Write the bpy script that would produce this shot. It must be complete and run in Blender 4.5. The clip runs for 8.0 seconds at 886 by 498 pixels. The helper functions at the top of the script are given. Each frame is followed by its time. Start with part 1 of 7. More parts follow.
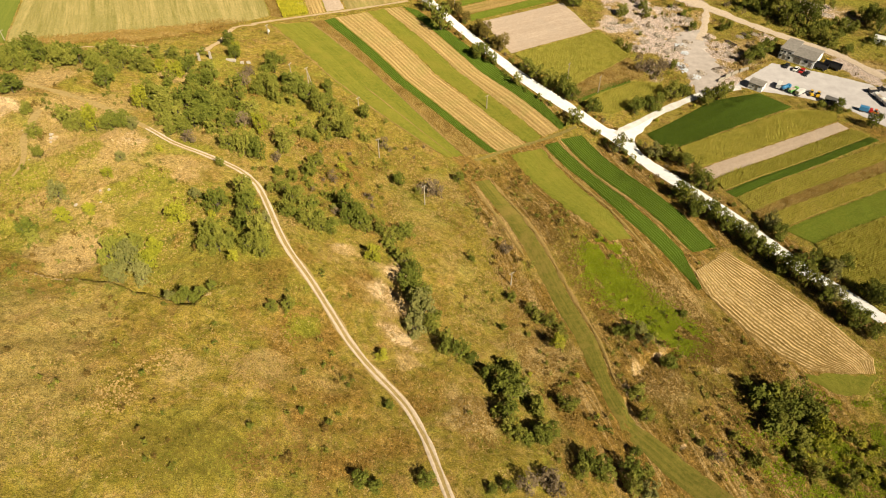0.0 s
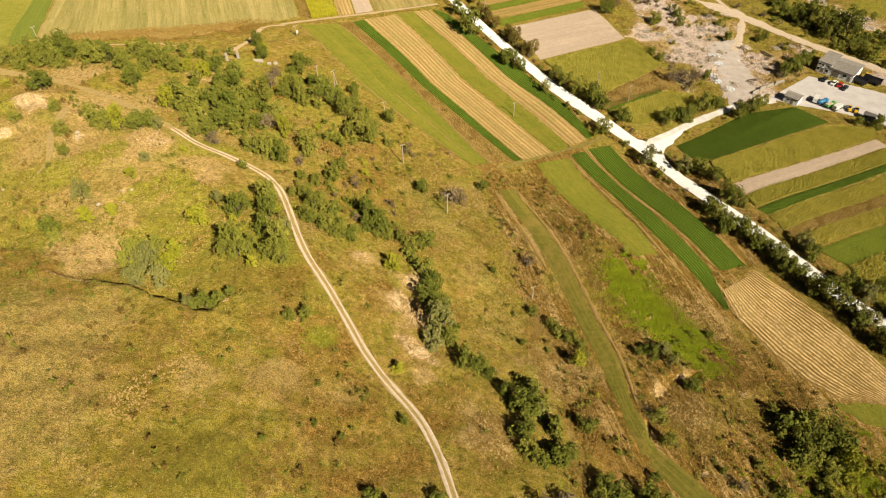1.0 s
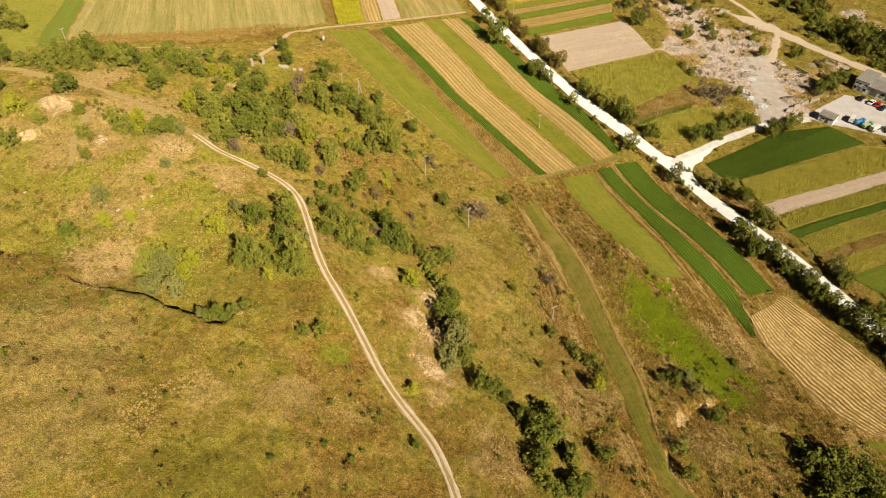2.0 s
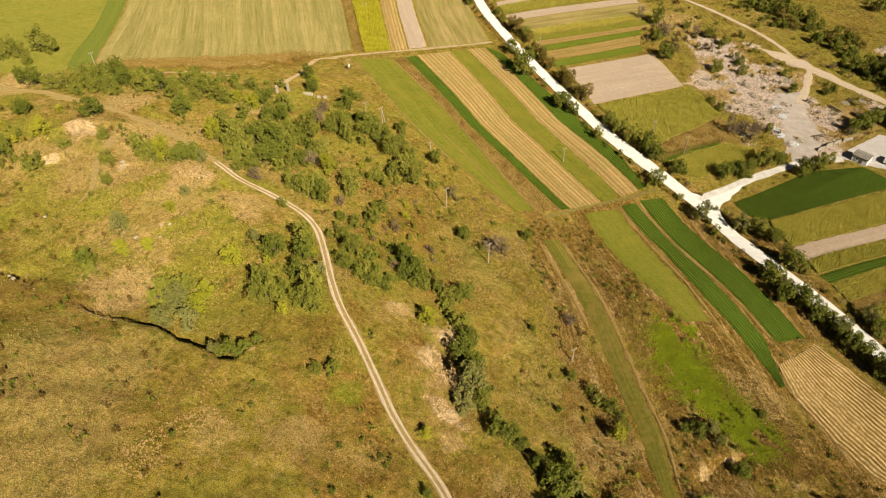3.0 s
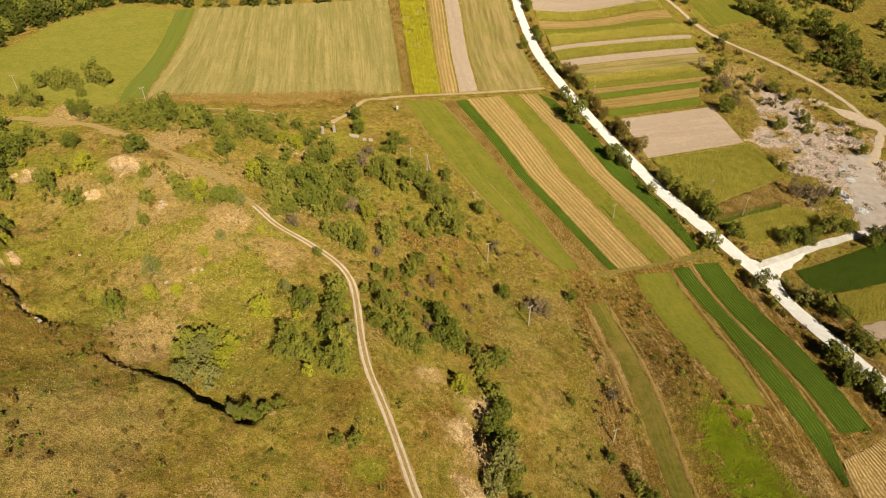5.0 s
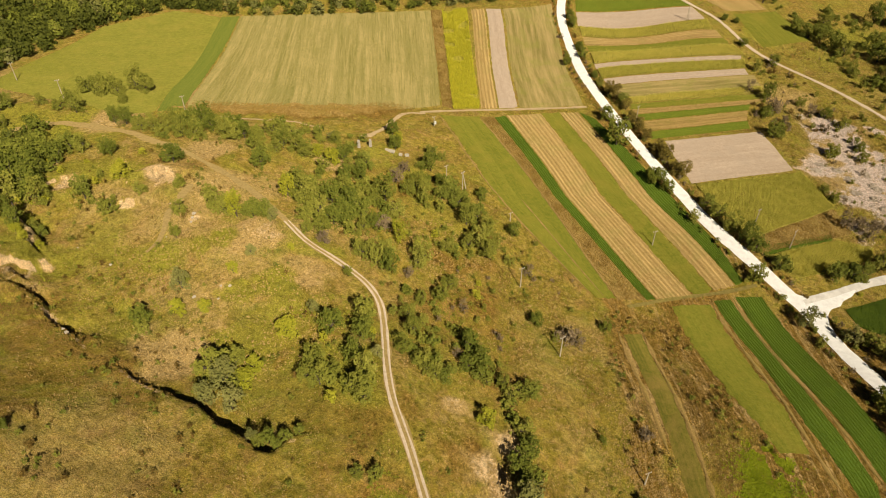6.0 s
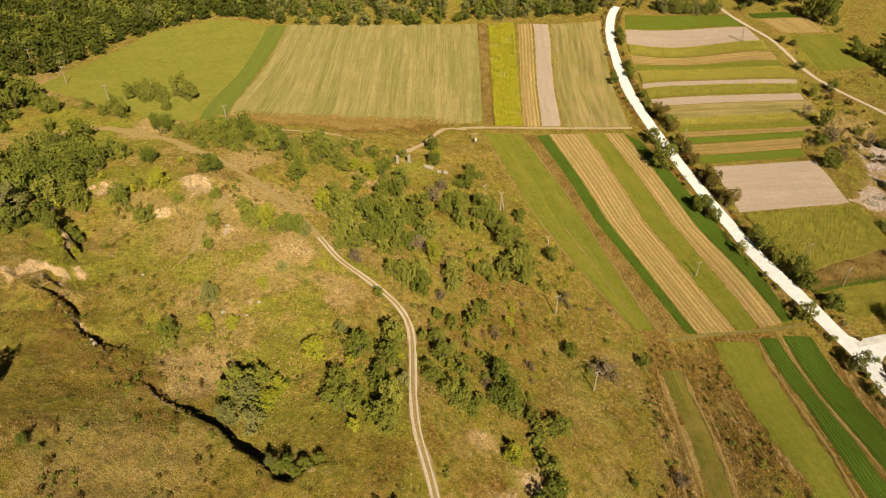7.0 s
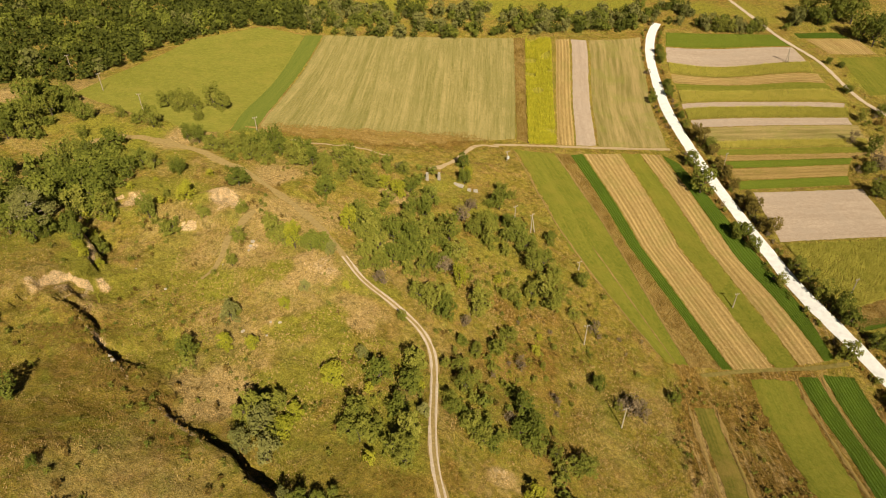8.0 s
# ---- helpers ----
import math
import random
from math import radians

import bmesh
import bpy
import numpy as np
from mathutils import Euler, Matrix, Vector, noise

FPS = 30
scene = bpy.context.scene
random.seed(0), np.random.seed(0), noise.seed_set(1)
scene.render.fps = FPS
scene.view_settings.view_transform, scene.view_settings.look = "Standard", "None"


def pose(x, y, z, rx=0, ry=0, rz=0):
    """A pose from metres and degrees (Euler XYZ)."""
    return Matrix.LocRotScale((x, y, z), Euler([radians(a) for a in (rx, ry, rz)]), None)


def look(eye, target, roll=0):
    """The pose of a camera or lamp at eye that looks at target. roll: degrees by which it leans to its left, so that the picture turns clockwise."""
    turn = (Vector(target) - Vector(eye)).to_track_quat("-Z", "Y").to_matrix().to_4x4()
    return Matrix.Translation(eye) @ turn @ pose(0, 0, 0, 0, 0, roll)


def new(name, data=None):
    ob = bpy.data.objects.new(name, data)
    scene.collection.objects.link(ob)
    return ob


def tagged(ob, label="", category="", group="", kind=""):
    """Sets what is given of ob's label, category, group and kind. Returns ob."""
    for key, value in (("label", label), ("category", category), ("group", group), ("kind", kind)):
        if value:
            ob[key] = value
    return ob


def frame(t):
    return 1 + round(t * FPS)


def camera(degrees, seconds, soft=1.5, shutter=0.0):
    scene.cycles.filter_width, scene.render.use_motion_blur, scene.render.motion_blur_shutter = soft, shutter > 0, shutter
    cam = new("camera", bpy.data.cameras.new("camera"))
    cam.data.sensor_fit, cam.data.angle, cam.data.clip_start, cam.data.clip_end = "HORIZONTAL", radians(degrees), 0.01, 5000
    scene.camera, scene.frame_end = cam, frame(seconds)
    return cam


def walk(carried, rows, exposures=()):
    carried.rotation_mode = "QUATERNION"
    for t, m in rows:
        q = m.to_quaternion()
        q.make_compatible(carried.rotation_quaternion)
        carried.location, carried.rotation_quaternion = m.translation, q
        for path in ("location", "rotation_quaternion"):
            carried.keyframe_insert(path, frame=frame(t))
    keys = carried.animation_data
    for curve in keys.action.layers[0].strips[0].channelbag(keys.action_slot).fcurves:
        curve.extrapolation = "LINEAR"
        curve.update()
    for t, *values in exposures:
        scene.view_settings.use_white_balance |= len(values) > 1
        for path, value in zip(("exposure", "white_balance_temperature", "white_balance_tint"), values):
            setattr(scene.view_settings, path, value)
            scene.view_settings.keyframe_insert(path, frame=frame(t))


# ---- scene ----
cam = camera(66.0, 8.0, soft=1.0)
# seconds, place in metres, degrees turned to the left, degrees looking up
ROUTE = [
    (0, -0.00, 0.00, 147.75, 0.00, -44.53),
    (0.5, 0.13, 1.92, 147.76, 1.39, -44.55),
    (1, 0.27, 4.07, 147.72, 2.66, -44.54),
    (2.5, 0.53, 11.54, 147.97, 6.46, -43.74),
    (3, 0.52, 14.26, 148.09, 7.65, -42.50),
    (3.5, 0.49, 17.03, 148.14, 8.81, -41.40),
    (4, 0.31, 19.85, 148.20, 9.96, -40.80),
    (5.5, -0.93, 29.03, 148.36, 14.12, -39.72),
    (6, -1.48, 32.21, 148.57, 16.17, -39.42),
    (6.5, -1.99, 35.37, 148.72, 18.25, -39.10),
    (7, -2.60, 38.49, 148.81, 20.22, -38.76),
    (7.5, -3.33, 41.64, 148.94, 21.82, -38.44),
    (8, -4.18, 44.79, 149.03, 23.44, -38.11),
]
walk(cam, [(t, pose(x, y, z, 90 + up, 0, left)) for t, x, y, z, left, up in ROUTE], [(0, 0.12), (4, -0.18), (8, -0.26)])

# ---- light ----
SUN_AZIMUTH, SUN_HEIGHT = radians(308), radians(39.5)
sun_way = Vector((math.cos(SUN_AZIMUTH) * math.cos(SUN_HEIGHT), math.sin(SUN_AZIMUTH) * math.cos(SUN_HEIGHT), math.sin(SUN_HEIGHT)))
world = bpy.data.worlds.new("sky")
scene.world = world
world.use_nodes = True
sky = world.node_tree.nodes.new("ShaderNodeTexSky")
sky.sky_type = "NISHITA"
sky.sun_disc = False
sky.sun_elevation = SUN_HEIGHT
sky.sun_rotation = math.atan2(sun_way.x, sun_way.y)
world.node_tree.links.new(sky.outputs[0], world.node_tree.nodes["Background"].inputs[0])
world.node_tree.nodes["Background"].inputs[1].default_value = 0.0095
sun = new("sun", bpy.data.lights.new("sun", "SUN"))
sun.data.energy = 6.0
sun.data.angle = radians(0.5)
sun.data.color = (1.0, 0.88, 0.66)
sun.matrix_world = look(sun_way * 300, (0, 0, 0))

# ---- materials ----


def shader(name, rough=0.95):
    m = bpy.data.materials.new(name)
    m.use_nodes = True
    nodes, links = m.node_tree.nodes, m.node_tree.links
    bsdf = nodes["Principled BSDF"]
    bsdf.inputs["Roughness"].default_value = rough
    bsdf.inputs["Specular IOR Level"].default_value = 0.15
    bsdf.inputs["Diffuse Roughness"].default_value = 1.0 if rough > 0.6 else 0.0
    return m, nodes, links, bsdf


def noise_node(nodes, links, vec, scale, detail=4.0, rough=0.6, distort=0.0):
    n = nodes.new("ShaderNodeTexNoise")
    n.inputs["Scale"].default_value = scale
    n.inputs["Detail"].default_value = detail
    n.inputs["Roughness"].default_value = rough
    n.inputs["Distortion"].default_value = distort
    links.new(vec, n.inputs["Vector"])
    return n.outputs["Fac"]


def ramp_node(nodes, links, fac, stops):
    r = nodes.new("ShaderNodeValToRGB")
    while len(r.color_ramp.elements) < len(stops):
        r.color_ramp.elements.new(0.5)
    for e, (at, col) in zip(r.color_ramp.elements, stops):
        e.position = at
        e.color = (*col, 1) if len(col) == 3 else col
    links.new(fac, r.inputs[0])
    return r.outputs[0]


def step_node(nodes, links, fac, low, high):
    n = nodes.new("ShaderNodeMapRange")
    n.inputs[1].default_value, n.inputs[2].default_value = low, high
    links.new(fac, n.inputs[0])
    return n.outputs[0]


def mix_node(nodes, links, fac, a, b, mode="MIX"):
    n = nodes.new("ShaderNodeMix")
    n.data_type, n.blend_type = "RGBA", mode
    for sock, v in ((n.inputs[0], fac), (n.inputs[6], a), (n.inputs[7], b)):
        if isinstance(v, (int, float)):
            sock.default_value = v
        elif isinstance(v, tuple):
            sock.default_value = (*v, 1)
        else:
            links.new(v, sock)
    return n.outputs[2]


def math_node(nodes, links, op, a, b=0.0):
    n = nodes.new("ShaderNodeMath")
    n.operation = op
    for sock, v in ((n.inputs[0], a), (n.inputs[1], b)):
        if isinstance(v, (int, float)):
            sock.default_value = v
        else:
            links.new(v, sock)
    return n.outputs[0]


def bump_node(nodes, links, bsdf, height, strength, distance):
    n = nodes.new("ShaderNodeBump")
    n.inputs["Strength"].default_value = strength
    n.inputs["Distance"].default_value = distance
    links.new(height, n.inputs["Height"])
    links.new(n.outputs[0], bsdf.inputs["Normal"])


def place(nodes, kind="Position"):
    return nodes.new("ShaderNodeNewGeometry").outputs["Position"]


def wild_grass():
    """Dry summer grassland: tawny and olive grass in patches, weeds, and bare earth where the 'cover' attribute asks for it."""
    m, nodes, links, bsdf = shader("wild_grass")
    pos = place(nodes)

    def mul(a, b):
        return math_node(nodes, links, "MULTIPLY", a, b)

    def add(a, b):
        return math_node(nodes, links, "ADD", a, b)

    attr = nodes.new("ShaderNodeAttribute")
    attr.attribute_name = "cover"
    sep = nodes.new("ShaderNodeSeparateColor")
    links.new(attr.outputs["Color"], sep.inputs[0])
    dry, lush, bare, brown = sep.outputs[0], sep.outputs[1], sep.outputs[2], attr.outputs["Alpha"]
    big = noise_node(nodes, links, pos, 0.045, 5, 0.65, 0.6)
    mid = noise_node(nodes, links, pos, 0.22, 6, 0.7, 0.4)
    clump = noise_node(nodes, links, pos, 0.6, 5, 0.7, 0.6)
    fine = noise_node(nodes, links, pos, 1.6, 5, 0.75)
    grain = noise_node(nodes, links, pos, 4.5, 3, 0.7)
    olive = ramp_node(nodes, links, mid, [(0.3, (0.176, 0.142, 0.017)), (0.5, (0.293, 0.224, 0.035)), (0.7, (0.405, 0.302, 0.072))])
    tawny = ramp_node(nodes, links, fine, [(0.28, (0.28, 0.175, 0.055)), (0.5, (0.47, 0.325, 0.13)), (0.72, (0.68, 0.51, 0.26))])
    rust = ramp_node(nodes, links, add(mul(fine, 0.5), mul(clump, 0.5)), [(0.38, (0.11, 0.066, 0.01)), (0.5, (0.25, 0.15, 0.03)), (0.62, (0.42, 0.265, 0.075))])
    fresh = ramp_node(nodes, links, fine, [(0.3, (0.2, 0.198, 0.019)), (0.75, (0.37, 0.335, 0.05))])
    earth = ramp_node(nodes, links, mid, [(0.32, (0.46, 0.31, 0.15)), (0.68, (0.74, 0.56, 0.33))])
    stony = nodes.new("ShaderNodeAttribute")
    stony.attribute_name = "stone"
    rubble = ramp_node(nodes, links, fine, [(0.3, (0.34, 0.25, 0.21)), (0.5, (0.56, 0.45, 0.395)), (0.68, (0.78, 0.685, 0.62))])
    earth = mix_node(nodes, links, stony.outputs["Fac"], earth, rubble)
    tint = noise_node(nodes, links, pos, 0.13, 6, 0.72, 0.8)
    olive = mix_node(nodes, links, mul(step_node(nodes, links, tint, 0.52, 0.64), 0.8), olive, (0.235, 0.232, 0.032))
    olive = mix_node(nodes, links, mul(step_node(nodes, links, tint, 0.48, 0.36), 0.85), olive, (0.335, 0.205, 0.064))
    olive = mix_node(nodes, links, mul(step_node(nodes, links, clump, 0.53, 0.63), 0.55), olive, (0.42, 0.31, 0.11))
    olive = mix_node(nodes, links, mul(step_node(nodes, links, clump, 0.46, 0.36), 0.5), olive, (0.17, 0.155, 0.018))
    col = mix_node(nodes, links, step_node(nodes, links, add(add(mul(big, 0.8), mul(clump, 0.2)), mul(brown, 0.38)), 0.56, 0.76), olive, rust)
    col = mix_node(nodes, links, mul(step_node(nodes, links, add(dry, add(mul(mid, 0.5), mul(clump, 0.4))), 0.62, 1.15), 0.85), col, tawny)
    col = mix_node(nodes, links, step_node(nodes, links, add(lush, add(mul(mid, 0.5), mul(clump, 0.5))), 0.7, 1.2), col, fresh)
    col = mix_node(nodes, links, step_node(nodes, links, add(bare, mul(add(fine, mid), 0.85)), 1.14, 1.28), col, earth)
    specks = ramp_node(nodes, links, grain, [(0.36, (0.4, 0.4, 0.36)), (0.5, (0.95, 0.95, 0.95)), (0.64, (1.5, 1.46, 1.42))])
    lean = nodes.new("ShaderNodeMapping")
    lean.vector_type = "TEXTURE"
    lean.inputs["Rotation"].default_value = (0, 0, radians(107))
    lean.inputs["Scale"].default_value = (20, 1.5, 3)
    links.new(pos, lean.inputs[0])
    swathe = noise_node(nodes, links, lean.outputs[0], 1.0, 5, 0.7, 0.3)
    axes = nodes.new("ShaderNodeSeparateXYZ")
    links.new(pos, axes.inputs[0])
    valley = mul(brown, step_node(nodes, links, axes.outputs[0], -2, 12))
    col = mix_node(nodes, links, mul(step_node(nodes, links, swathe, 0.5, 0.6), mul(valley, 0.85)), col, tawny)
    col = mix_node(nodes, links, mul(step_node(nodes, links, swathe, 0.46, 0.38), mul(valley, 0.6)), col, (0.14, 0.105, 0.016))
    blot = ramp_node(nodes, links, noise_node(nodes, links, pos, 0.7, 5, 0.75, 0.5), [(0.36, (0.5, 0.52, 0.46)), (0.48, (1, 1, 1)), (0.66, (1.32, 1.29, 1.24))])
    col = mix_node(nodes, links, 0.85, col, specks, "MULTIPLY")
    col = mix_node(nodes, links, 0.8, col, blot, "MULTIPLY")
    links.new(col, bsdf.inputs["Base Color"])
    bump_node(nodes, links, bsdf, add(add(mul(fine, 1.3), mul(grain, 0.5)), mul(clump, 1.5)), 0.9, 0.5)
    return m


def crop(name, dark, light, rows=0.0, streak=0.5, patch=None, bump=0.15, speck=1.5, furrow=0.0, crest=None, lane=2.6, wander=0.5):
    """A field: colour between dark and light, in straight lines along its length (the uv's v runs along the rows, in metres)."""
    m, nodes, links, bsdf = shader(name)
    uv = nodes.new("ShaderNodeUVMap").outputs[0]
    pos = place(nodes)

    def mul(a, b):
        return math_node(nodes, links, "MULTIPLY", a, b)

    def stretched(across, length, detail):
        mapping = nodes.new("ShaderNodeMapping")
        mapping.inputs["Scale"].default_value = (1 / across, 1 / length, 1)
        links.new(uv, mapping.inputs[0])
        return noise_node(nodes, links, mapping.outputs[0], 1.0, detail, 0.6)

    lines = math_node(nodes, links, "ADD", mul(stretched(lane, 160, 2), 0.5), mul(stretched(lane * 0.26, 26, 3), 0.5))
    fine = noise_node(nodes, links, pos, speck, 6, 0.8)
    wide = noise_node(nodes, links, pos, 0.09, 5, 0.68, 0.5)
    f = math_node(nodes, links, "ADD", mul(lines, streak), mul(fine, 1 - streak))
    col = ramp_node(nodes, links, f, [(0.4, dark), (0.6, light)])
    if patch:
        col = mix_node(nodes, links, mul(step_node(nodes, links, wide, 0.48, 0.66), 0.7), col, patch)
    height = fine
    if rows:
        wave = nodes.new("ShaderNodeTexWave")
        wave.inputs["Scale"].default_value = 0.314 / rows
        wave.inputs["Distortion"].default_value = wander
        wave.inputs["Detail"].default_value = 3.0
        links.new(uv, wave.inputs["Vector"])
        height = math_node(nodes, links, "ADD", fine, wave.outputs["Fac"])
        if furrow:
            # bands between the rows drop to half the dark colour, broken by the streaks
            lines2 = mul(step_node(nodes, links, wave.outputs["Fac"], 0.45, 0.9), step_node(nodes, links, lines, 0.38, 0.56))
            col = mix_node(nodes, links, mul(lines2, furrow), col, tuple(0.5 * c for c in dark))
        if crest:
            top = step_node(nodes, links, wave.outputs["Fac"], 0.5, 0.2)
            broken = step_node(nodes, links, noise_node(nodes, links, pos, 0.9, 5, 0.8), 0.4, 0.55)
            col = mix_node(nodes, links, mul(mul(top, broken), crest[0]), col, crest[1])
    grit = ramp_node(nodes, links, noise_node(nodes, links, pos, 4.0, 3, 0.75), [(0.36, (0.62, 0.62, 0.6)), (0.5, (1, 1, 1)), (0.64, (1.3, 1.28, 1.26))])
    col = mix_node(nodes, links, 0.55, col, grit, "MULTIPLY")
    links.new(col, bsdf.inputs["Base Color"])
    bump_node(nodes, links, bsdf, height, 0.8, bump)
    return m


def leaf(name, dark, light, tip=None):
    m, nodes, links, bsdf = shader(name, 0.7)
    info = nodes.new("ShaderNodeObjectInfo").outputs["Random"]
    isl = nodes.new("ShaderNodeNewGeometry").outputs["Random Per Island"]
    drift = step_node(nodes, links, noise_node(nodes, links, place(nodes), 0.35, 3, 0.6), 0.3, 0.7)
    f = math_node(nodes, links, "ADD", math_node(nodes, links, "MULTIPLY", isl, 0.4), math_node(nodes, links, "MULTIPLY", info, 0.3))
    f = math_node(nodes, links, "ADD", f, math_node(nodes, links, "MULTIPLY", drift, 0.3))
    links.new(ramp_node(nodes, links, f, [(0.1, dark), (0.7, light), (1.0, tip or light)]), bsdf.inputs["Base Color"])
    return m


def plain(name, dark, light, scale=1.0, rough=0.9, metal=0.0, bump=0.02):
    m, nodes, links, bsdf = shader(name, rough)
    bsdf.inputs["Metallic"].default_value = metal
    bsdf.inputs["Specular IOR Level"].default_value = 0.4
    pos = place(nodes)
    n = noise_node(nodes, links, pos, scale, 6, 0.65)
    links.new(ramp_node(nodes, links, n, [(0.3, dark), (0.7, light)]), bsdf.inputs["Base Color"])
    bump_node(nodes, links, bsdf, n, 0.6, bump)
    return m


GRASSLAND = wild_grass()
CROPS = {
    "meadow": crop("mown_meadow", (0.175, 0.176, 0.024), (0.26, 0.242, 0.043), streak=0.15, patch=(0.27, 0.235, 0.044), speck=0.5, lane=5),
    "mown": crop("mown_hayfield", (0.175, 0.162, 0.04), (0.41, 0.325, 0.13), streak=0.62, patch=(0.25, 0.22, 0.07), speck=1.0, lane=3.4),
    "mown2": crop("mown_strip", (0.185, 0.16, 0.042), (0.44, 0.325, 0.14), streak=0.75, patch=(0.26, 0.245, 0.06), lane=7),
    "lucerne": crop("lucerne", (0.075, 0.125, 0.012), (0.125, 0.19, 0.018), rows=0.9, streak=0.35, bump=0.3),
    "clover": crop("green_clover", (0.115, 0.155, 0.014), (0.2, 0.23, 0.027), streak=0.3, patch=(0.17, 0.185, 0.02), bump=0.2),
    "weeds": crop("dry_weeds", (0.17, 0.11, 0.03), (0.44, 0.3, 0.1), streak=0.3, bump=0.5, speck=0.9, patch=(0.24, 0.19, 0.036)),
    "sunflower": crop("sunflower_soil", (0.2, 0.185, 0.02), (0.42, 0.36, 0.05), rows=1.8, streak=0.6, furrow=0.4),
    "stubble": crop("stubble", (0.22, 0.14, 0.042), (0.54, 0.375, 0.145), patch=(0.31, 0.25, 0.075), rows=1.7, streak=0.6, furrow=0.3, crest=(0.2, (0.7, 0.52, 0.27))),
    "stubble2": crop("grazed_stubble", (0.2, 0.135, 0.04), (0.46, 0.31, 0.115), streak=0.6, patch=(0.24, 0.19, 0.045)),
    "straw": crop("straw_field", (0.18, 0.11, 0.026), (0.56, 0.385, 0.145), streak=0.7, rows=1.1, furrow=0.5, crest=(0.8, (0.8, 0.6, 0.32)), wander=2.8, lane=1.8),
    "bare": crop("bare_soil", (0.375, 0.285, 0.212), (0.51, 0.405, 0.315), streak=0.45, bump=0.1, patch=(0.42, 0.335, 0.262), speck=0.8, lane=6),
    "grass": crop("cut_grass", (0.13, 0.142, 0.015), (0.24, 0.225, 0.032), streak=0.45, patch=(0.25, 0.212, 0.033), speck=0.9),
    "path": crop("trodden_grass", (0.1, 0.104, 0.014), (0.23, 0.185, 0.035), streak=0.55, patch=(0.27, 0.19, 0.05), speck=0.8),
    "grass2": crop("dark_meadow_grass", (0.115, 0.145, 0.02), (0.19, 0.205, 0.035), streak=0.4),
    "corn": crop("corn_soil", (0.2, 0.17, 0.03), (0.38, 0.31, 0.07), rows=0.8, streak=0.5),
}
GRAVEL = plain("white_gravel", (0.68, 0.665, 0.66), (0.86, 0.85, 0.845), 0.6)
SIDE_GRAVEL = plain("greyish_gravel", (0.54, 0.51, 0.48), (0.74, 0.71, 0.68), 0.5)
YARD = plain("packed_gravel", (0.47, 0.435, 0.435), (0.6, 0.565, 0.56), 0.25)
TRACK_DIRT = plain("dry_field_dirt", (0.34, 0.245, 0.13), (0.5, 0.375, 0.22), 1.0)
DIRT = plain("pale_dirt", (0.44, 0.345, 0.25), (0.64, 0.525, 0.41), 1.3)
GRASSY = plain("grassy_track", (0.15, 0.125, 0.028), (0.29, 0.22, 0.06), 1.2)
VERGE = plain("worn_verge", (0.24, 0.17, 0.058), (0.4, 0.29, 0.115), 1.6)
BARK = plain("bark", (0.06, 0.045, 0.03), (0.13, 0.1, 0.07), 4.0)
STRAW_BLADE = leaf("straw_blades", (0.48, 0.35, 0.14), (0.7, 0.53, 0.25), (0.84, 0.68, 0.4))
TAWNY_BLADE = leaf("tawny_blades", (0.3, 0.19, 0.06), (0.52, 0.36, 0.135), (0.68, 0.51, 0.24))
OLIVE_BLADE = leaf("olive_blades", (0.17, 0.145, 0.018), (0.32, 0.245, 0.042), (0.45, 0.33, 0.08))
FRESH_BLADE = leaf("fresh_blades", (0.145, 0.16, 0.011), (0.29, 0.275, 0.025), (0.4, 0.36, 0.05))
RUST_BLADE = leaf("rust_blades", (0.17, 0.105, 0.022), (0.38, 0.24, 0.055), (0.54, 0.37, 0.12))
CORN_BLADE = leaf("corn_leaves", (0.32, 0.315, 0.04), (0.66, 0.575, 0.11), (0.86, 0.7, 0.24))
SUN_BLADE = leaf("sunflower_leaves", (0.26, 0.265, 0.018), (0.56, 0.505, 0.035), (0.78, 0.64, 0.07))
LUCERNE_BLADE = leaf("lucerne_leaves", (0.07, 0.115, 0.009), (0.135, 0.195, 0.016), (0.2, 0.26, 0.03))
HERB_BLADE = leaf("herb_leaves", (0.2, 0.25, 0.009), (0.36, 0.41, 0.018), (0.5, 0.5, 0.04))
CLOVER_BLADE = leaf("clover_leaves", (0.115, 0.15, 0.011), (0.19, 0.225, 0.02), (0.27, 0.28, 0.04))
CONCRETE = plain("weathered_concrete", (0.33, 0.29, 0.23), (0.5, 0.44, 0.36), 1.5)

# ---- the lie of the land ----
# hills: centre x, y, spread, rise (metres)
HEIGHTS = [
    (-185, 69, 130, 49.1), (35, 195, 45, -10.1), (-55, 60, 28, 11.3), (-185, 499, 130, 9.3), (-130, 135, 18, -6.3),
    (-55, -30, 45, 11.4), (50, 515, 75, 8.4), (-55, 315, 45, -2.5), (-205, 90, 45, -8.5), (-400, 155, 130, 13.3),
    (-40, 120, 18, 8.1), (20, 120, 18, -4.1), (-205, 165, 28, -6.9), (-100, 120, 18, -2.7), (50, 240, 18, 5.6),
    (35, 150, 18, 4.2), (-70, 390, 18, 5.5), (-100, 75, 18, 8.5), (5, 60, 18, 6.1), (-115, 195, 28, 4.9),
]
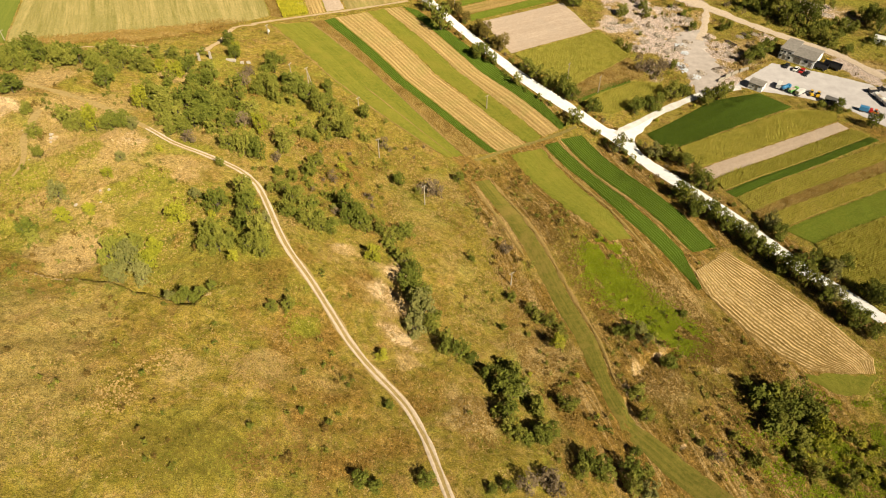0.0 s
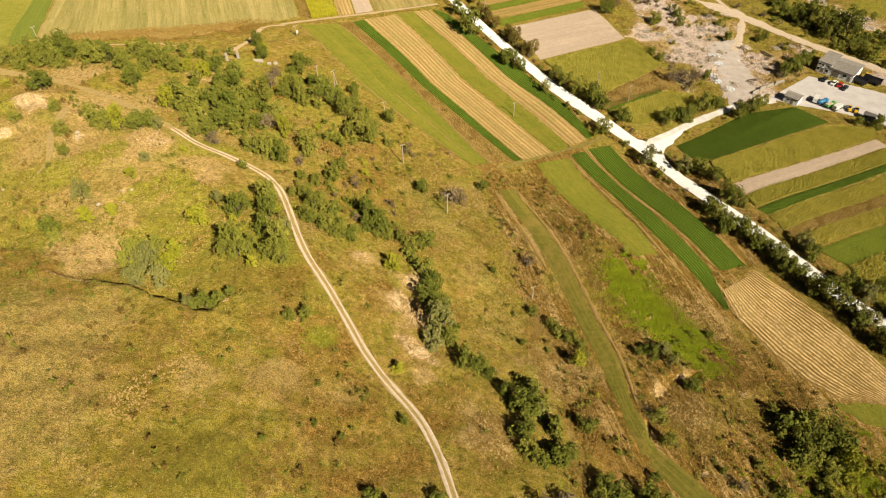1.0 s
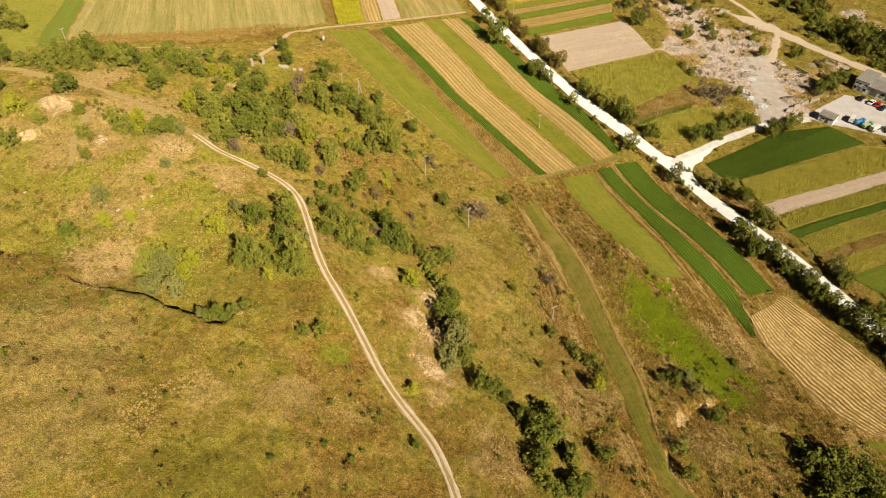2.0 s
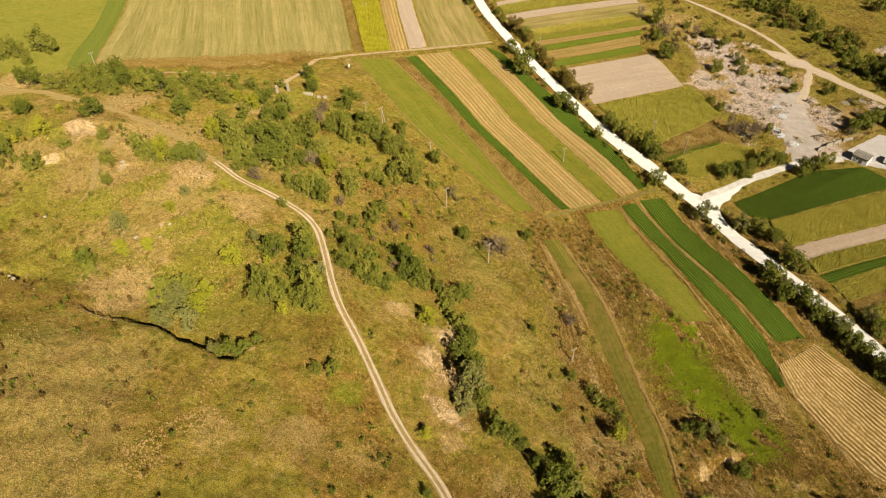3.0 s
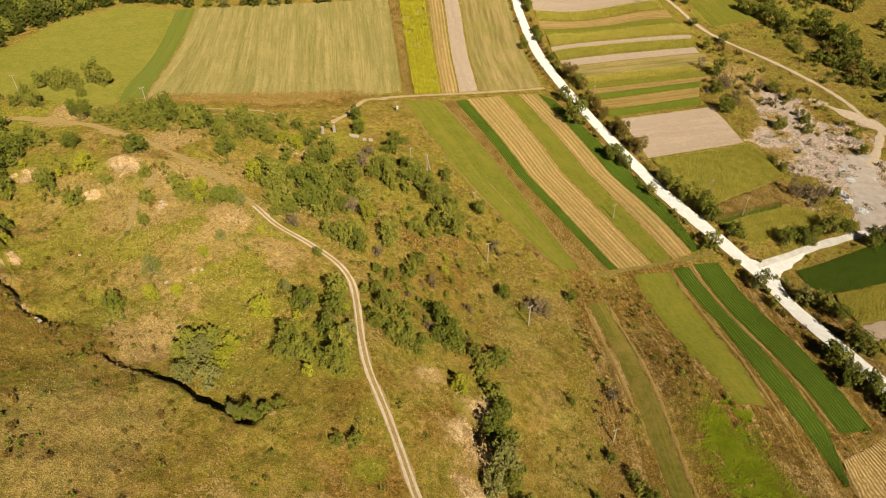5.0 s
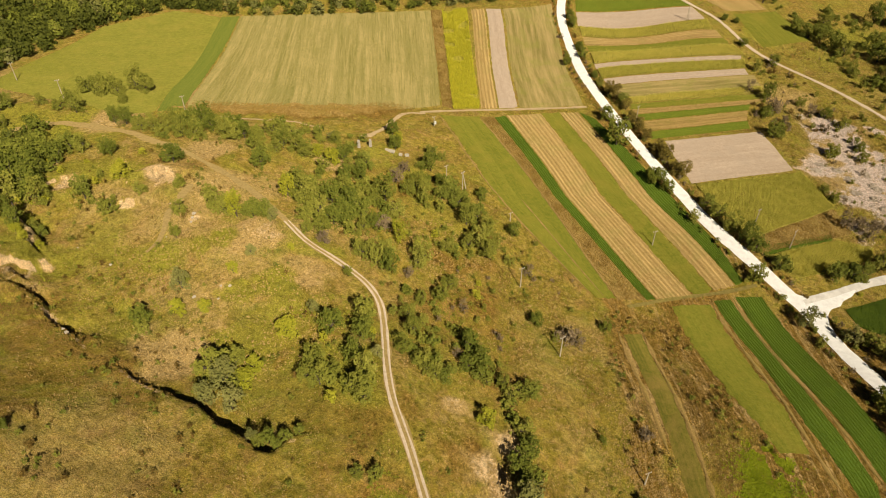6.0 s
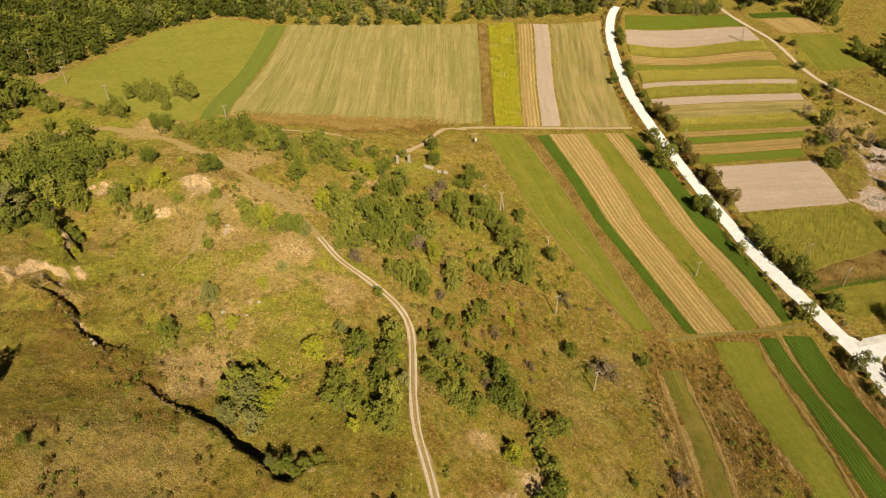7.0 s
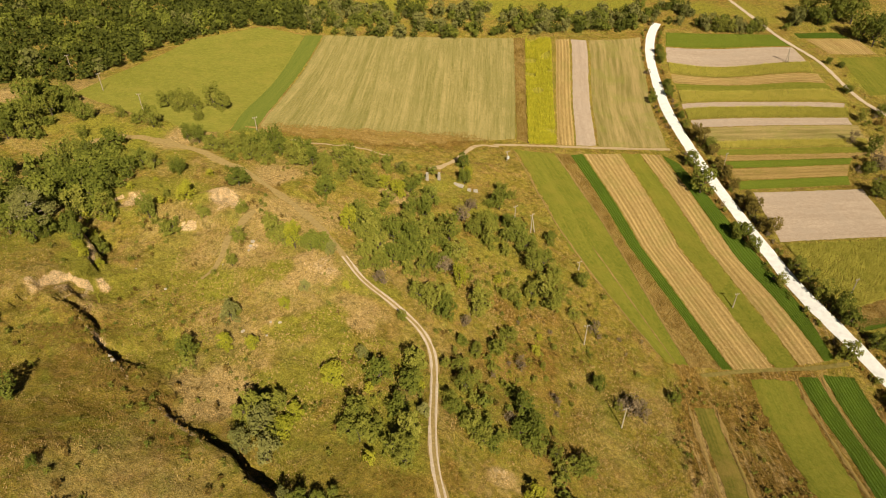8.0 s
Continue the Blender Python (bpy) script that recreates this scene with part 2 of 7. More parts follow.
FOLDS = [
    (35, 420, 18, 4.0), (125, 45, 45, -4.3), (-400, 542, 130, 4.5), (-115, -45, 28, 8.1), (-85, 150, 18, 4.9),
    (-40, 360, 18, -4.0), (125, 450, 45, -4.6), (-340, 45, 45, 6.2), (-175, 225, 28, 3.9), (20, -30, 45, 4.8),
    (-70, 120, 18, -2.1), (95, 150, 18, -3.8), (-145, 120, 18, 4.4), (95, 180, 18, 3.1), (95, 105, 18, 2.0),
    (-10, 405, 18, -2.3), (80, 225, 18, -2.1), (-115, 300, 28, -2.1), (-85, 15, 28, 3.9), (50, 150, 18, 3.1),
]
HILLS = HEIGHTS + FOLDS
GULLY = [(-150, 141), (-136, 129), (-133, 117), (-122, 114), (-108, 108.3), (-103, 106), (-87, 101), (-77, 99), (-70, 99), (-63, 96.5), (-57, 95), (-53, 95.5), (-51, 99)]
# banks and small cliffs: the line of the rim (lower ground on its right) and the height
SCARPS = [
    ([(-150.5, 140), (-155.7, 142), (-160, 144.5), (-166.8, 148.6), (-175, 153.5)], 9),
    ([(-135.6, 166.6), (-133, 171), (-131, 175), (-123.6, 175.9)], 3.4),
    ([(-133.1, 157.8), (-131.3, 159.4), (-128.7, 160.4)], 3.8),
    ([(-158.4, 158.5), (-157, 162.5), (-152.8, 163.7)], 2.8),
    ([(-139.8, 113.9), (-140.5, 116.7), (-140.3, 120.2), (-139.6, 123.2), (-135.6, 126.4), (-134.1, 129)], 4.5),
    ([(-120.2, 107.3), (-119.6, 109.8), (-118, 111)], 1.5),
    ([(-88.5, 135), (-87.5, 137.1), (-85.9, 138.2)], 2.0),
    ([(-97.4, 107.1), (-98.5, 103.3), (-101.8, 101.7)], 1.1),
    ([(-99.4, 111.5), (-103.7, 109.7), (-107.6, 108.7)], 0.8),
    ([(-92.3, 110.8), (-94.2, 106.8), (-95.1, 102)], 0.7),
    ([(42.3, 85.5), (42.9, 91.3), (44.6, 96.3), (47.2, 100.4), (50.9, 103.9), (55.4, 105.6)], 3),
    ([(60.8, 102.7), (66.2, 101.5), (72.5, 100.6)], 1.4),
    ([(53.4, 82.8), (54.5, 79.3), (55.5, 77.2)], 2.2),
    ([(66.7, 77.5), (67.4, 74.4), (69.3, 71.6)], 2),
]
# how deep the gully has cut, from west to east
GULLY_AT, GULLY_DEEP = (-158, -148, -135, -118, -108, -102, -86, -79, -60, -54, -51), (0, 0.5, 1.0, 1.1, 0.8, 0.25, 0.4, 1.1, 1.4, 1.3, 0.3)
TRACK = [(-136, 189.7), (-121.3, 183.8), (-108.5, 179.4), (-98, 174.6), (-90.5, 169.7), (-86, 166.5), (-77.8, 161), (-68.9, 159.4), (-59.6, 156.7), (-53.4, 151.7), (-49, 143.4), (-39, 119.2), (-31.7, 109.7), (-25, 100.2), (-20.6, 93.3), (-14.6, 86.3), (-8.2, 79.7), (-3.8, 71.1), (-1, 63.4), (1.3, 57.4), (3.2, 52.9)]
ROAD = [(-46.3, 452.8), (-46.7, 437), (-44, 417.2), (-40.3, 400.1), (-34.7, 385.1), (-27.2, 366.5), (-17.7, 340.1), (-8.8, 320.3), (-1.9, 306.5), (6.3, 291), (14.8, 276.8), (25.9, 258.2), (33, 244.5), (41.6, 232.8), (62.5, 215.7), (68.8, 207), (73.2, 196), (78.5, 185.7), (84.3, 175.5), (91.5, 167.4), (98.4, 159), (104.5, 150.4), (110, 138.6), (115.9, 129.8), (122.1, 120)]


# the lower edge of the smooth hayfields
HAY_EDGE = [(-420, 225), (-245, 217), (-200, 209), (-160, 211), (-78, 289), (-15, 320)]


def value_noise(x, y, size, seed):
    x, y = x / size + 17.3 * seed, y / size - 9.7 * seed
    i, j = np.floor(x), np.floor(y)
    u, v = x - i, y - j
    u, v = u * u * (3 - 2 * u), v * v * (3 - 2 * v)

    def pick(a, b):
        s = np.sin(a * 127.1 + b * 311.7 + seed * 74.7) * 43758.5453
        return s - np.floor(s)

    return (pick(i, j) * (1 - u) + pick(i + 1, j) * u) * (1 - v) + (pick(i, j + 1) * (1 - u) + pick(i + 1, j + 1) * u) * v


def way_off(x, y, line):
    """The distance to a polyline, and the side: positive on its left."""
    best, side = np.full(np.shape(x), 1e9), np.zeros(np.shape(x))
    for (ax, ay), (bx, by) in zip(line, line[1:]):
        dx, dy = bx - ax, by - ay
        k = np.clip(((x - ax) * dx + (y - ay) * dy) / (dx * dx + dy * dy), 0, 1)
        px, py = x - ax - k * dx, y - ay - k * dy
        d = np.hypot(px, py)
        s = np.sign(dx * py - dy * px)
        side = np.where(d < best, s, side)
        best = np.minimum(best, d)
    return best, side


def smooth(a, low, high):
    a = np.clip((a - low) / (high - low), 0, 1)
    return a * a * (3 - 2 * a)


def land(x, y):
    """The height of the ground, without its small unevenness."""
    x, y = np.asarray(x, float), np.asarray(y, float)
    z = sum(a * np.exp(-((x - cx) ** 2 + (y - cy) ** 2) / (2 * r * r)) for cx, cy, r, a in HILLS)
    d, side = way_off(x + 4 * (value_noise(x, y, 9, 14) - 0.5), y + 5 * (value_noise(x, y, 7, 15) - 0.5), GULLY)
    d = np.maximum(0, d + 3.6 * (value_noise(x, y, 4, 3) - 0.5))
    deep = np.interp(x, GULLY_AT, GULLY_DEEP) * (0.2 + 1.5 * value_noise(x, y, 6, 6))
    z = z + deep * np.where(side > 0, -2.6 * np.exp(-d / 7) * smooth(d, 0, 1.2), 1.6 * np.exp(-d / 9))
    for line, high in SCARPS:
        reach = 6.5 if high > 6 else 3
        near = (x > min(p[0] for p in line) - 5 * reach) & (x < max(p[0] for p in line) + 5 * reach) & (y > min(p[1] for p in line) - 5 * reach) & (y < max(p[1] for p in line) + 5 * reach)
        d, side = way_off(x[near], y[near], line)
        d = np.maximum(0, d + 2.4 * (value_noise(x[near], y[near], 2.1, 8) - 0.5))
        z[near] += high * np.where(side < 0, -0.65 * np.exp(-d / reach) * smooth(d, 0, 1.6), (0.35 if high < 6 else 0.08) * np.exp(-d / 4))
    return z


def rough(x, y):
    wild = smooth(land(x, y), 7, 13)
    off, _ = way_off(x, y, TRACK)
    wild = wild * (0.15 + 0.85 * smooth(off, 2, 6)) + 0.03
    off, side = way_off(x, y, HAY_EDGE)
    wild = wild * (1 - 0.92 * smooth(side * off, -3, 5))
    return wild * (1.9 * (value_noise(x, y, 14, 1) - 0.5) + 1.05 * (value_noise(x, y, 5, 2) - 0.5) + 0.45 * (value_noise(x, y, 2.3, 4) - 0.5))


def ground(x, y):
    return land(x, y) + rough(x, y)


def spot(x, y):
    return float(ground(np.array([x]), np.array([y]))[0])


def sheet(name, x, y, z, mat, label, uv=None):
    """A grid of points (rows x columns) as one mesh."""
    rows, cols = x.shape
    me = bpy.data.meshes.new(name)
    n = np.arange(rows * cols).reshape(rows, cols)
    quads = np.stack([n[:-1, :-1], n[:-1, 1:], n[1:, 1:], n[1:, :-1]], -1).reshape(-1, 4)
    me.vertices.add(rows * cols)
    me.vertices.foreach_set("co", np.stack([x, y, z], -1).astype(np.float32).ravel())
    me.loops.add(quads.size)
    me.loops.foreach_set("vertex_index", quads.astype(np.int32).ravel())
    me.polygons.add(len(quads))
    me.polygons.foreach_set("loop_start", np.arange(0, quads.size, 4, dtype=np.int32))
    me.polygons.foreach_set("use_smooth", np.ones(len(quads), bool))
    me.update(calc_edges=True)
    if uv is not None:
        layer = me.uv_layers.new(name="UVMap")
        layer.data.foreach_set("uv", uv.reshape(-1, 2)[quads.ravel()].astype(np.float32).ravel())
    me.materials.append(mat)
    me.validate()
    return tagged(new(name, me), label, kind="structure")


def spread(near, far):
    """The given coordinates, then ever wider steps out to far."""
    out, d = [], 1.5
    while sum(out) < far:
        d *= 1.35
        out.append(d)
    tail = np.cumsum(out)
    return np.concatenate([(near[0] - tail)[::-1], near, near[-1] + tail])


gx, gy = np.meshgrid(
    spread(np.concatenate([np.arange(-300, -160, 1.4), np.arange(-160, -40, 0.62), np.arange(-40, 110, 1.15), np.arange(110, 200, 1.7)]), 3000),
    spread(np.concatenate([np.arange(36, 85, 1.15), np.arange(85, 150, 0.62), np.arange(150, 330, 1.3), np.arange(330, 480, 2.0)]), 3000),
)
ground_sheet = sheet("ground", gx, gy, ground(gx, gy), GRASSLAND, "dry olive and tawny grassland over a rolling hillside")
# cover: x, y, radius, dryness, lushness, bareness
DRY_SLOPES = [(-12, 122, 5.5, 1, 0, 0.42), (-11, 110, 5.6, 1, 0, 0.5), (-10, 99, 4.7, 1, 0, 0.48), (-8, 92, 3.2, 1, 0, 0.2), (7, 78, 8.2, 1, 0, 0.22), (-36, 83, 6, 0.5, 0, 0), (-50, 78, 5.2, 0.45, 0, 0), (-43, 61, 11.5, 0, 0.45, 0), (-69, 73, 11.9, 0.1, 0.15, 0), (-31, 95, 3.5, 0, 0.8, 0), (-73, 119, 10.3, 0.1, 0.6, 0), (-49, 120, 10.7, 0, 0.7, 0), (-87, 115, 9.5, 0.9, 0, 0), (-22, 81, 6.1, 0.3, 0, 0), (48, 100, 2, 0.5, 0, 0.5), (44, 93, 2, 0.5, 0, 0.5)]
SCARS = [(69, 101, 2, 0.5, 0, 0.3), (56, 94, 7.4, 0.6, 0.1, 0), (105, 273, 20.3, 0.8, 0, 0.9), (94, 290, 17.5, 0.8, 0, 0.75), (104, 302, 12.7, 0.8, 0, 0.7), (86, 301, 10.7, 0.8, 0, 0.6), (116, 268, 11.9, 0.8, 0, 0.85), (116, 254, 13.1, 0.8, 0, 0.7), (82, 293, 12.2, 0.8, 0, 0.35), (130, 273, 12.2, 0.8, 0, 0.4), (179, 318, 14.3, 0.8, 0, 0.6), (191, 306, 12.1, 0.8, 0, 0.3), (171, 271, 9.1, 0.6, 0, 0.3), (180, 259, 9, 0.6, 0, 0.35), (24, 100, 10.7, 0.7, 0, 0), (63, 123, 12.3, 0.6, 0.1, 0)]
HOLLOWS = [(20, 151, 8.6, 0.5, 0.1, 0), (-42, 191, 12.2, 0.1, 0.5, 0), (-56, 206, 10.4, 0.1, 0.5, 0), (-70, 220, 11, 0.1, 0.55, 0), (-64, 150, 12.5, 0.25, 0.1, 0), (-112, 174, 14.6, 0.6, 0, 0.1), (121, 305, 7.4, 0.8, 0, 0.4), (110, 275, 9.6, 0.9, 0, 0.8), (109, 261, 9.3, 0.9, 0, 0.85), (108, 248, 6.4, 0.9, 0, 0.85), (104, 264, 8.3, 0.9, 0, 0.7), (108, 270, 7.4, 0.9, 0, 1), (108, 259, 7.2, 0.9, 0, 1), (108, 246, 5.7, 0.9, 0, 1), (108, 278, 6.2, 0.9, 0, 1), (108, 240, 3.8, 0.9, 0, 0.9)]
FLATS = [(172, 263, 9, 0.7, 0, 0.8), (176, 252, 8.8, 0.7, 0, 0.8), (168, 271, 4.4, 0.7, 0, 0.7), (47, 129, 6.1, 0, 0.9, 0), (50, 122, 5, 0, 0.8, 0), (57, 113, 5.9, 0, 0.8, 0), (43, 135, 4.1, 0, 0.7, 0), (-199, 421, 27.7, 0, 0.8, 0), (-144, 441, 22.9, 0, 0.8, 0), (-103, 460, 23.2, 0, 0.8, 0), (-71, 474, 18.9, 0, 0.7, 0), (-241, 397, 18.5, 0.2, 0.4, 0), (-26, 487, 19.2, 0, 0.6, 0), (2, 491, 19.4, 0, 0.5, 0), (-129, 157, 2.3, 1, 0, 1), (-129, 172, 5.7, 1, 0, 0.55)]
QUARRY = [(-154, 161, 4.6, 1, 0, 0.4), (-136, 120, 2, 1, 0, 0.55), (-134, 123, 2, 1, 0, 0.55), (-133, 129, 2, 1, 0, 0.4), (-140, 117, 2, 1, 0, 0.4), (-129, 120, 2, 1, 0, 0.3), (-118, 108, 2, 1, 0, 0.35), (-87, 136, 2, 1, 0, 0.35), (-92, 156, 7.5, 1, 0, 0.2), (-73, 152, 7.2, 0.6, 0, 0.1), (-93, 211, 7, 0.9, 0, 0.1), (-124, 193, 9.2, 0.8, 0, 0), (-110, 152, 5.8, 0.6, 0.1, 0.05), (-109, 157, 2, 1, 0, 0.8), (-117, 125, 11.1, 0.2, 0.25, 0), (-126, 105, 14.3, 0, 0.25, 0)]
BANKS = [(-129, 256, 20.1, 0.55, 0, 0), (-170, 202, 10.6, 0.9, 0, 0.25), (-256, 205, 10, 1, 0, 0.1), (-130, 154, 8.3, 0.3, 0.35, 0), (-26, 124, 3.8, 1, 0, 0.3), (-82, 232, 10, 0.2, 0.5, 0), (0, 171, 7.9, 0.6, 0, 0), (72, 489, 14.7, 0.1, 0.4, 0), (89, 327, 19.6, 0.8, 0, 0.7), (101, 306, 15.4, 0.8, 0, 0.8), (107, 286, 13.1, 0.8, 0, 0.85), (81, 300, 9.9, 0.7, 0, 0.45), (68, 354, 16.9, 0.6, 0.1, 0.1), (64, 420, 15.3, 0, 0.7, 0), (97, 400, 17, 0.1, 0.5, 0), (118, 443, 23.6, 0.1, 0.6, 0)]
LEAS = [(-80, 80, 19, 0.42, 0.22, 0), (-72, 62, 14, 0.4, 0.2, 0), (-15, 113, 5, 0.9, 0, 0.4), (150, 325, 22, 0.1, 0.55, 0), (172, 290, 16, 0.1, 0.5, 0), (130, 350, 20, 0.1, 0.5, 0), (182, 275, 12, 0.1, 0.5, 0), (195, 330, 20, 0.1, 0.6, 0), (117, 363, 19.9, 0.3, 0.3, 0.1), (-97, 153, 6, 0.1, 0.75, 0), (-77, 143, 7, 0.1, 0.6, 0), (-84, 137, 5, 0.1, 0.6, 0), (-101, 148, 5, 0.2, 0.6, 0), (-75, 163, 4, 0.1, 0.5, 0), (-88, 158, 4.5, 1, 0, 0.35), (-94, 160, 3.5, 1, 0, 0.3), (-71, 148, 4, 0.9, 0, 0.1)]
SMOOTH_SLOPE = [(-8, 150, 13, 0.3, 0.2, 0), (-2, 168, 12, 0.3, 0.15, 0), (4, 132, 11, 0.3, 0.2, 0), (10, 114, 9, 0.3, 0.2, 0), (-16, 166, 10, 0.25, 0.2, 0)]
DUST = [(85, 322, 10, 0.9, 0, 0.75), (93, 306, 8, 0.9, 0, 0.7), (123, 318, 6, 0.9, 0, 0.9), (105, 334, 5, 0.9, 0, 0.7), (144, 285, 5, 0.9, 0, 0.8), (135, 279, 5, 0.9, 0, 0.65), (123, 275, 7, 0.9, 0, 0.65), (86, 276, 7, 0.9, 0, 0.75), (76, 294, 7, 0.9, 0, 0.7), (168, 337, 8, 0.9, 0, 0.75), (150, 268, 5, 0.9, 0, 0.5), (176, 254, 8, 0.9, 0, 0.85)]
PATCHES = DRY_SLOPES + SCARS + HOLLOWS + FLATS + QUARRY + BANKS + LEAS + DUST + SMOOTH_SLOPE


# the eastern edge of the smooth meadow slope; weeds grow on its left
WEED_EDGE = [(1.2, 194.9), (5.3, 181.4), (9.9, 160.4), (14.1, 141.2), (18, 124.7), (21.1, 108.2), (21.1, 95.7), (22, 81.4)]
# withered weeds elsewhere: x, y, radius, strength
WITHERED = [(-18, 69, 12.3, 0.8), (-3, 84, 7.5, 0.7), (-20, 114, 7.5, 0.6), (-33, 113, 8.2, 0.5), (-48, 63, 7.9, 0.4), (-32, 169, 12.9, 0.6), (-43, 153, 12.1, 0.5), (-13, 138, 9.5, 0.4), (-100, 104, 10.9, 0.35), (-41, 103, 18.4, 0.6), (-30, 92, 15.7, 0.6), (-68, 123, 10.8, 0.5), (-69, 147, 10.1, 0.4), (-44, 183, 11.6, 0.7), (-29, 167, 9.1, 0.7), (-44, 160, 8.8, 0.6), (1, 161, 9.1, 0.2)]
WITHERED += [(-98, 151, 10.8, 0.35), (-126, 113, 10.6, 0.25), (-63, 216, 11.1, 0.6), (-129, 256, 22.1, 0.6), (-105, 274, 19.9, 0.6), (-34, 185, 9.8, 0.6), (-126, 182, 12.9, 0.4), (-108, 92, 20, 0.4), (-49, 79, 16.1, 0.35)]


def cover_at(x, y):
    """How dry, lush and bare the wild ground is."""
    dry, lush, bare = 0.12 + 0.3 * smooth(value_noise(x, y, 40, 7), 0.45, 0.8), 0.15 * value_noise(x, y, 23, 12) + 0.2 * smooth(y, 200, 230) * smooth(x, 0, 40), np.zeros(x.shape)
    low = 1 - smooth(land(x, y), 8, 22)
    off, side = way_off(x, y, WEED_EDGE)
    weedy = smooth(side * off + 5 * (value_noise(x, y, 7, 17) - 0.5), -1, 3)
    dry = dry + 0.15 * low * weedy * smooth(value_noise(x, y, 16, 13), 0.3, 0.7)
    dry = dry * (0.25 + 0.75 * smooth(land(x, y), 14, 26)) + 0.22 * smooth(value_noise(x, y, 10, 30), 0.45, 0.75) * smooth(land(x, y), 18, 30) * smooth(y, 95, 125)
    lush = lush + 0.5 * smooth(value_noise(x, y, 10, 30), 0.55, 0.3) * smooth(land(x, y), 18, 30) * smooth(y, 95, 125)
    for px, py, pr, d, l, b in PATCHES:
        k = np.nonzero((abs(x - px) < 2.2 * pr) & (abs(y - py) < 2.2 * pr))[0]
        wob = 0.55 + 0.9 * value_noise(x[k], y[k], max(2.5, pr * 0.5), 5)
        w = 1 - smooth(np.hypot(x[k] - px, y[k] - py) * wob, pr * 0.4, pr * 1.1)
        for layer, v in ((dry, d), (lush, l), (bare, b)):
            layer[k] += (v - layer[k]) * w
    off, side = way_off(x, y, GULLY)
    bare = np.maximum(bare, 0.5 * (1 - smooth(off + 3 * value_noise(x, y, 6, 9), 1.5, 4)) * (side > 0) * smooth(x, -158, -140))
    for line, high in SCARPS:
        k = np.nonzero((abs(x - line[0][0]) < 60) & (abs(y - line[0][1]) < 60))[0]
        off, side = way_off(x[k], y[k], line)
        bare[k] = np.maximum(bare[k], 0.95 * (1 - smooth(off + 3.2 * value_noise(x[k], y[k], 1.9, 9), 0.2 + 0.22 * min(high, 5), 0.75 * min(high, 5))) * (side < 0))
    off, _ = way_off(x, y, ROAD)
    brown = 0.75 * (1 - smooth(off + 3 * value_noise(x, y, 4, 27), 5, 9))
    quarry = smooth(x, 60, 80) * smooth(y, 195, 215)
    bare = bare * (1 - quarry * 0.6 * smooth(value_noise(x, y, 8, 28) * 0.6 + value_noise(x, y, 3, 29) * 0.4, 0.45, 0.65))
    for px, py, pr, b in WITHERED:
        k = np.nonzero((abs(x - px) < 2.2 * pr) & (abs(y - py) < 2.2 * pr))[0]
        wob = 0.5 + value_noise(x[k], y[k], max(3, pr * 0.4), 25)
        brown[k] = np.maximum(brown[k], b * (1 - smooth(np.hypot(x[k] - px, y[k] - py) * wob, pr * 0.35, pr * 1.15)) * (0.35 + value_noise(x[k], y[k], 5, 26)))
    return dry, lush, bare, np.maximum(brown, low * weedy * (0.4 + 0.6 * smooth(value_noise(x, y, 12, 16), 0.25, 0.7)) * (0.25 + 0.75 * (1 - smooth(x, 88, 104)) * (1 - smooth(y, 195, 225))))


fx, fy = gx.ravel(), gy.ravel()
cover = np.ones((gx.size, 4), np.float32)
cover[:, 0], cover[:, 1], cover[:, 2], cover[:, 3] = cover_at(fx, fy)
att = ground_sheet.data.color_attributes.new("cover", "FLOAT_COLOR", "POINT")
att.data.foreach_set("color", cover.ravel())
stone = ground_sheet.data.attributes.new("stone", "FLOAT", "POINT")
stone.data.foreach_set("value", (smooth(fx, 60, 80) * smooth(fy, 195, 215)).astype(np.float32))
# which square metres are fields, roads or tracks
taken = np.zeros((700, 700), bool)


def take(x, y):
    i, j = np.floor(x.ravel() + 400).astype(int), np.floor(y.ravel()).astype(int)
    for a in (0, 1):
        for b in (0, 1):
            taken[np.clip(i + a, 0, 699), np.clip(j + b, 0, 699)] = True


def is_taken(x, y):
    return taken[np.clip(np.round(x + 400).astype(int), 0, 699), np.clip(np.round(y).astype(int), 0, 699)]


def even(line, step):
    """Points at even steps along a smoothed polyline."""
    p = np.array(line, float)
    for _ in range(3):
        q = np.empty((2 * len(p), 2))
        q[0::2], q[1::2] = p, p
        a, b = p[:-1] * 0.75 + p[1:] * 0.25, p[:-1] * 0.25 + p[1:] * 0.75
        q = np.empty((2 * len(a) + 2, 2))
        q[0], q[-1], q[1:-1:2], q[2:-1:2] = p[0], p[-1], a, b
        p = q
    s = np.concatenate([[0], np.cumsum(np.hypot(*np.diff(p, axis=0).T))])
    at = np.linspace(0, s[-1], max(2, int(s[-1] / step) + 1))
    return np.stack([np.interp(at, s, p[:, 0]), np.interp(at, s, p[:, 1])], 1), at


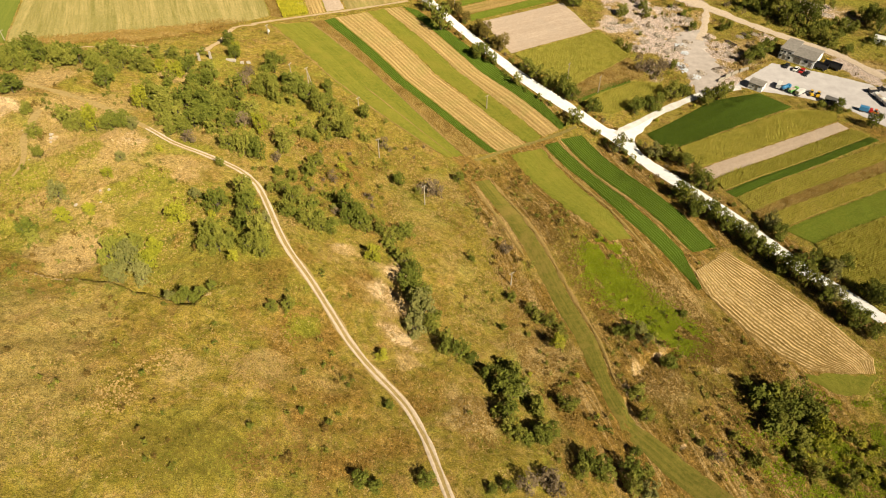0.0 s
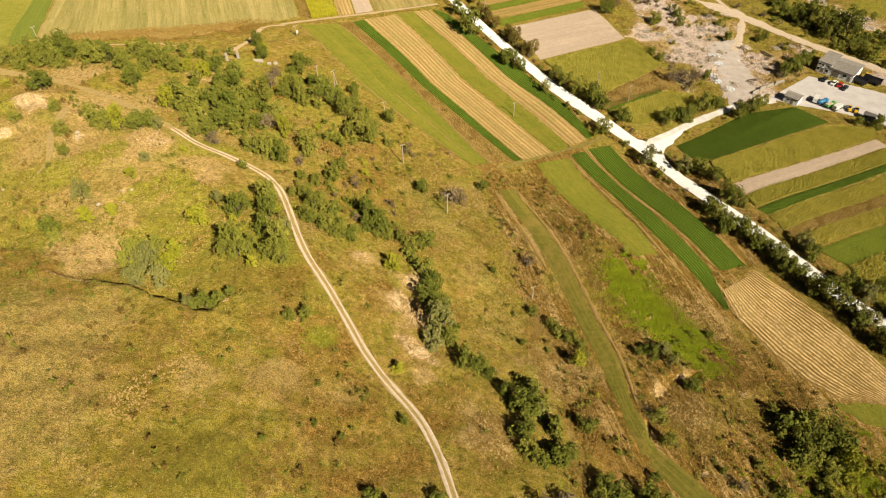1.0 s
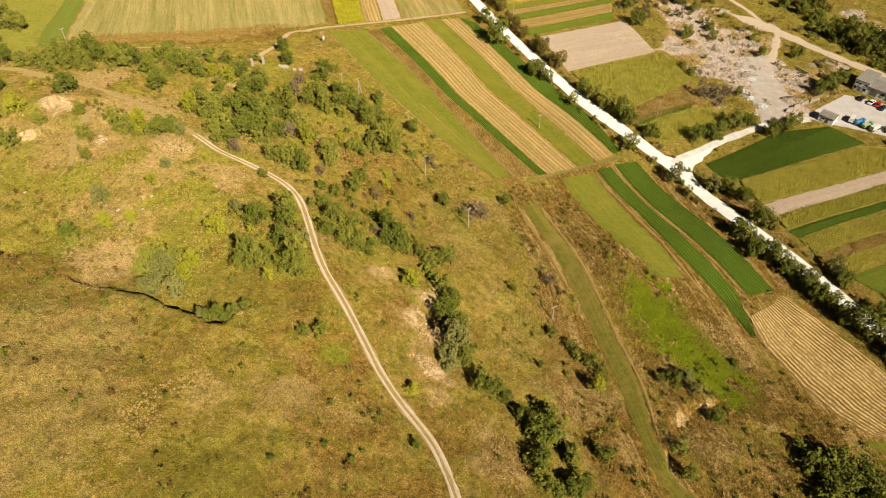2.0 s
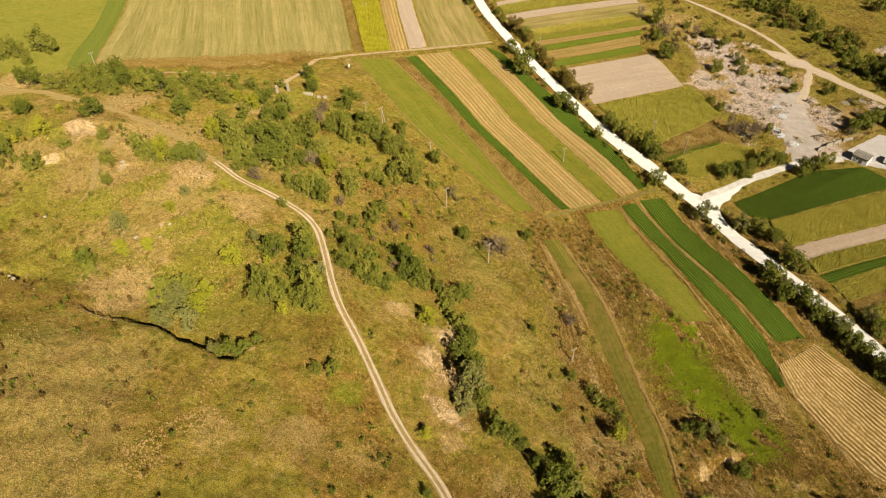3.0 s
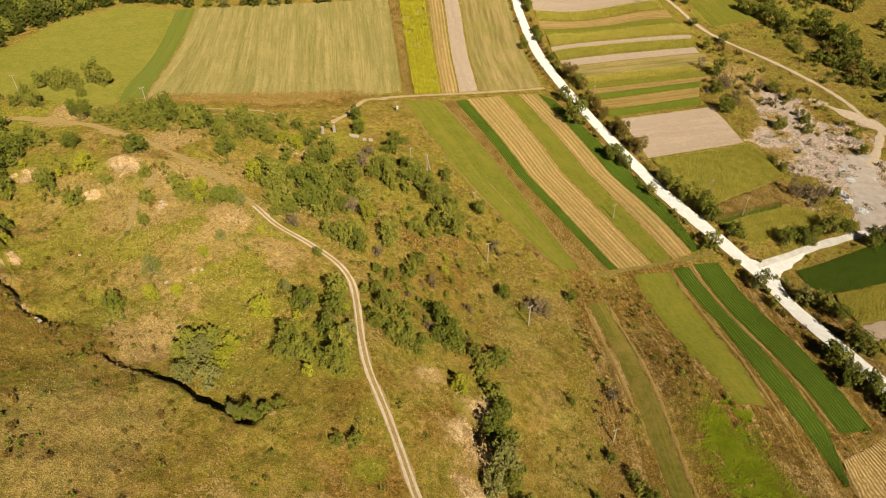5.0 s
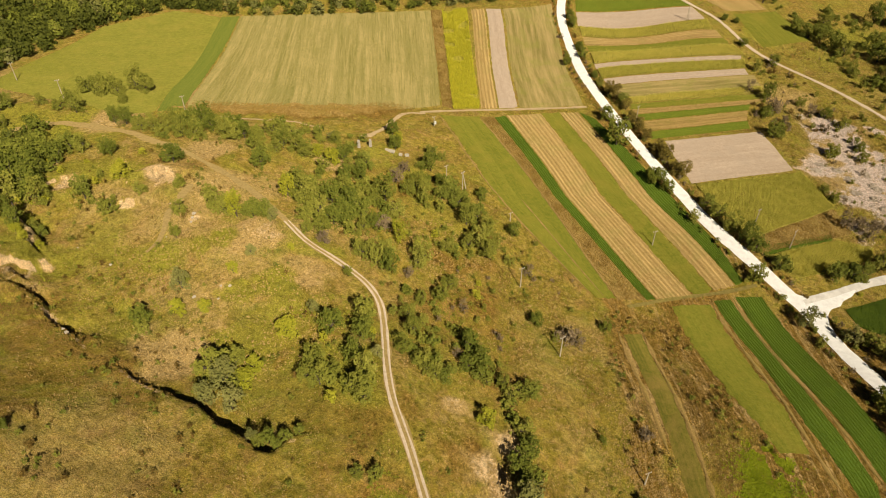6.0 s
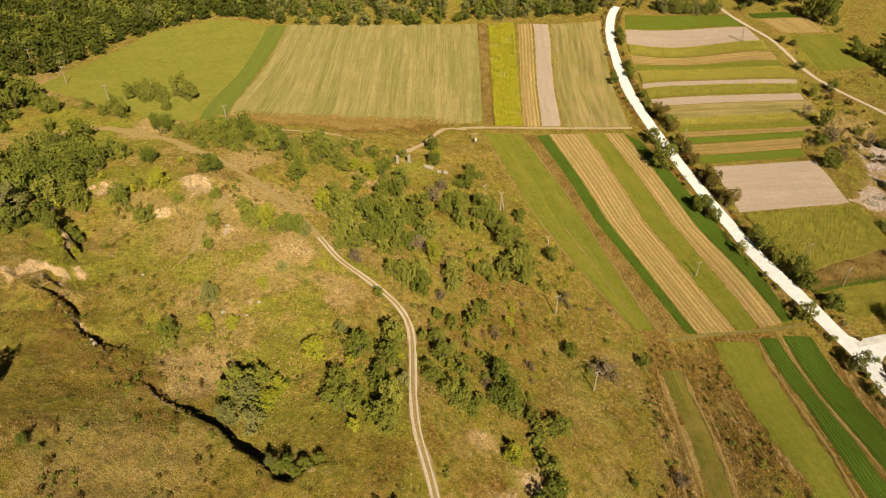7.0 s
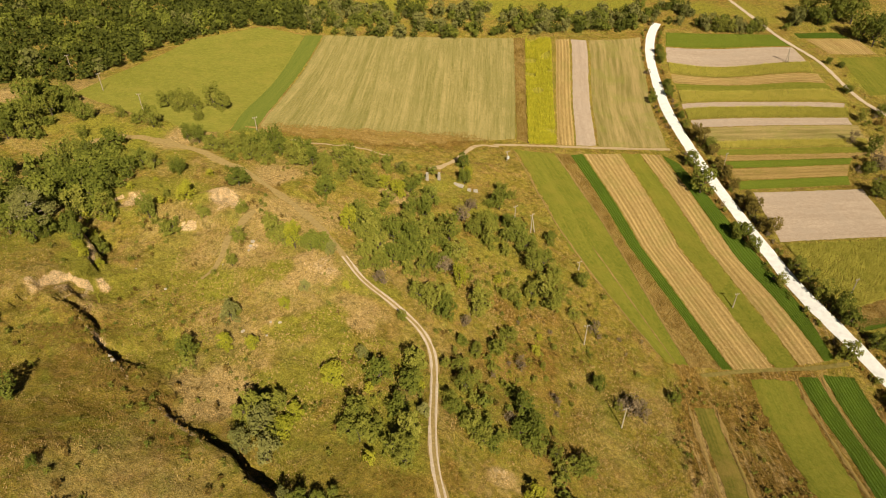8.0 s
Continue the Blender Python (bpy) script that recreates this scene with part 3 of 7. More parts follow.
def ribbon(name, line, width, mat, label, lift, shift=0.0, step=1.0, wobble=0.25, seed=0, across=5, taper=0.0):
    """A strip of ground along a line, with an uneven edge, narrowing over taper metres at its ends."""
    p, at = even(line, step)
    t = np.gradient(p, axis=0)
    t /= np.hypot(*t.T)[:, None]
    side = np.stack([-t[:, 1], t[:, 0]], 1)
    k = np.linspace(-0.5, 0.5, across)
    w = np.where(k[None] > 0, 1, 1) * (width * (1 + wobble * 2 * (value_noise(at, at * 0 + seed * 7.1, 3.0, seed + 11) - 0.5)))[:, None]
    if taper:
        w = w * np.clip(np.minimum(at, at[-1] - at) / taper, 0.12, 1)[:, None]
    x = p[:, None, 0] + side[:, None, 0] * (k[None] * w + shift)
    y = p[:, None, 1] + side[:, None, 1] * (k[None] * w + shift)
    take(x, y)
    crown = lift - 0.14 * (np.abs(k[None]) * 2) ** 4
    return sheet(name, x, y, ground(x, y) + crown, mat, label, np.stack([np.broadcast_to(k[None] * width, x.shape), np.broadcast_to(at[:, None], x.shape)], -1))


def along(line, n):
    p = np.array(line, float)
    s = np.concatenate([[0], np.cumsum(np.hypot(*np.diff(p, axis=0).T))])
    at = np.linspace(0, s[-1], n)
    return np.stack([np.interp(at, s, p[:, 0]), np.interp(at, s, p[:, 1])], 1), s[-1]


def field(name, kind, one, two, label, rows_between=False, step=0.9, ridges=0.0, height=0.0):
    """A field between two sides. rows_between: its rows run from one side to the other, else along them."""
    la, lb = along(one, 2)[1], along(two, 2)[1]
    wide = np.hypot(*(np.mean(along(one, 9)[0], 0) - np.mean(along(two, 9)[0], 0)))
    fine = min(step, ridges / 5) if ridges else step
    step = 0.5 if ridges and height > 0.1 else step
    n, m = max(3, int(max(la, lb) / (fine if rows_between else step))), max(3, int(wide / (step if rows_between else fine)))
    a, b = along(one, n)[0], along(two, n)[0]
    k = np.linspace(0, 1, m)[None, :, None]
    p = a[:, None] * (1 - k) + b[:, None] * k
    x, y = p[..., 0], p[..., 1]
    take(x, y)
    edge = np.zeros(x.shape)
    edge[0], edge[-1], edge[:, 0], edge[:, -1] = 1, 1, 1, 1
    ragged = 1.3 if kind in ("grass", "weeds") else 3.0 if kind == "quarry" else 0.5
    x, y = x + edge * ragged * (value_noise(x, y, 1.3, 21) - 0.5), y + edge * ragged * (value_noise(x, y, 1.3, 22) - 0.5)
    u, v = np.broadcast_to(k[..., 0] * wide, x.shape), np.broadcast_to(np.linspace(0, max(la, lb), n)[:, None], x.shape)
    uv = np.stack([v, u] if rows_between else [u, v], -1) + 13.0 * (len(name) % 7)
    z = ground(x, y) + 0.16 - 0.12 * edge
    if ridges:
        z = z + height * (0.5 + 0.5 * np.cos(uv[..., 0] * 2 * np.pi / ridges + 4.5 * value_noise(x, y, 7, 19))) * (0.3 + value_noise(x, y, 1.3, 23) + 0.5 * value_noise(x, y, 5, 24)) * (1 - edge)
    ob = sheet(name, x, y, z, CROPS[kind], label, uv)
    return ob, a, b, wide, max(la, lb)

# ---- roads and tracks ----
BRANCH = [(65.2, 215), (74.4, 221.2), (84.8, 229.2), (93.6, 234.1), (103.8, 239.4), (112.3, 241.8), (120.5, 243)]
FAR_TRACK = [(-16.9, 316.4), (-44.4, 303.3), (-68, 290.6), (-84.3, 279.9), (-80.2, 278.9), (-87.9, 276.2), (-90.3, 269.7), (-89, 248.9), (-92.9, 237.2)]
FIELD_TRACK = [(11.1, 192.8), (25.1, 204.5), (42.7, 212.9), (50.7, 217.6)]
DIRT_ROAD = [(-15.9, 514.8), (-4.1, 493.5), (6.7, 476.6), (17.4, 459.4), (28.8, 443.8), (54.5, 403.4), (70.9, 389.4), (88.5, 375.7), (103.9, 358.6), (117.2, 338.8), (123, 318.4), (126.2, 314)]
QUARRY_ROAD = [(125.8, 314.6), (134.5, 305.3), (142.4, 296.9), (155.9, 283.5), (171, 271), (182.8, 249.9)]
QUARRY_SPUR = [(125.9, 312.8), (119.8, 293.7), (113.9, 281.9)]
HILL_PATH = [(-136, 189.7), (-146, 191.2), (-160.9, 195.3), (-179.3, 196.6), (-195.5, 194.4), (-204, 182.2)]
SLOPE_PATH = [(-118.3, 171.2), (-117.8, 158.7), (-113.1, 148.3), (-114.5, 142.5)]
EDGE_PATH = [(-108.6, 236.7), (-119.7, 235.7), (-132, 225.2), (-138.1, 218.8)]
YARD_SIDES = [(118.8, 244.7), (125.6, 241.1), (138.8, 236.7), (154.2, 230.5), (170.8, 209.6)], [(139.7, 262.4), (151.2, 257.8), (163.1, 251.9), (174.3, 245.4), (187.9, 226.8)]
JUNCTION = [(64.4, 214.3), (68.9, 215.3), (73.9, 218.8), (78.4, 222.5)]
FLARE_NORTH = [(55.2, 218.8), (62.5, 216), (68.4, 216), (75.4, 220.6), (83.4, 227.8)]
FLARE_SOUTH = [(72.8, 198.4), (69.9, 207), (70.4, 213.7), (75.2, 219.9), (83.4, 227.5)]
POLES = [(-21.1, 182.7), (-5.6, 158.5), (-234.6, 227.4), (-199.7, 213.7), (-148.7, 214.6), (-49.9, 223.6), (16.9, 226.8), (49.9, 242.9), (5.4, 309.1), (-359.7, 284), (-270.7, 243.5), (-55.8, 223.8), (23.9, 420.1), (-30.8, 214.2), (61.6, 236.9), (18.8, 127.9), (-73.4, 267.5)]

HERBS = [(100, 86, 22, 16, 30), (88, 78, 18, 12, 0), (47, 131, 10, 7, 110), (55, 121, 12, 6, 130), (61, 113, 7, 5, 130), (46, 141, 8, 5, 60)]
ribbon("road", ROAD, 4.8, GRAVEL, "white gravel farm road running between the fields", 0.3, wobble=0.06)
ribbon("road_branch", BRANCH, 3.3, SIDE_GRAVEL, "pale grey gravel side road leading to the yard", 0.32, wobble=0.15, seed=3)
ribbon("field_track", FAR_TRACK, 1.9, TRACK_DIRT, "pale two-rut field track along the field ends", 0.25, seed=4)
ribbon("field_track", FIELD_TRACK, 1.4, GRASSY, "grassy farm track across the field ends", 0.26, seed=5)
ribbon("dirt_road", DIRT_ROAD, 2.3, DIRT, "pale dirt road beyond the strip fields", 0.25, seed=6)
ribbon("dirt_road", QUARRY_ROAD, 4.5, DIRT, "wide pale dirt road past the old quarry", 0.25, seed=7)
ribbon("dirt_road", QUARRY_SPUR, 3.0, DIRT, "pale dirt spur down to the quarry floor", 0.25, seed=8, wobble=0.5)
ribbon("hill_path", HILL_PATH, 3.0, VERGE, "faint worn track over the hilltop", 0.15, seed=9)
ribbon("hill_path", SLOPE_PATH, 1.8, VERGE, "faint worn path down the slope", 0.14, seed=14, wobble=0.6)
ribbon("hill_path", EDGE_PATH, 1.0, TRACK_DIRT, "pale footpath along the hedge", 0.2, seed=10)
ribbon("hill_track", TRACK, 2.5, VERGE, "worn grassy middle and verge of the hill track", 0.1, seed=12, wobble=0.45)
for side in (-0.62, 0.62):
    ribbon("wheel_rut", TRACK[5:], 0.62, DIRT, "pale bare wheel rut of the hill track", 0.2, shift=side, seed=int(13 + side), wobble=0.5)


DRY_EDGE = CROPS["stubble2"]
for n, line in enumerate((
    [(16.6, 181.6), (24, 158), (31.2, 137), (37, 120), (40.6, 109), (41.6, 94)],
    [(8.6, 180), (16, 158), (23.8, 137)],
    [(43.4, 210.2), (59, 179), (75, 147.2)],
    [(36.9, 206.5), (50.2, 178), (57.2, 150), (66, 136)],
    [(8.2, 194.2), (-22.4, 234.9), (-59.4, 287.6)],
    [(-0.6, 192.6), (-38, 224.5), (-75.4, 280.8)],
    [(4.4, 192.6), (-14, 212), (-30, 229.5)],
)):
    ribbon("verge", line, 1.1 if n < 4 else 0.7, DRY_EDGE, "line of dry tawny grass along a field edge", 0.24, seed=40 + n, wobble=0.6, taper=6)


ribbon("rough_edge", [(-158, 219.5), (-146, 228), (-133, 242), (-118, 257), (-104, 271), (-90, 283)], 14, CROPS["weeds"], "rough brown grass between the hayfield and the track", 0.28, seed=60, wobble=0.6, across=21, taper=34)


def tufts(name, x, y, high, wide, blades, mat, label, parent=None, lean=0.5, seed=0, base=0.0):
    """Many small plants as one mesh: each a fan of pointed blades."""
    rng = np.random.default_rng(seed + 100)
    n = len(x)
    z = ground(x, y) + base
    high, wide = np.broadcast_to(high, (n,)), np.broadcast_to(wide, (n,))
    a = rng.uniform(0, 2 * np.pi, (n, 1)) + np.arange(blades)[None] * 2 * np.pi / blades + rng.uniform(-0.5, 0.5, (n, blades))
    h = high[:, None] * rng.uniform(0.6, 1.15, (n, blades))
    out = h * lean * rng.uniform(0.5, 1.5, (n, blades))
    w = wide[:, None] * rng.uniform(0.6, 1.2, (n, blades)) * 0.5
    cx, cy = x[:, None] + 0.15 * w * np.cos(a), y[:, None] + 0.15 * w * np.sin(a)
    left = np.stack([cx - w * np.sin(a), cy + w * np.cos(a), np.broadcast_to(z[:, None] - 0.03, a.shape)], -1)
    right = np.stack([cx + w * np.sin(a), cy - w * np.cos(a), np.broadcast_to(z[:, None] - 0.03, a.shape)], -1)
    tip = np.stack([cx + out * np.cos(a), cy + out * np.sin(a), z[:, None] + h], -1)
    v = np.stack([left, right, tip], 2).reshape(-1, 3).astype(np.float32)
    me = bpy.data.meshes.new(name)
    count = len(v) // 3
    me.vertices.add(len(v))
    me.vertices.foreach_set("co", v.ravel())
    me.loops.add(len(v))
    me.loops.foreach_set("vertex_index", np.arange(len(v), dtype=np.int32))
    me.polygons.add(count)
    me.polygons.foreach_set("loop_start", np.arange(0, len(v), 3, dtype=np.int32))
    me.update(calc_edges=True)
    me.materials.append(mat)
    ob = tagged(new(name, me), label, kind="stuff")
    ob.parent = parent
    return ob


edge_rng = np.random.default_rng(33)
k = edge_rng.random(7000)
tufts("rough_grass", -150 + 58 * k + 13 * edge_rng.uniform(-0.5, 0.5, 7000), 224 + 56 * k + 13 * edge_rng.uniform(-0.5, 0.5, 7000), edge_rng.uniform(0.12, 0.4, 7000), 0.22, 4, RUST_BLADE, "withered brown grass at the hayfield edge", None, 0.8, 5, 0.2)
sowing = np.random.default_rng(11)


def in_rows(a, b, wide, long, rows_between, gap, step, jitter):
    """Places of plants in rows over a field."""
    across, length = (long, wide) if rows_between else (wide, long)
    n, m = max(2, int(across / gap)), max(2, int(length / step))
    i, j = np.meshgrid((np.arange(n) + 0.5) / n, (np.arange(m) + 0.5) / m, indexing="ij")
    i, j = i.ravel() + sowing.normal(0, jitter / across, n * m), j.ravel() + sowing.uniform(-0.5, 0.5, n * m) / m
    u, v = (j, i) if rows_between else (i, j)
    u, v = np.clip(u, 0.004, 0.996), np.clip(v, 0.004, 0.996)
    k = v * (len(a) - 1)
    at = np.arange(len(a))
    ax, ay, bx, by = (np.interp(k, at, c) for c in (a[:, 0], a[:, 1], b[:, 0], b[:, 1]))
    return ax * (1 - u) + bx * u, ay * (1 - u) + by * u


RIDGES = {"straw": (1.1, 0.2), "stubble": (1.7, 0.04)}


def plot(name, kind, one, two, label, rows_between=False):
    ridges, height = RIDGES.get(kind, (0.0, 0.0))
    ob, a, b, wide, long = field(name, kind, one, two, label, rows_between, 0.9, ridges, height)
    seed = len(bpy.data.objects)

    def rows(gap, step, jitter=0.08, keep=1.0, patchy=0.0):
        x, y = in_rows(a, b, wide, long, rows_between, gap, step, jitter)
        ok = sowing.random(len(x)) < keep
        if patchy:
            ok &= value_noise(x, y, 7, seed % 50) > patchy
        return x[ok], y[ok]

    if kind == "corn":
        x, y = rows(0.75, 0.36, 0.1, 0.95)
        high = 0.95 + 0.8 * value_noise(x, y, 4, 31)
        tufts("corn_plants", x, y, high, 0.2, 5, CORN_BLADE, "yellowing corn plants standing in rows", ob, 0.34, seed, 0.1)
    elif kind == "sunflower":
        x, y = rows(0.9, 0.45, 0.12, 0.9, 0.3)
        tufts("sunflower_plants", x, y, 1.2 + 0.5 * value_noise(x, y, 5, 32), 0.45, 5, SUN_BLADE, "yellow-green sunflower plants in uneven rows", ob, 0.6, seed, 0.1)
    elif kind == "lucerne":
        x, y = rows(0.6, 0.36, 0.1)
        tufts("lucerne_plants", x, y, 0.24 + 0.2 * value_noise(x, y, 3, 33), 0.26, 4, LUCERNE_BLADE, "dark green lucerne plants in rows", ob, 0.7, seed, 0.1)
    elif kind in ("stubble", "stubble2"):
        x, y = rows(0.9, 0.6, 0.4, 0.4)
        tufts("straw_rows", x, y, 0.12 + 0.16 * value_noise(x, y, 4, 34), 0.24, 4, STRAW_BLADE if kind == "stubble" else TAWNY_BLADE, "loose straw lying in rows", ob, 1.2, seed, 0.12)
    elif kind == "straw":
        x, y = rows(1.1, 0.26, 0.2, 0.6)
        tufts("straw_windrows", x, y, 0.1 + 0.14 * value_noise(x, y, 1.5, 35), 0.2, 4, STRAW_BLADE, "raked straw windrows", ob, 1.4, seed, 0.12)
    elif kind == "weeds":
        x, y = rows(0.6, 0.6, 0.3)
        tufts("dry_weeds", x, y, 0.25 + 0.8 * value_noise(x, y, 2.5, 36) ** 2, 0.3, 4, RUST_BLADE, "dry brown weeds", ob, 0.6, seed, 0.1)
        x, y = rows(1.2, 1.2, 0.4, 0.6)
        tufts("dry_grass", x, y, 0.4, 0.3, 4, TAWNY_BLADE, "dry tawny grass", ob, 0.7, seed + 1, 0.1)
    elif kind == "bright":
        x, y = rows(0.6, 0.6, 0.3)
        tufts("green_herbs", x, y, 0.25 + 0.5 * value_noise(x, y, 3, 37), 0.4, 4, HERB_BLADE, "bright green low herbs", ob, 0.8, seed, 0.1)
    elif kind == "clover":
        x, y = rows(0.6, 0.5, 0.2)
        tufts("clover_plants", x, y, 0.16 + 0.16 * value_noise(x, y, 3, 33), 0.24, 4, CLOVER_BLADE, "bright green clover plants", ob, 0.8, seed, 0.1)
    elif kind in ("grass", "path", "mown", "mown2", "meadow"):
        gap = 1.0 if kind == "grass" else 1.6
        x, y = rows(gap, gap * 0.7, gap * 0.25, 0.8)
        mat = FRESH_BLADE if kind in ("grass", "path", "meadow") else OLIVE_BLADE
        tufts("cut_grass", x, y, 0.12 + 0.1 * value_noise(x, y, 3, 38), 0.28, 3, mat, "short cut grass", ob, 1.0, seed, 0.13)
    return ob


CROPS["yard"], CROPS["quarry"] = YARD, plain("quarry_dust", (0.38, 0.325, 0.29), (0.53, 0.465, 0.425), 0.35)
ribbon("road_junction", JUNCTION, 6.2, GRAVEL, "white gravel where the side road joins", 0.305, wobble=0.1, seed=17, taper=5)
field("gravel_yard", "yard", *YARD_SIDES, "pale packed gravel yard of the depot")
QUARRY_FLOOR = [(117, 292.1), (111.1, 290.5), (104.5, 286), (104, 273), (103.5, 263), (102.5, 251), (102, 240.1)], [(119.1, 291.6), (116.8, 282.9), (115.4, 274), (116, 264.3), (116, 255), (113, 247.5), (105.5, 239.2)]
field("quarry_floor", "quarry", *QUARRY_FLOOR, "pale dusty floor of the old quarry")
ribbon("dirt_road", [(108, 331.5), (111.8, 328.2), (118.4, 322.6), (124.1, 318), (128.5, 312.8), (133.5, 308.5), (138, 303)], 6.5, DIRT, "wide pale dirt where the tracks meet", 0.27, seed=21, wobble=0.4, taper=8)
ribbon("road_junction", FLARE_NORTH, 3.4, GRAVEL, "white gravel curve where the side road joins", 0.31, wobble=0.1, seed=15, taper=6)
ribbon("road_junction", FLARE_SOUTH, 3.4, GRAVEL, "white gravel curve where the side road joins", 0.315, wobble=0.1, seed=16, taper=6)

# ---- fields: name, crop, one side, the other side, do the rows run from side to side ----
plot("field_hay_green", "meadow", [(-160.4, 213.7), (-165, 205.8), (-197.9, 210.7), (-241.3, 219.4)], [(-218, 348.1), (-247.6, 349.4), (-265.6, 314.8), (-250.8, 249.2)], "light green mown meadow below the wood", False)
plot("field_dark_strip", "grass2", [(-159.8, 213.5), (-184.7, 267.5), (-217.7, 348.2)], [(-153.7, 219.7), (-179.6, 276.7), (-209.1, 352.8)], "darker green strip of meadow grass", False)
plot("field_mown", "mown", [(-152.6, 219.2), (-177.1, 273.1), (-208.6, 353.1)], [(-77.9, 291.8), (-95.8, 345), (-114.9, 397.4)], "wide mown hayfield with pale mowing stripes", False)
plot("field_brown", "weeds", [(-76.7, 291.2), (-114.6, 397.5)], [(-71.8, 290.6), (-109.8, 399.5)], "strip of dry brown weeds between the fields", False)
plot("field_sunflower", "sunflower", [(-71.4, 290.2), (-108.4, 398.3)], [(-61.3, 296.4), (-95.1, 402)], "yellow-green strip of ripening sunflowers", False)
plot("field_stubble_far", "stubble", [(-60.5, 296.2), (-92.4, 402.5)], [(-54.1, 299.8), (-85.5, 403.7)], "golden stubble strip with straw rows", False)
plot("field_bare_far", "bare", [(-53.4, 300.2), (-84.3, 403.9)], [(-46, 304.7), (-76.1, 404.2)], "bare pale tan ploughed soil", False)
plot("field_mown_far", "mown2", [(-44.7, 304.3), (-75, 404.8)], [(-18.3, 317.4), (-33.3, 364.8), (-45.4, 403.3), (-51.3, 429.5)], "narrow mown strip of dry olive grass", False)
plot("strip_dark_roadside", "lucerne", [(44.3, 216), (15.3, 252.4), (-19, 309.9)], [(46.7, 217.7), (18.5, 261.7), (-11.7, 305.7)], "narrow field of dark green lucerne in rows", False)
plot("strip_stubble_narrow", "stubble", [(37.5, 212.1), (5.5, 252.5), (-27.4, 306.6)], [(44.1, 215.7), (14.9, 252.9), (-19.9, 309.5)], "golden stubble strip with straw rows", False)
plot("strip_grass_mid", "grass", [(31.6, 207.5), (-3, 247.9), (-34.7, 302.6)], [(37.2, 211.7), (5.1, 252.3), (-27.8, 306.4)], "green cut grass strip between the fields", False)
plot("strip_stubble_wide", "stubble", [(19.9, 200.9), (-15, 240.8), (-48.8, 294.1)], [(31.2, 207.1), (-3.3, 247.4), (-35.1, 302.3)], "golden stubble strip with straw rows", False)
plot("strip_dark_mid", "lucerne", [(16.7, 199.2), (-18.7, 237.5), (-53.2, 289.9)], [(19.6, 200.8), (-15.5, 240.5), (-49.2, 293.8)], "narrow field of dark green lucerne in rows", False)
plot("strip_brown", "weeds", [(8, 194.5), (-22.2, 235), (-59.2, 287.8)], [(16.4, 199), (-19.1, 237.3), (-53.8, 290.2)], "strip of dry brown weeds between the fields", False)
plot("strip_grass_wide", "grass", [(0.6, 191.6), (-36.7, 223.7), (-74.3, 280.8)], [(7.7, 194.3), (-22.5, 234.8), (-59.6, 287.5)], "green cut grass strip between the fields", False)
plot("field_dark_lower", "lucerne", [(44.2, 210.9), (76, 147.5)], [(52.4, 213.4), (85.2, 152)], "narrow field of dark green lucerne in rows", False)
plot("field_dark_lower_narrow", "lucerne", [(37.5, 207.2), (50, 183.7), (57.7, 158.7), (68.2, 139.4), (72.4, 129.6)], [(42.6, 209.6), (55.1, 187.8), (63.7, 166.1), (72.7, 146.9), (73.6, 130.3)], "narrow field of dark green lucerne in rows", False)
plot("field_grass_lower", "grass", [(24.8, 199.9), (39.8, 159.8), (49.3, 144.8)], [(36.3, 205.8), (49.9, 173.3), (56.7, 148.3)], "green cut grass strip between the fields", False)
plot("strip_green_path", "path", [(10.6, 178.5), (25.2, 137.1), (34.5, 109.4), (37.5, 90.7), (40.7, 79.9), (48.4, 71), (55.4, 64.1)], [(15.7, 181.5), (30.4, 136.9), (39.6, 109.5), (40.7, 92.8), (44.8, 83.5), (54.5, 74.4), (63.6, 66)], "green cut grass strip between the fields", False)
plot("field_straw", "straw", [(73.6, 137.6), (74.6, 127), (80.6, 114), (86.5, 105.8), (92.5, 101.6), (101, 100.9)], [(87.3, 150.4), (94.5, 142.2), (100.4, 131), (108.4, 114), (112.2, 106.6), (110.4, 102)], "golden stubble field with curved straw windrows", False)
plot("field_green_small", "grass", [(90.5, 100.4), (95.8, 95.3)], [(110.9, 100.9), (104.4, 94.9)], "green cut grass strip between the fields", False)
plot("field_bare_big", "bare", [(29.3, 267.3), (18.2, 296.4)], [(68.1, 289.7), (57.5, 317.5)], "bare pale tan ploughed soil", True)
plot("field_corn_big", "corn", [(30.9, 265.7), (48.1, 234.8)], [(70.5, 288.2), (79.9, 267.7)], "field of yellowing standing corn in rows", True)
plot("field_corn_brown", "weeds", [(48.1, 234.5), (53.3, 231.2)], [(79.7, 266.8), (84.4, 254)], "strip of dry brown weeds between the fields", False)
plot("field_lucerne_small", "lucerne", [(51.3, 232.8), (53.9, 230.1)], [(76.9, 250.8), (77.1, 248)], "narrow field of dark green lucerne in rows", True)
plot("field_corn_small", "corn", [(54.3, 230.2), (60.1, 225.8), (66.2, 226.1)], [(77.9, 247.4), (90.2, 247.9), (88.9, 241.6)], "field of yellowing standing corn in rows", True)
plot("field_dark_right", "lucerne", [(77.6, 215.6), (80.2, 208.5), (86.1, 205.1)], [(106.9, 234.4), (127, 238.5), (136.3, 228.6)], "narrow field of dark green lucerne in rows", True)
plot("field_corn_right", "corn", [(86.7, 204.2), (87.3, 197.3), (90, 189.7)], [(134.7, 225.4), (151.3, 224.5), (149.2, 218.3)], "field of yellowing standing corn in rows", True)
plot("field_bare_right", "bare", [(89.8, 189), (92.2, 182.6)], [(149.5, 218), (152, 213.8)], "bare pale tan ploughed soil", True)
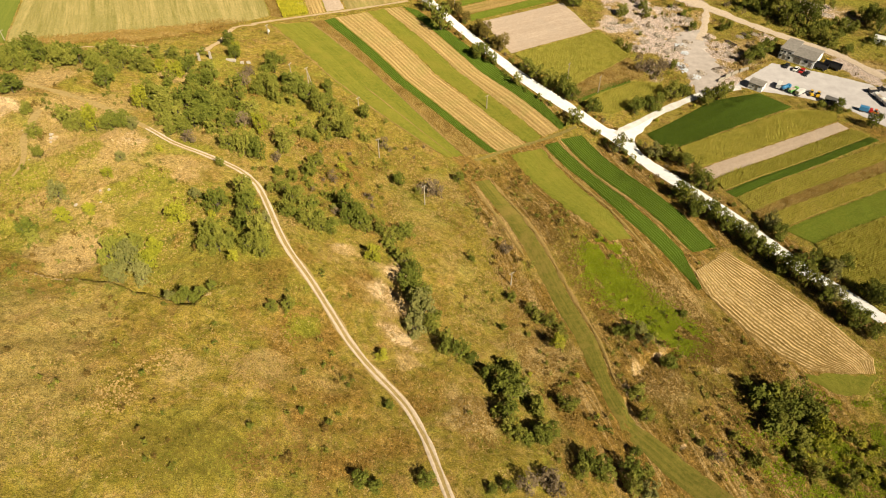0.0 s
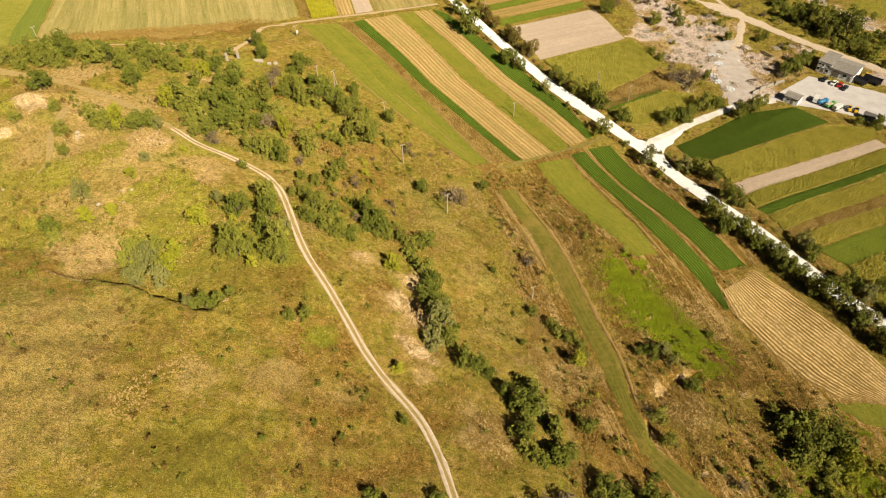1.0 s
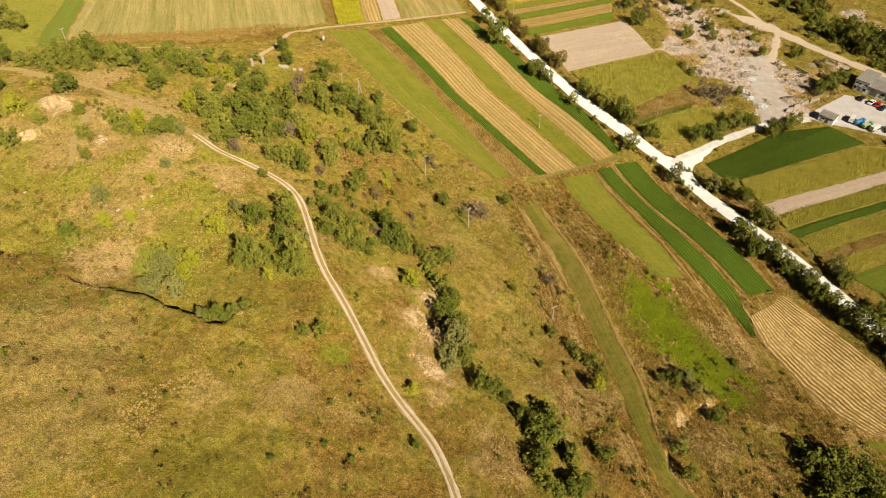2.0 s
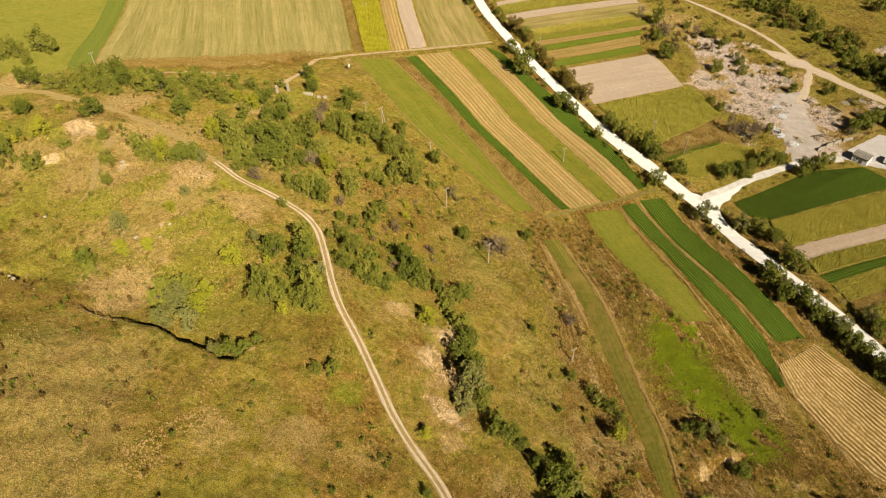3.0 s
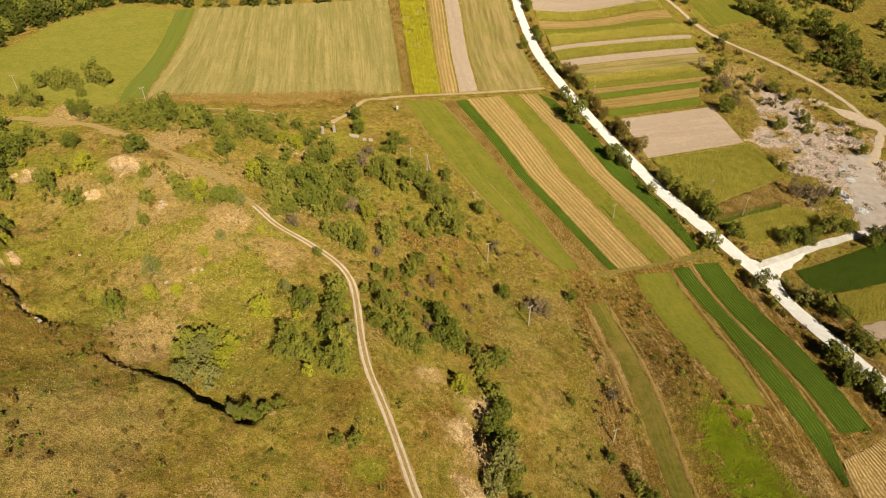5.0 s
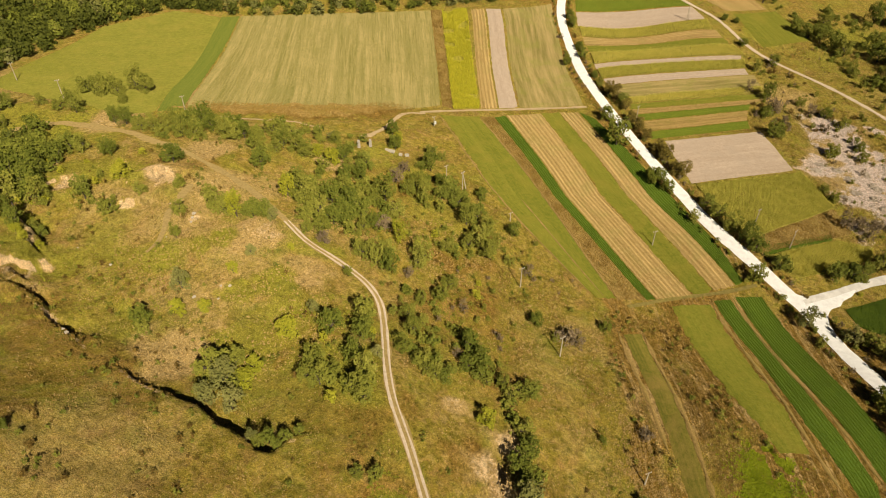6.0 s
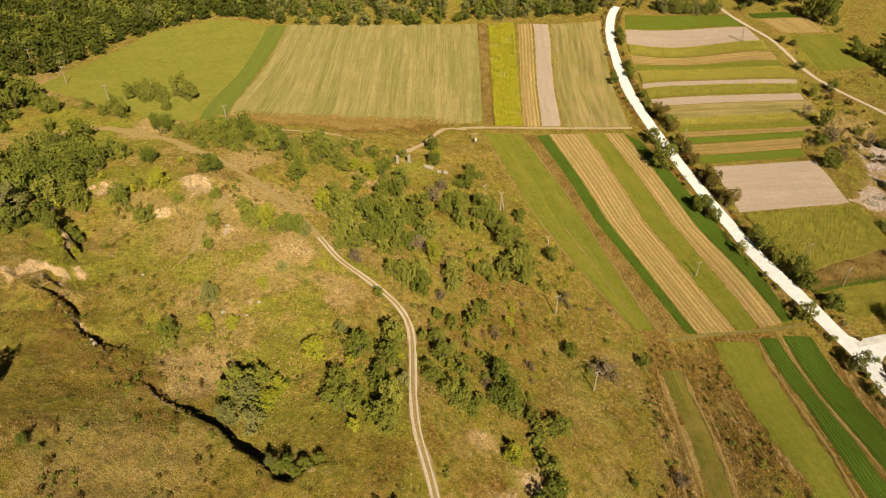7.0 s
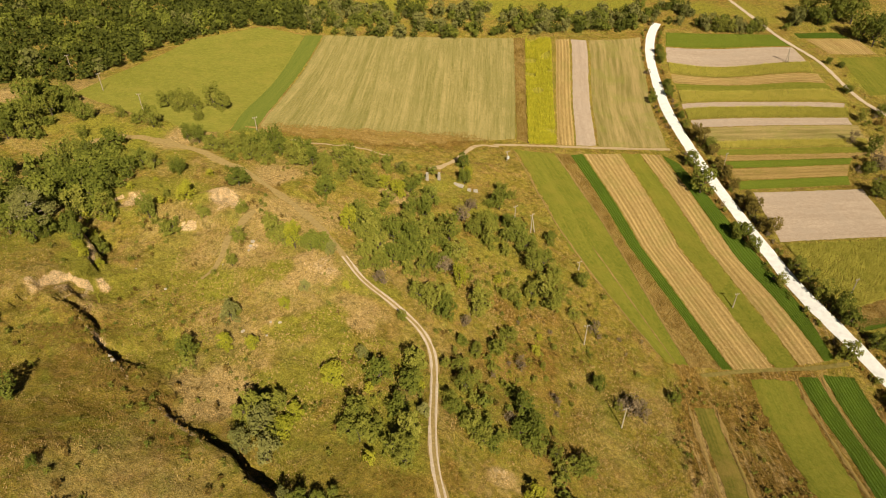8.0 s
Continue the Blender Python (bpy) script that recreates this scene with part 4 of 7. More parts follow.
plot("field_corn_right", "corn", [(92.4, 182), (94.3, 176.6)], [(152.1, 213.1), (157.8, 208.7)], "field of yellowing standing corn in rows", True)
plot("strip_lucerne_right", "lucerne", [(94.5, 176.1), (97.1, 173.3)], [(157.6, 208.4), (160, 206.3)], "narrow field of dark green lucerne in rows", True)
plot("field_corn_right", "corn", [(97.2, 172.8), (100.6, 166.9)], [(161.7, 204.5), (165.3, 198.3)], "field of yellowing standing corn in rows", True)
plot("strip_dry_right", "weeds", [(100.7, 166.7), (103, 164)], [(165.1, 198), (164.4, 192.3)], "strip of dry brown weeds between the fields", True)
plot("field_corn_right", "corn", [(103.1, 163.8), (108.5, 159.7)], [(164.4, 191.7), (167.4, 186.6)], "field of yellowing standing corn in rows", True)
plot("field_green_right", "clover", [(108.7, 159.2), (115.5, 152.6)], [(167.1, 185.9), (164.7, 173.8)], "strip of bright green clover between the fields", True)
plot("field_corn_right", "corn", [(115.7, 152.1), (118, 134.4), (122.4, 123.1)], [(164.8, 173.2), (161.8, 154.6), (158.5, 142.3)], "field of yellowing standing corn in rows", True)
plot("strip_far_dark", "clover", [(-36.4, 424.2), (-39.4, 441.8)], [(25.9, 445.4), (16.2, 459)], "strip of bright green clover between the fields", True)
plot("strip_far_bare", "bare", [(-32.6, 405.9), (-36.1, 422.8)], [(33.8, 423.4), (26.5, 443.7)], "bare pale tan ploughed soil", True)
plot("strip_far_corn", "corn", [(-29, 395.2), (-31.8, 405)], [(36.8, 412.8), (34.3, 422.2)], "field of yellowing standing corn in rows", True)
plot("strip_far_stubble", "stubble", [(-25.7, 385.5), (-28.5, 394.2)], [(42.9, 406.1), (38.9, 412.6)], "golden stubble strip with straw rows", True)
plot("strip_far_olive", "grass", [(-22.9, 378.9), (-25.3, 385.1)], [(46.7, 401.4), (43.4, 405.8)], "green cut grass strip between the fields", True)
plot("strip_far_corn", "corn", [(-18.8, 366.5), (-22.1, 377.4)], [(54, 393.8), (48.3, 400.7)], "field of yellowing standing corn in rows", True)
plot("strip_far_pale", "bare", [(-17.2, 360.8), (-18.7, 365.9)], [(52.1, 388), (52, 392.2)], "bare pale tan ploughed soil", True)
plot("strip_far_corn", "corn", [(-13.5, 349.8), (-16.6, 360.3)], [(53.9, 379.6), (53.5, 387.6)], "field of yellowing standing corn in rows", True)
plot("strip_far_bare", "bare", [(-9.1, 342.5), (-12.9, 349.3)], [(55.3, 373.1), (53.5, 378.8)], "bare pale tan ploughed soil", True)
plot("strip_far_olive", "mown2", [(-3.4, 329.9), (-8.6, 342.1)], [(60, 361.7), (57.6, 373.7)], "narrow mown strip of dry olive grass", True)
plot("strip_far_corn", "corn", [(-0, 324.9), (-3.1, 329.4)], [(62, 356.4), (60.4, 361.4)], "field of yellowing standing corn in rows", True)
plot("strip_far_olive", "grass", [(2.8, 320.4), (0.3, 324.4)], [(61.7, 350.1), (62, 355.8)], "green cut grass strip between the fields", True)
plot("strip_far_brown", "stubble2", [(5.4, 316.5), (3, 320)], [(54.9, 342.4), (61.2, 349.3)], "brownish grazed stubble strip", True)
plot("strip_far_green", "clover", [(7.7, 311.1), (5.7, 316.1)], [(53.4, 335.8), (54.4, 341.7)], "strip of bright green clover between the fields", True)
plot("strip_far_brown", "stubble2", [(11.2, 302.9), (8.2, 310.4)], [(52.3, 325.8), (53, 335.1)], "brownish grazed stubble strip", True)
plot("strip_far_dark", "clover", [(12.8, 296), (11.3, 302)], [(53.2, 319), (52.3, 325.4)], "strip of bright green clover between the fields", True)
plot("field_beyond_dark", "lucerne", [(29.9, 459.8), (26.8, 465.1)], [(54.5, 472.5), (48.6, 477.2)], "narrow field of dark green lucerne in rows", False)
plot("field_beyond_tan", "stubble", [(45.6, 444.4), (32.8, 459.5)], [(68.5, 459.8), (58.9, 474.1)], "golden stubble strip with straw rows", False)
plot("field_beyond_green", "grass", [(63.8, 406.1), (48.9, 441.7)], [(91, 430.2), (73.6, 460.1)], "green cut grass strip between the fields", False)

# ---- trees and bushes ----
LEAVES = {
    "dark": leaf("dark_leaves", (0.08, 0.1, 0.012), (0.215, 0.228, 0.032), (0.36, 0.345, 0.07)),
    "green": leaf("green_leaves", (0.12, 0.137, 0.017), (0.29, 0.28, 0.043), (0.45, 0.4, 0.1)),
    "yellowish": leaf("yellow_green_leaves", (0.21, 0.22, 0.016), (0.41, 0.385, 0.034), (0.55, 0.48, 0.08)),
    "grey": leaf("grey_green_leaves", (0.12, 0.128, 0.03), (0.28, 0.262, 0.075), (0.45, 0.4, 0.16)),
    "rusty": leaf("rusty_weeds", (0.09, 0.055, 0.012), (0.21, 0.132, 0.029), (0.33, 0.21, 0.06)),
    "deep": leaf("deep_green_leaves", (0.055, 0.068, 0.009), (0.15, 0.158, 0.024), (0.3, 0.28, 0.06)),
    "bronze": leaf("bronze_leaves", (0.11, 0.085, 0.017), (0.27, 0.2, 0.043), (0.4, 0.3, 0.09)),
    "dry": leaf("dry_twigs", (0.13, 0.095, 0.055), (0.3, 0.22, 0.125), (0.43, 0.33, 0.2)),
}
LOOKS = {
    "dark": "dark green leafy {} in the dry grassland",
    "green": "green leafy {} in the dry grassland",
    "yellowish": "bright yellow-green {} on the grassy slope",
    "grey": "silvery grey-green willow-like {}",
    "rusty": "rusty brown withered {}",
    "deep": "deep green leafy {} in the dense wood",
    "bronze": "bronze-tinged leafy {} beside the white road",
    "dry": "dry brownish-grey half-bare {}",
}


def crown_mesh(name, mat, seed, cards=860, tall=1.0, open_=0.0):
    """A crown of radius 1: small leaf sprays over many uneven lobes, with gaps and stray twigs between them."""
    rng = np.random.default_rng(seed)
    lobes = [(np.array([0.0, 0.0, -0.1]), 0.5)]
    for _ in range(34):
        a, r, up = rng.uniform(0, 2 * np.pi), 0.86 * math.sqrt(rng.random()), rng.uniform(-0.8, 1.0)
        r *= math.sqrt(max(0.12, 1 - 0.75 * max(up, -0.2) ** 2))
        lobes.append((np.array([r * np.cos(a), r * np.sin(a), up * 0.8]), rng.uniform(0.1, 0.27)))
    centres, sizes = np.array([c for c, _ in lobes]), np.array([r for _, r in lobes])
    pts, nor, total = [], [], 0
    while total < cards:
        which = rng.choice(len(lobes), 2000, p=sizes ** 1.6 / (sizes ** 1.6).sum())
        n = rng.normal(size=(2000, 3))
        n /= np.linalg.norm(n, axis=1)[:, None]
        p = centres[which] + n * (sizes[which] * (0.75 + 0.55 * rng.random(2000) ** 1.5))[:, None]
        inside = (np.linalg.norm(p[:, None] - centres[None], axis=2) < 0.68 * sizes[None]).any(1)
        ok = ~inside & (rng.random(2000) > open_)
        pts.append(p[ok])
        nor.append(n[ok])
        total += ok.sum()
    p, n = np.concatenate(pts)[:cards], np.concatenate(nor)[:cards]
    n = n * 0.8 + p * 0.5 + rng.normal(scale=0.42, size=n.shape) + np.array([0, 0, 0.25])
    p[:, 2] = p[:, 2] * tall + tall * 0.9
    n /= np.linalg.norm(n, axis=1)[:, None]
    t = np.cross(n, rng.normal(size=n.shape))
    t /= np.linalg.norm(t, axis=1)[:, None]
    b = np.cross(n, t)
    s = rng.uniform(0.048, 0.12, size=(len(p), 1))
    k = rng.uniform(0.45, 0.95, size=(len(p), 1))
    corners = [p + t * s, p + b * s * k + n * s * 0.3, p - t * s - n * s * 0.2, p - b * s * k + n * s * 0.3]
    v = np.stack(corners, 1).reshape(-1, 3)
    v[:, 2] = np.maximum(v[:, 2], 0.02)
    me = bpy.data.meshes.new(name)
    me.from_pydata(v.tolist(), [], np.arange(len(v)).reshape(-1, 4).tolist())
    me.materials.append(mat)
    return me


def trunk_mesh(seed):
    """A tapered trunk with forking limbs, for a crown of radius 1."""
    rng = np.random.default_rng(seed)
    bm = bmesh.new()

    def limb(a, b, ra, rb):
        a, b = Vector(a), Vector(b)
        q = (b - a).to_track_quat("Z", "Y").to_matrix()
        rings = []
        for c, r in ((a, ra), (a.lerp(b, 0.5) + Vector(rng.normal(scale=0.02, size=3)), (ra + rb) / 2), (b, rb)):
            rings.append([bm.verts.new(c + q @ Vector((r * math.cos(i * math.tau / 6), r * math.sin(i * math.tau / 6), 0))) for i in range(6)])
        for one, two in zip(rings, rings[1:]):
            for i in range(6):
                bm.faces.new((one[i], one[(i + 1) % 6], two[(i + 1) % 6], two[i]))
        bm.faces.new(rings[-1])

    limb((0, 0, -0.15), (0.02, 0.01, 0.55), 0.075, 0.055)
    for i in range(5):
        a = i * math.tau / 5 + rng.uniform(-0.4, 0.4)
        limb((0.02, 0.01, 0.4 + 0.03 * i), (0.5 * math.cos(a), 0.5 * math.sin(a), 0.85 + rng.uniform(0, 0.4)), 0.04, 0.012)
    me = bpy.data.meshes.new("trunk")
    bm.to_mesh(me)
    bm.free()
    me.materials.append(BARK)
    return me


TRUNKS = [trunk_mesh(s) for s in range(3)]
CROWNS = {k: [crown_mesh("crown", LEAVES[k], 10 * i + s, 520 if k == "dry" else 860, tall, 0.3 if k == "dry" else 0.0) for s, tall in enumerate((0.85, 1.1, 0.95, 1.3))] for i, k in enumerate(LEAVES)}
planting = np.random.default_rng(5)


def plants(kind, where):
    for x, y, r in where:
        sort = "tree" if r > 2.3 else "bush"
        root = new(sort)
        tagged(root, LOOKS[kind].format(sort), sort)
        for name, me in (("trunk", TRUNKS[planting.integers(3)]), ("crown", CROWNS[kind][planting.integers(4)])):
            new(name, me).parent = root
        size = r * 1.17
        root.matrix_world = pose(x, y, spot(x, y) - 0.08 * r, 0, 0, planting.uniform(0, 360)) @ Matrix.Diagonal((size * planting.uniform(0.9, 1.1), size * planting.uniform(0.9, 1.1), size * planting.uniform(0.95, 1.3), 1))


plants("dark", [(-141.2, 206.6, 3.2), (-137.8, 209, 3.3), (-132.8, 206.1, 2.7), (-121.1, 206.2, 2.7), (-107, 191.5, 3.1), (-89.8, 214.8, 2.6), (-82.4, 215.5, 3.1), (-81.2, 209.3, 2.1), (-79.7, 238.3, 2.4), (-84.3, 248.2, 2.5), (-129.5, 179.7, 3.1), (-63.2, 229.5, 2.7), (-52.7, 216.7, 3.7), (-48.1, 212.3, 3.2), (-56.4, 219.9, 2.2), (-53.9, 211.3, 2.1), (-42.6, 222.4, 2.2), (-80.4, 184.3, 3.5), (-75, 185.6, 3.5), (-76.2, 175.5, 3.4), (-72.5, 176.5, 3), (-70.6, 184.5, 3.1), (-66.6, 181.6, 2.3), (-82.6, 199.6, 2.5), (-79.4, 204.2, 2.5), (-76.8, 184.1, 3.1), (-94.8, 164.1, 3), (-92.3, 165.4, 2.6), (-99.8, 120.1, 2.2), (-55.4, 165.1, 2.9)])
plants("dark", [(-40.6, 207.1, 2.9), (-28, 207.2, 2.3), (-14.1, 168.6, 2), (5.2, 177.1, 1.7), (-58, 133.1, 2.8), (-50, 132.8, 2.8), (-49.9, 127, 2.4), (-29, 129.1, 2.1), (-27.7, 145.9, 2.6), (-24.1, 142.2, 2.9), (-25.9, 137.8, 2.5), (-22.1, 137.1, 2.5), (-10.1, 139.5, 2.2), (-55.2, 97.6, 1.6), (-53, 99.9, 1.3), (-53.5, 97.2, 1), (-51.2, 102.1, 1.1), (-8, 122.7, 2.7), (-9.1, 116.4, 2.6), (-6.3, 114.6, 2.6), (0.8, 97.3, 1.9), (4.1, 97.1, 2.2), (6.8, 96.3, 1.6), (-10.9, 77, 1), (-27.3, 72.3, 0.7), (-22.1, 70.7, 0.7), (-35.3, 66.4, 0.6), (-3, 59.6, 1.6), (-14.8, 58.8, 1.6), (-12.2, 57.6, 1.3)])
plants("dark", [(10.5, 92.1, 1.9), (13.5, 88.5, 2.6), (16.5, 91.6, 1.9), (15.2, 85.2, 2.6), (14.1, 79.9, 2.3), (20.9, 74.6, 2), (23.1, 76.6, 2), (30.1, 70.1, 2.3), (32.5, 69.2, 2.3), (39.5, 69.7, 2.1), (42.1, 75.2, 1.3), (12.5, 60.9, 1.4), (9.2, 59.8, 1.1), (18.5, 122.3, 1.2), (15.4, 110.4, 0.9), (8.1, 135.1, 0.8), (47.2, 111.8, 1.4), (48.5, 110.7, 1.7), (44.9, 111, 1.1), (56.5, 101.6, 2), (64.9, 118.9, 1.1), (75.6, 92.4, 2), (78.2, 87.8, 2.3), (82.2, 87.9, 2.5), (86.4, 91.3, 2.1), (-1, 286.2, 4.8), (14.5, 262.7, 3), (16.7, 264.1, 3), (20.2, 259, 2.5), (-6.8, 305.7, 3)])
plants("dark", [(34.2, 251.9, 2.4), (47.1, 234.4, 2.8), (50.4, 231.7, 2.8), (58.2, 226.2, 3), (75.2, 228.5, 3.5), (81.5, 231.5, 2.9), (84.8, 231.6, 2.9), (96.4, 238.6, 2.5), (85.3, 191.2, 2.1), (87.7, 179.6, 2.5), (78.9, 175.3, 2.8), (81.5, 165.1, 2.9), (86.5, 166.1, 2.6), (87.9, 162.8, 3), (89.9, 159.6, 2.5), (92.4, 159, 2.8), (94.2, 153.9, 2.3), (96.7, 149.8, 2.9), (99.6, 147.2, 2.9), (105.9, 156.5, 2.4), (102.1, 142.3, 3.1), (104.2, 139.4, 3), (108.3, 128.1, 2.2), (111, 121.3, 2.7), (112.5, 117.7, 2.7), (115.2, 114, 2.5), (119.4, 141.1, 2.4), (121.3, 129.9, 2.7), (123.4, 126.6, 2.7), (112.1, 144.4, 2.3)])
plants("dark", [(114.1, 141.8, 1.9), (133.9, 265.6, 3.6), (139.3, 270.8, 3.4), (129.3, 262, 2.7), (162.7, 298.5, 4.7), (166.8, 295.8, 4.7), (151.1, 310.4, 4.4), (197.2, 299.6, 4.2), (199, 291.8, 3.8), (112.9, 290.6, 2), (152.5, 225.5, 2.6), (160.4, 214, 2.5), (145, 315.4, 3.1), (127.3, 291.2, 1.7), (-170.3, 146.1, 4.9), (-171.5, 153.4, 4.2), (-171.9, 159.6, 4.3), (-160.8, 155.7, 3.7), (-179.5, 168.2, 3.7), (-172.8, 173.3, 3.6), (-165.7, 171.5, 3.3), (-167.3, 179.7, 3.2), (-186.8, 186.9, 3.7), (-228.9, 182.6, 4.8), (-229.9, 188.3, 4.4), (-229.5, 202.1, 4.5), (-232, 209.1, 3.8), (-214.8, 199.5, 2.9), (-213.4, 202, 2.4), (-150.9, 178.5, 2.3)])
plants("dark", [(-166.2, 199.9, 2.3), (-162, 200.1, 2.7), (-143.8, 156.9, 2.6), (-114.2, 89.6, 2.6), (-164.2, 130.6, 3.5), (-155.7, 131.3, 2.7), (-154.9, 134.5, 2.4), (-181.7, 161.8, 4.1), (-167.1, 162.5, 3.5), (-170.1, 168.4, 3.2), (-225.1, 176.8, 3.8), (-242.6, 207, 4.2), (-239, 198.3, 4.1), (-94, 79.4, 1), (-204, 160.1, 3), (-1.7, 323.8, 2.4), (-28.1, 379.3, 2.4), (-25.6, 372.3, 2.4), (-35.5, 402.9, 2.6), (-38.2, 411.1, 2.3), (-17.1, 350.5, 1.7), (-32.4, 364, 2.4), (67.3, 387.1, 2.5), (52.9, 401.7, 2.3), (49.7, 426.9, 1.7), (43.6, 426.4, 1.7), (62, 348.7, 2.9), (60.1, 331, 2.7), (62.1, 313.6, 3.1), (49.9, 495.8, 7.2)])
plants("dark", [(44.1, 490.3, 6.3), (56, 493.7, 6.4), (38.4, 484.9, 5.5), (60.3, 472.1, 5.4), (66.8, 468.4, 5.3), (70.7, 485.6, 5.5), (4.4, 458.2, 3.3), (88.7, 431.7, 4), (94.1, 427.4, 4.4), (99.1, 419.6, 4), (81.9, 435.1, 3.7), (120.7, 414.8, 5.1), (126.8, 404.8, 5.4), (129.4, 391.6, 4.9), (120.5, 427.8, 4.5), (126.7, 464.6, 4.8), (139.1, 467.1, 5.7), (146.8, 459.1, 4.8), (85.5, 338.1, 2.4), (64.1, 314.2, 1.9)])
plants("green", [(-127.4, 204.3, 2.7), (-138.2, 197.1, 2.7), (-135.3, 199.8, 2.2), (-123, 202.5, 2.7), (-117.1, 207, 2.2), (-115.6, 214.8, 3.2), (-110.8, 198.6, 2.6), (-108.7, 208.9, 2.7), (-105.1, 211.1, 2.7), (-111.4, 219.9, 2.3), (-100.2, 207.6, 2.6), (-108.9, 204.5, 2.2), (-85.5, 209.4, 2.2), (-97.4, 226.1, 1.8), (-67.1, 243.4, 2.4), (-62.2, 240.1, 1.9), (-62.8, 212.9, 3), (-64.6, 207.8, 2.5), (-59.2, 208.8, 2.1), (-69, 199.2, 3.3), (-90.1, 183.6, 3.2), (-85.5, 179.4, 3.1), (-81.3, 176.7, 3.4), (-79.6, 192.7, 3.2), (-71.3, 193.8, 2.8), (-75.9, 198.1, 2.9), (-77.5, 169, 2.6), (-79.6, 165.7, 1.8), (-82.7, 170.7, 2.2), (-64.2, 193.4, 2.8)])
plants("green", [(-68.5, 178.8, 1.9), (-84.9, 185.1, 2.8), (-74.3, 190.7, 3), (-87.7, 178.4, 2.3), (-105.7, 163.5, 2.6), (-101.9, 162.1, 2.6), (-108.4, 165.8, 1.9), (-113.8, 158.4, 2.2), (-108.8, 148.7, 1.4), (-63.3, 155.2, 1.2), (-97.8, 117.4, 1.6), (-63.4, 165.9, 2.9), (-59.5, 165.7, 2.9), (-58.2, 170.2, 2.2), (-49.2, 175.3, 3), (-49.6, 172.3, 2.2), (-42.8, 201.8, 2.9), (-36.3, 203.2, 2.5), (-36, 193.3, 3.2), (-32.9, 190.1, 2.7), (-39.5, 191.5, 2.4), (-26.7, 192.2, 1.8), (-45.1, 210.7, 2.1), (-31.7, 195.6, 2), (-39.7, 162.7, 2.5), (-39, 168.9, 2.2), (-7.8, 164.5, 1.1), (-45.1, 185.7, 1.7), (-52.9, 141.2, 2.6), (-45.1, 121.5, 2.6)])
plants("green", [(-43.5, 117, 2.5), (-45.9, 115.9, 2.2), (-42.4, 114.5, 1.9), (-56.6, 120.6, 2.6), (-53.3, 116, 2.3), (-56.2, 116.5, 2), (-51.5, 119.5, 2), (-44.3, 148.9, 2.3), (-40.7, 142.5, 2.2), (-40.5, 134.4, 2.1), (-40.3, 147.9, 1.6), (-43.7, 157.8, 1.7), (-34.9, 131.4, 2.4), (-31.1, 129.2, 2.1), (-33.3, 129.7, 1.8), (-29.7, 149.4, 2), (-20.6, 136, 1.6), (-17, 138, 1.9), (-12.4, 138.9, 2.2), (-14.5, 135.1, 1.9), (-76.6, 110.6, 2.9), (-75, 113.2, 3), (-72.8, 115.3, 2.1), (-57.4, 96.6, 1.3), (-37.6, 97.5, 1.3), (-34.2, 98.4, 1.6), (-10.3, 126.4, 2.4), (-2.6, 104.1, 2.1), (14.4, 76.1, 2), (16.1, 74.4, 1.5)])
plants("green", [(28.4, 85.8, 1.9), (28.5, 67.3, 1.8), (34.1, 67.7, 1.8), (42.6, 69.5, 2.1), (39.4, 66.5, 2.1), (23.6, 119.1, 1.5), (25.5, 116, 1.8), (28.3, 114.1, 1.8), (30.4, 112.5, 1.2), (30.6, 109.3, 1.5), (46.3, 91.3, 2.1), (46.9, 84.7, 1.7), (67.1, 81.9, 1.1), (58.3, 79.2, 1), (74.4, 96.4, 1.4), (70.2, 75.6, 1.9), (82.6, 92.5, 2.3), (85.9, 86.6, 2.6), (78.9, 83.7, 2.3), (82.8, 81.1, 2.3), (80, 76.9, 2), (82.5, 73.1, 2), (89.6, 70.9, 2), (29.7, 241.7, 1.9), (37.7, 246.2, 2.9)])
plants("green", [(42.1, 240.2, 2.8), (49.5, 218.8, 2.9), (68.1, 196.7, 1.7), (91.6, 237.9, 3.4), (110.2, 236.5, 3), (103.9, 233.4, 3), (114, 239.3, 2), (81.4, 199.1, 2.8), (83.3, 195, 2.6), (85.8, 182, 2.5), (90.4, 177.2, 1.6), (80.2, 172.3, 3), (106.5, 135.2, 2.8), (157.1, 304.6, 4.4), (170.2, 278.1, 3.9), (167.4, 281.4, 3), (158.5, 297.1, 3.7), (154.8, 309.1, 3.8), (130.7, 294, 1.8), (83.6, 305.6, 2.6), (95.1, 303.5, 2.3), (77.2, 277.2, 1.9), (80, 272.4, 1.9), (-163.6, 150.3, 3.7), (-155, 151.9, 3.2), (-162.7, 179.7, 2.8), (-198.7, 173.7, 3.3), (-196.1, 178.2, 2.8), (-226.7, 196.8, 3.7), (-225, 188, 3.4)])
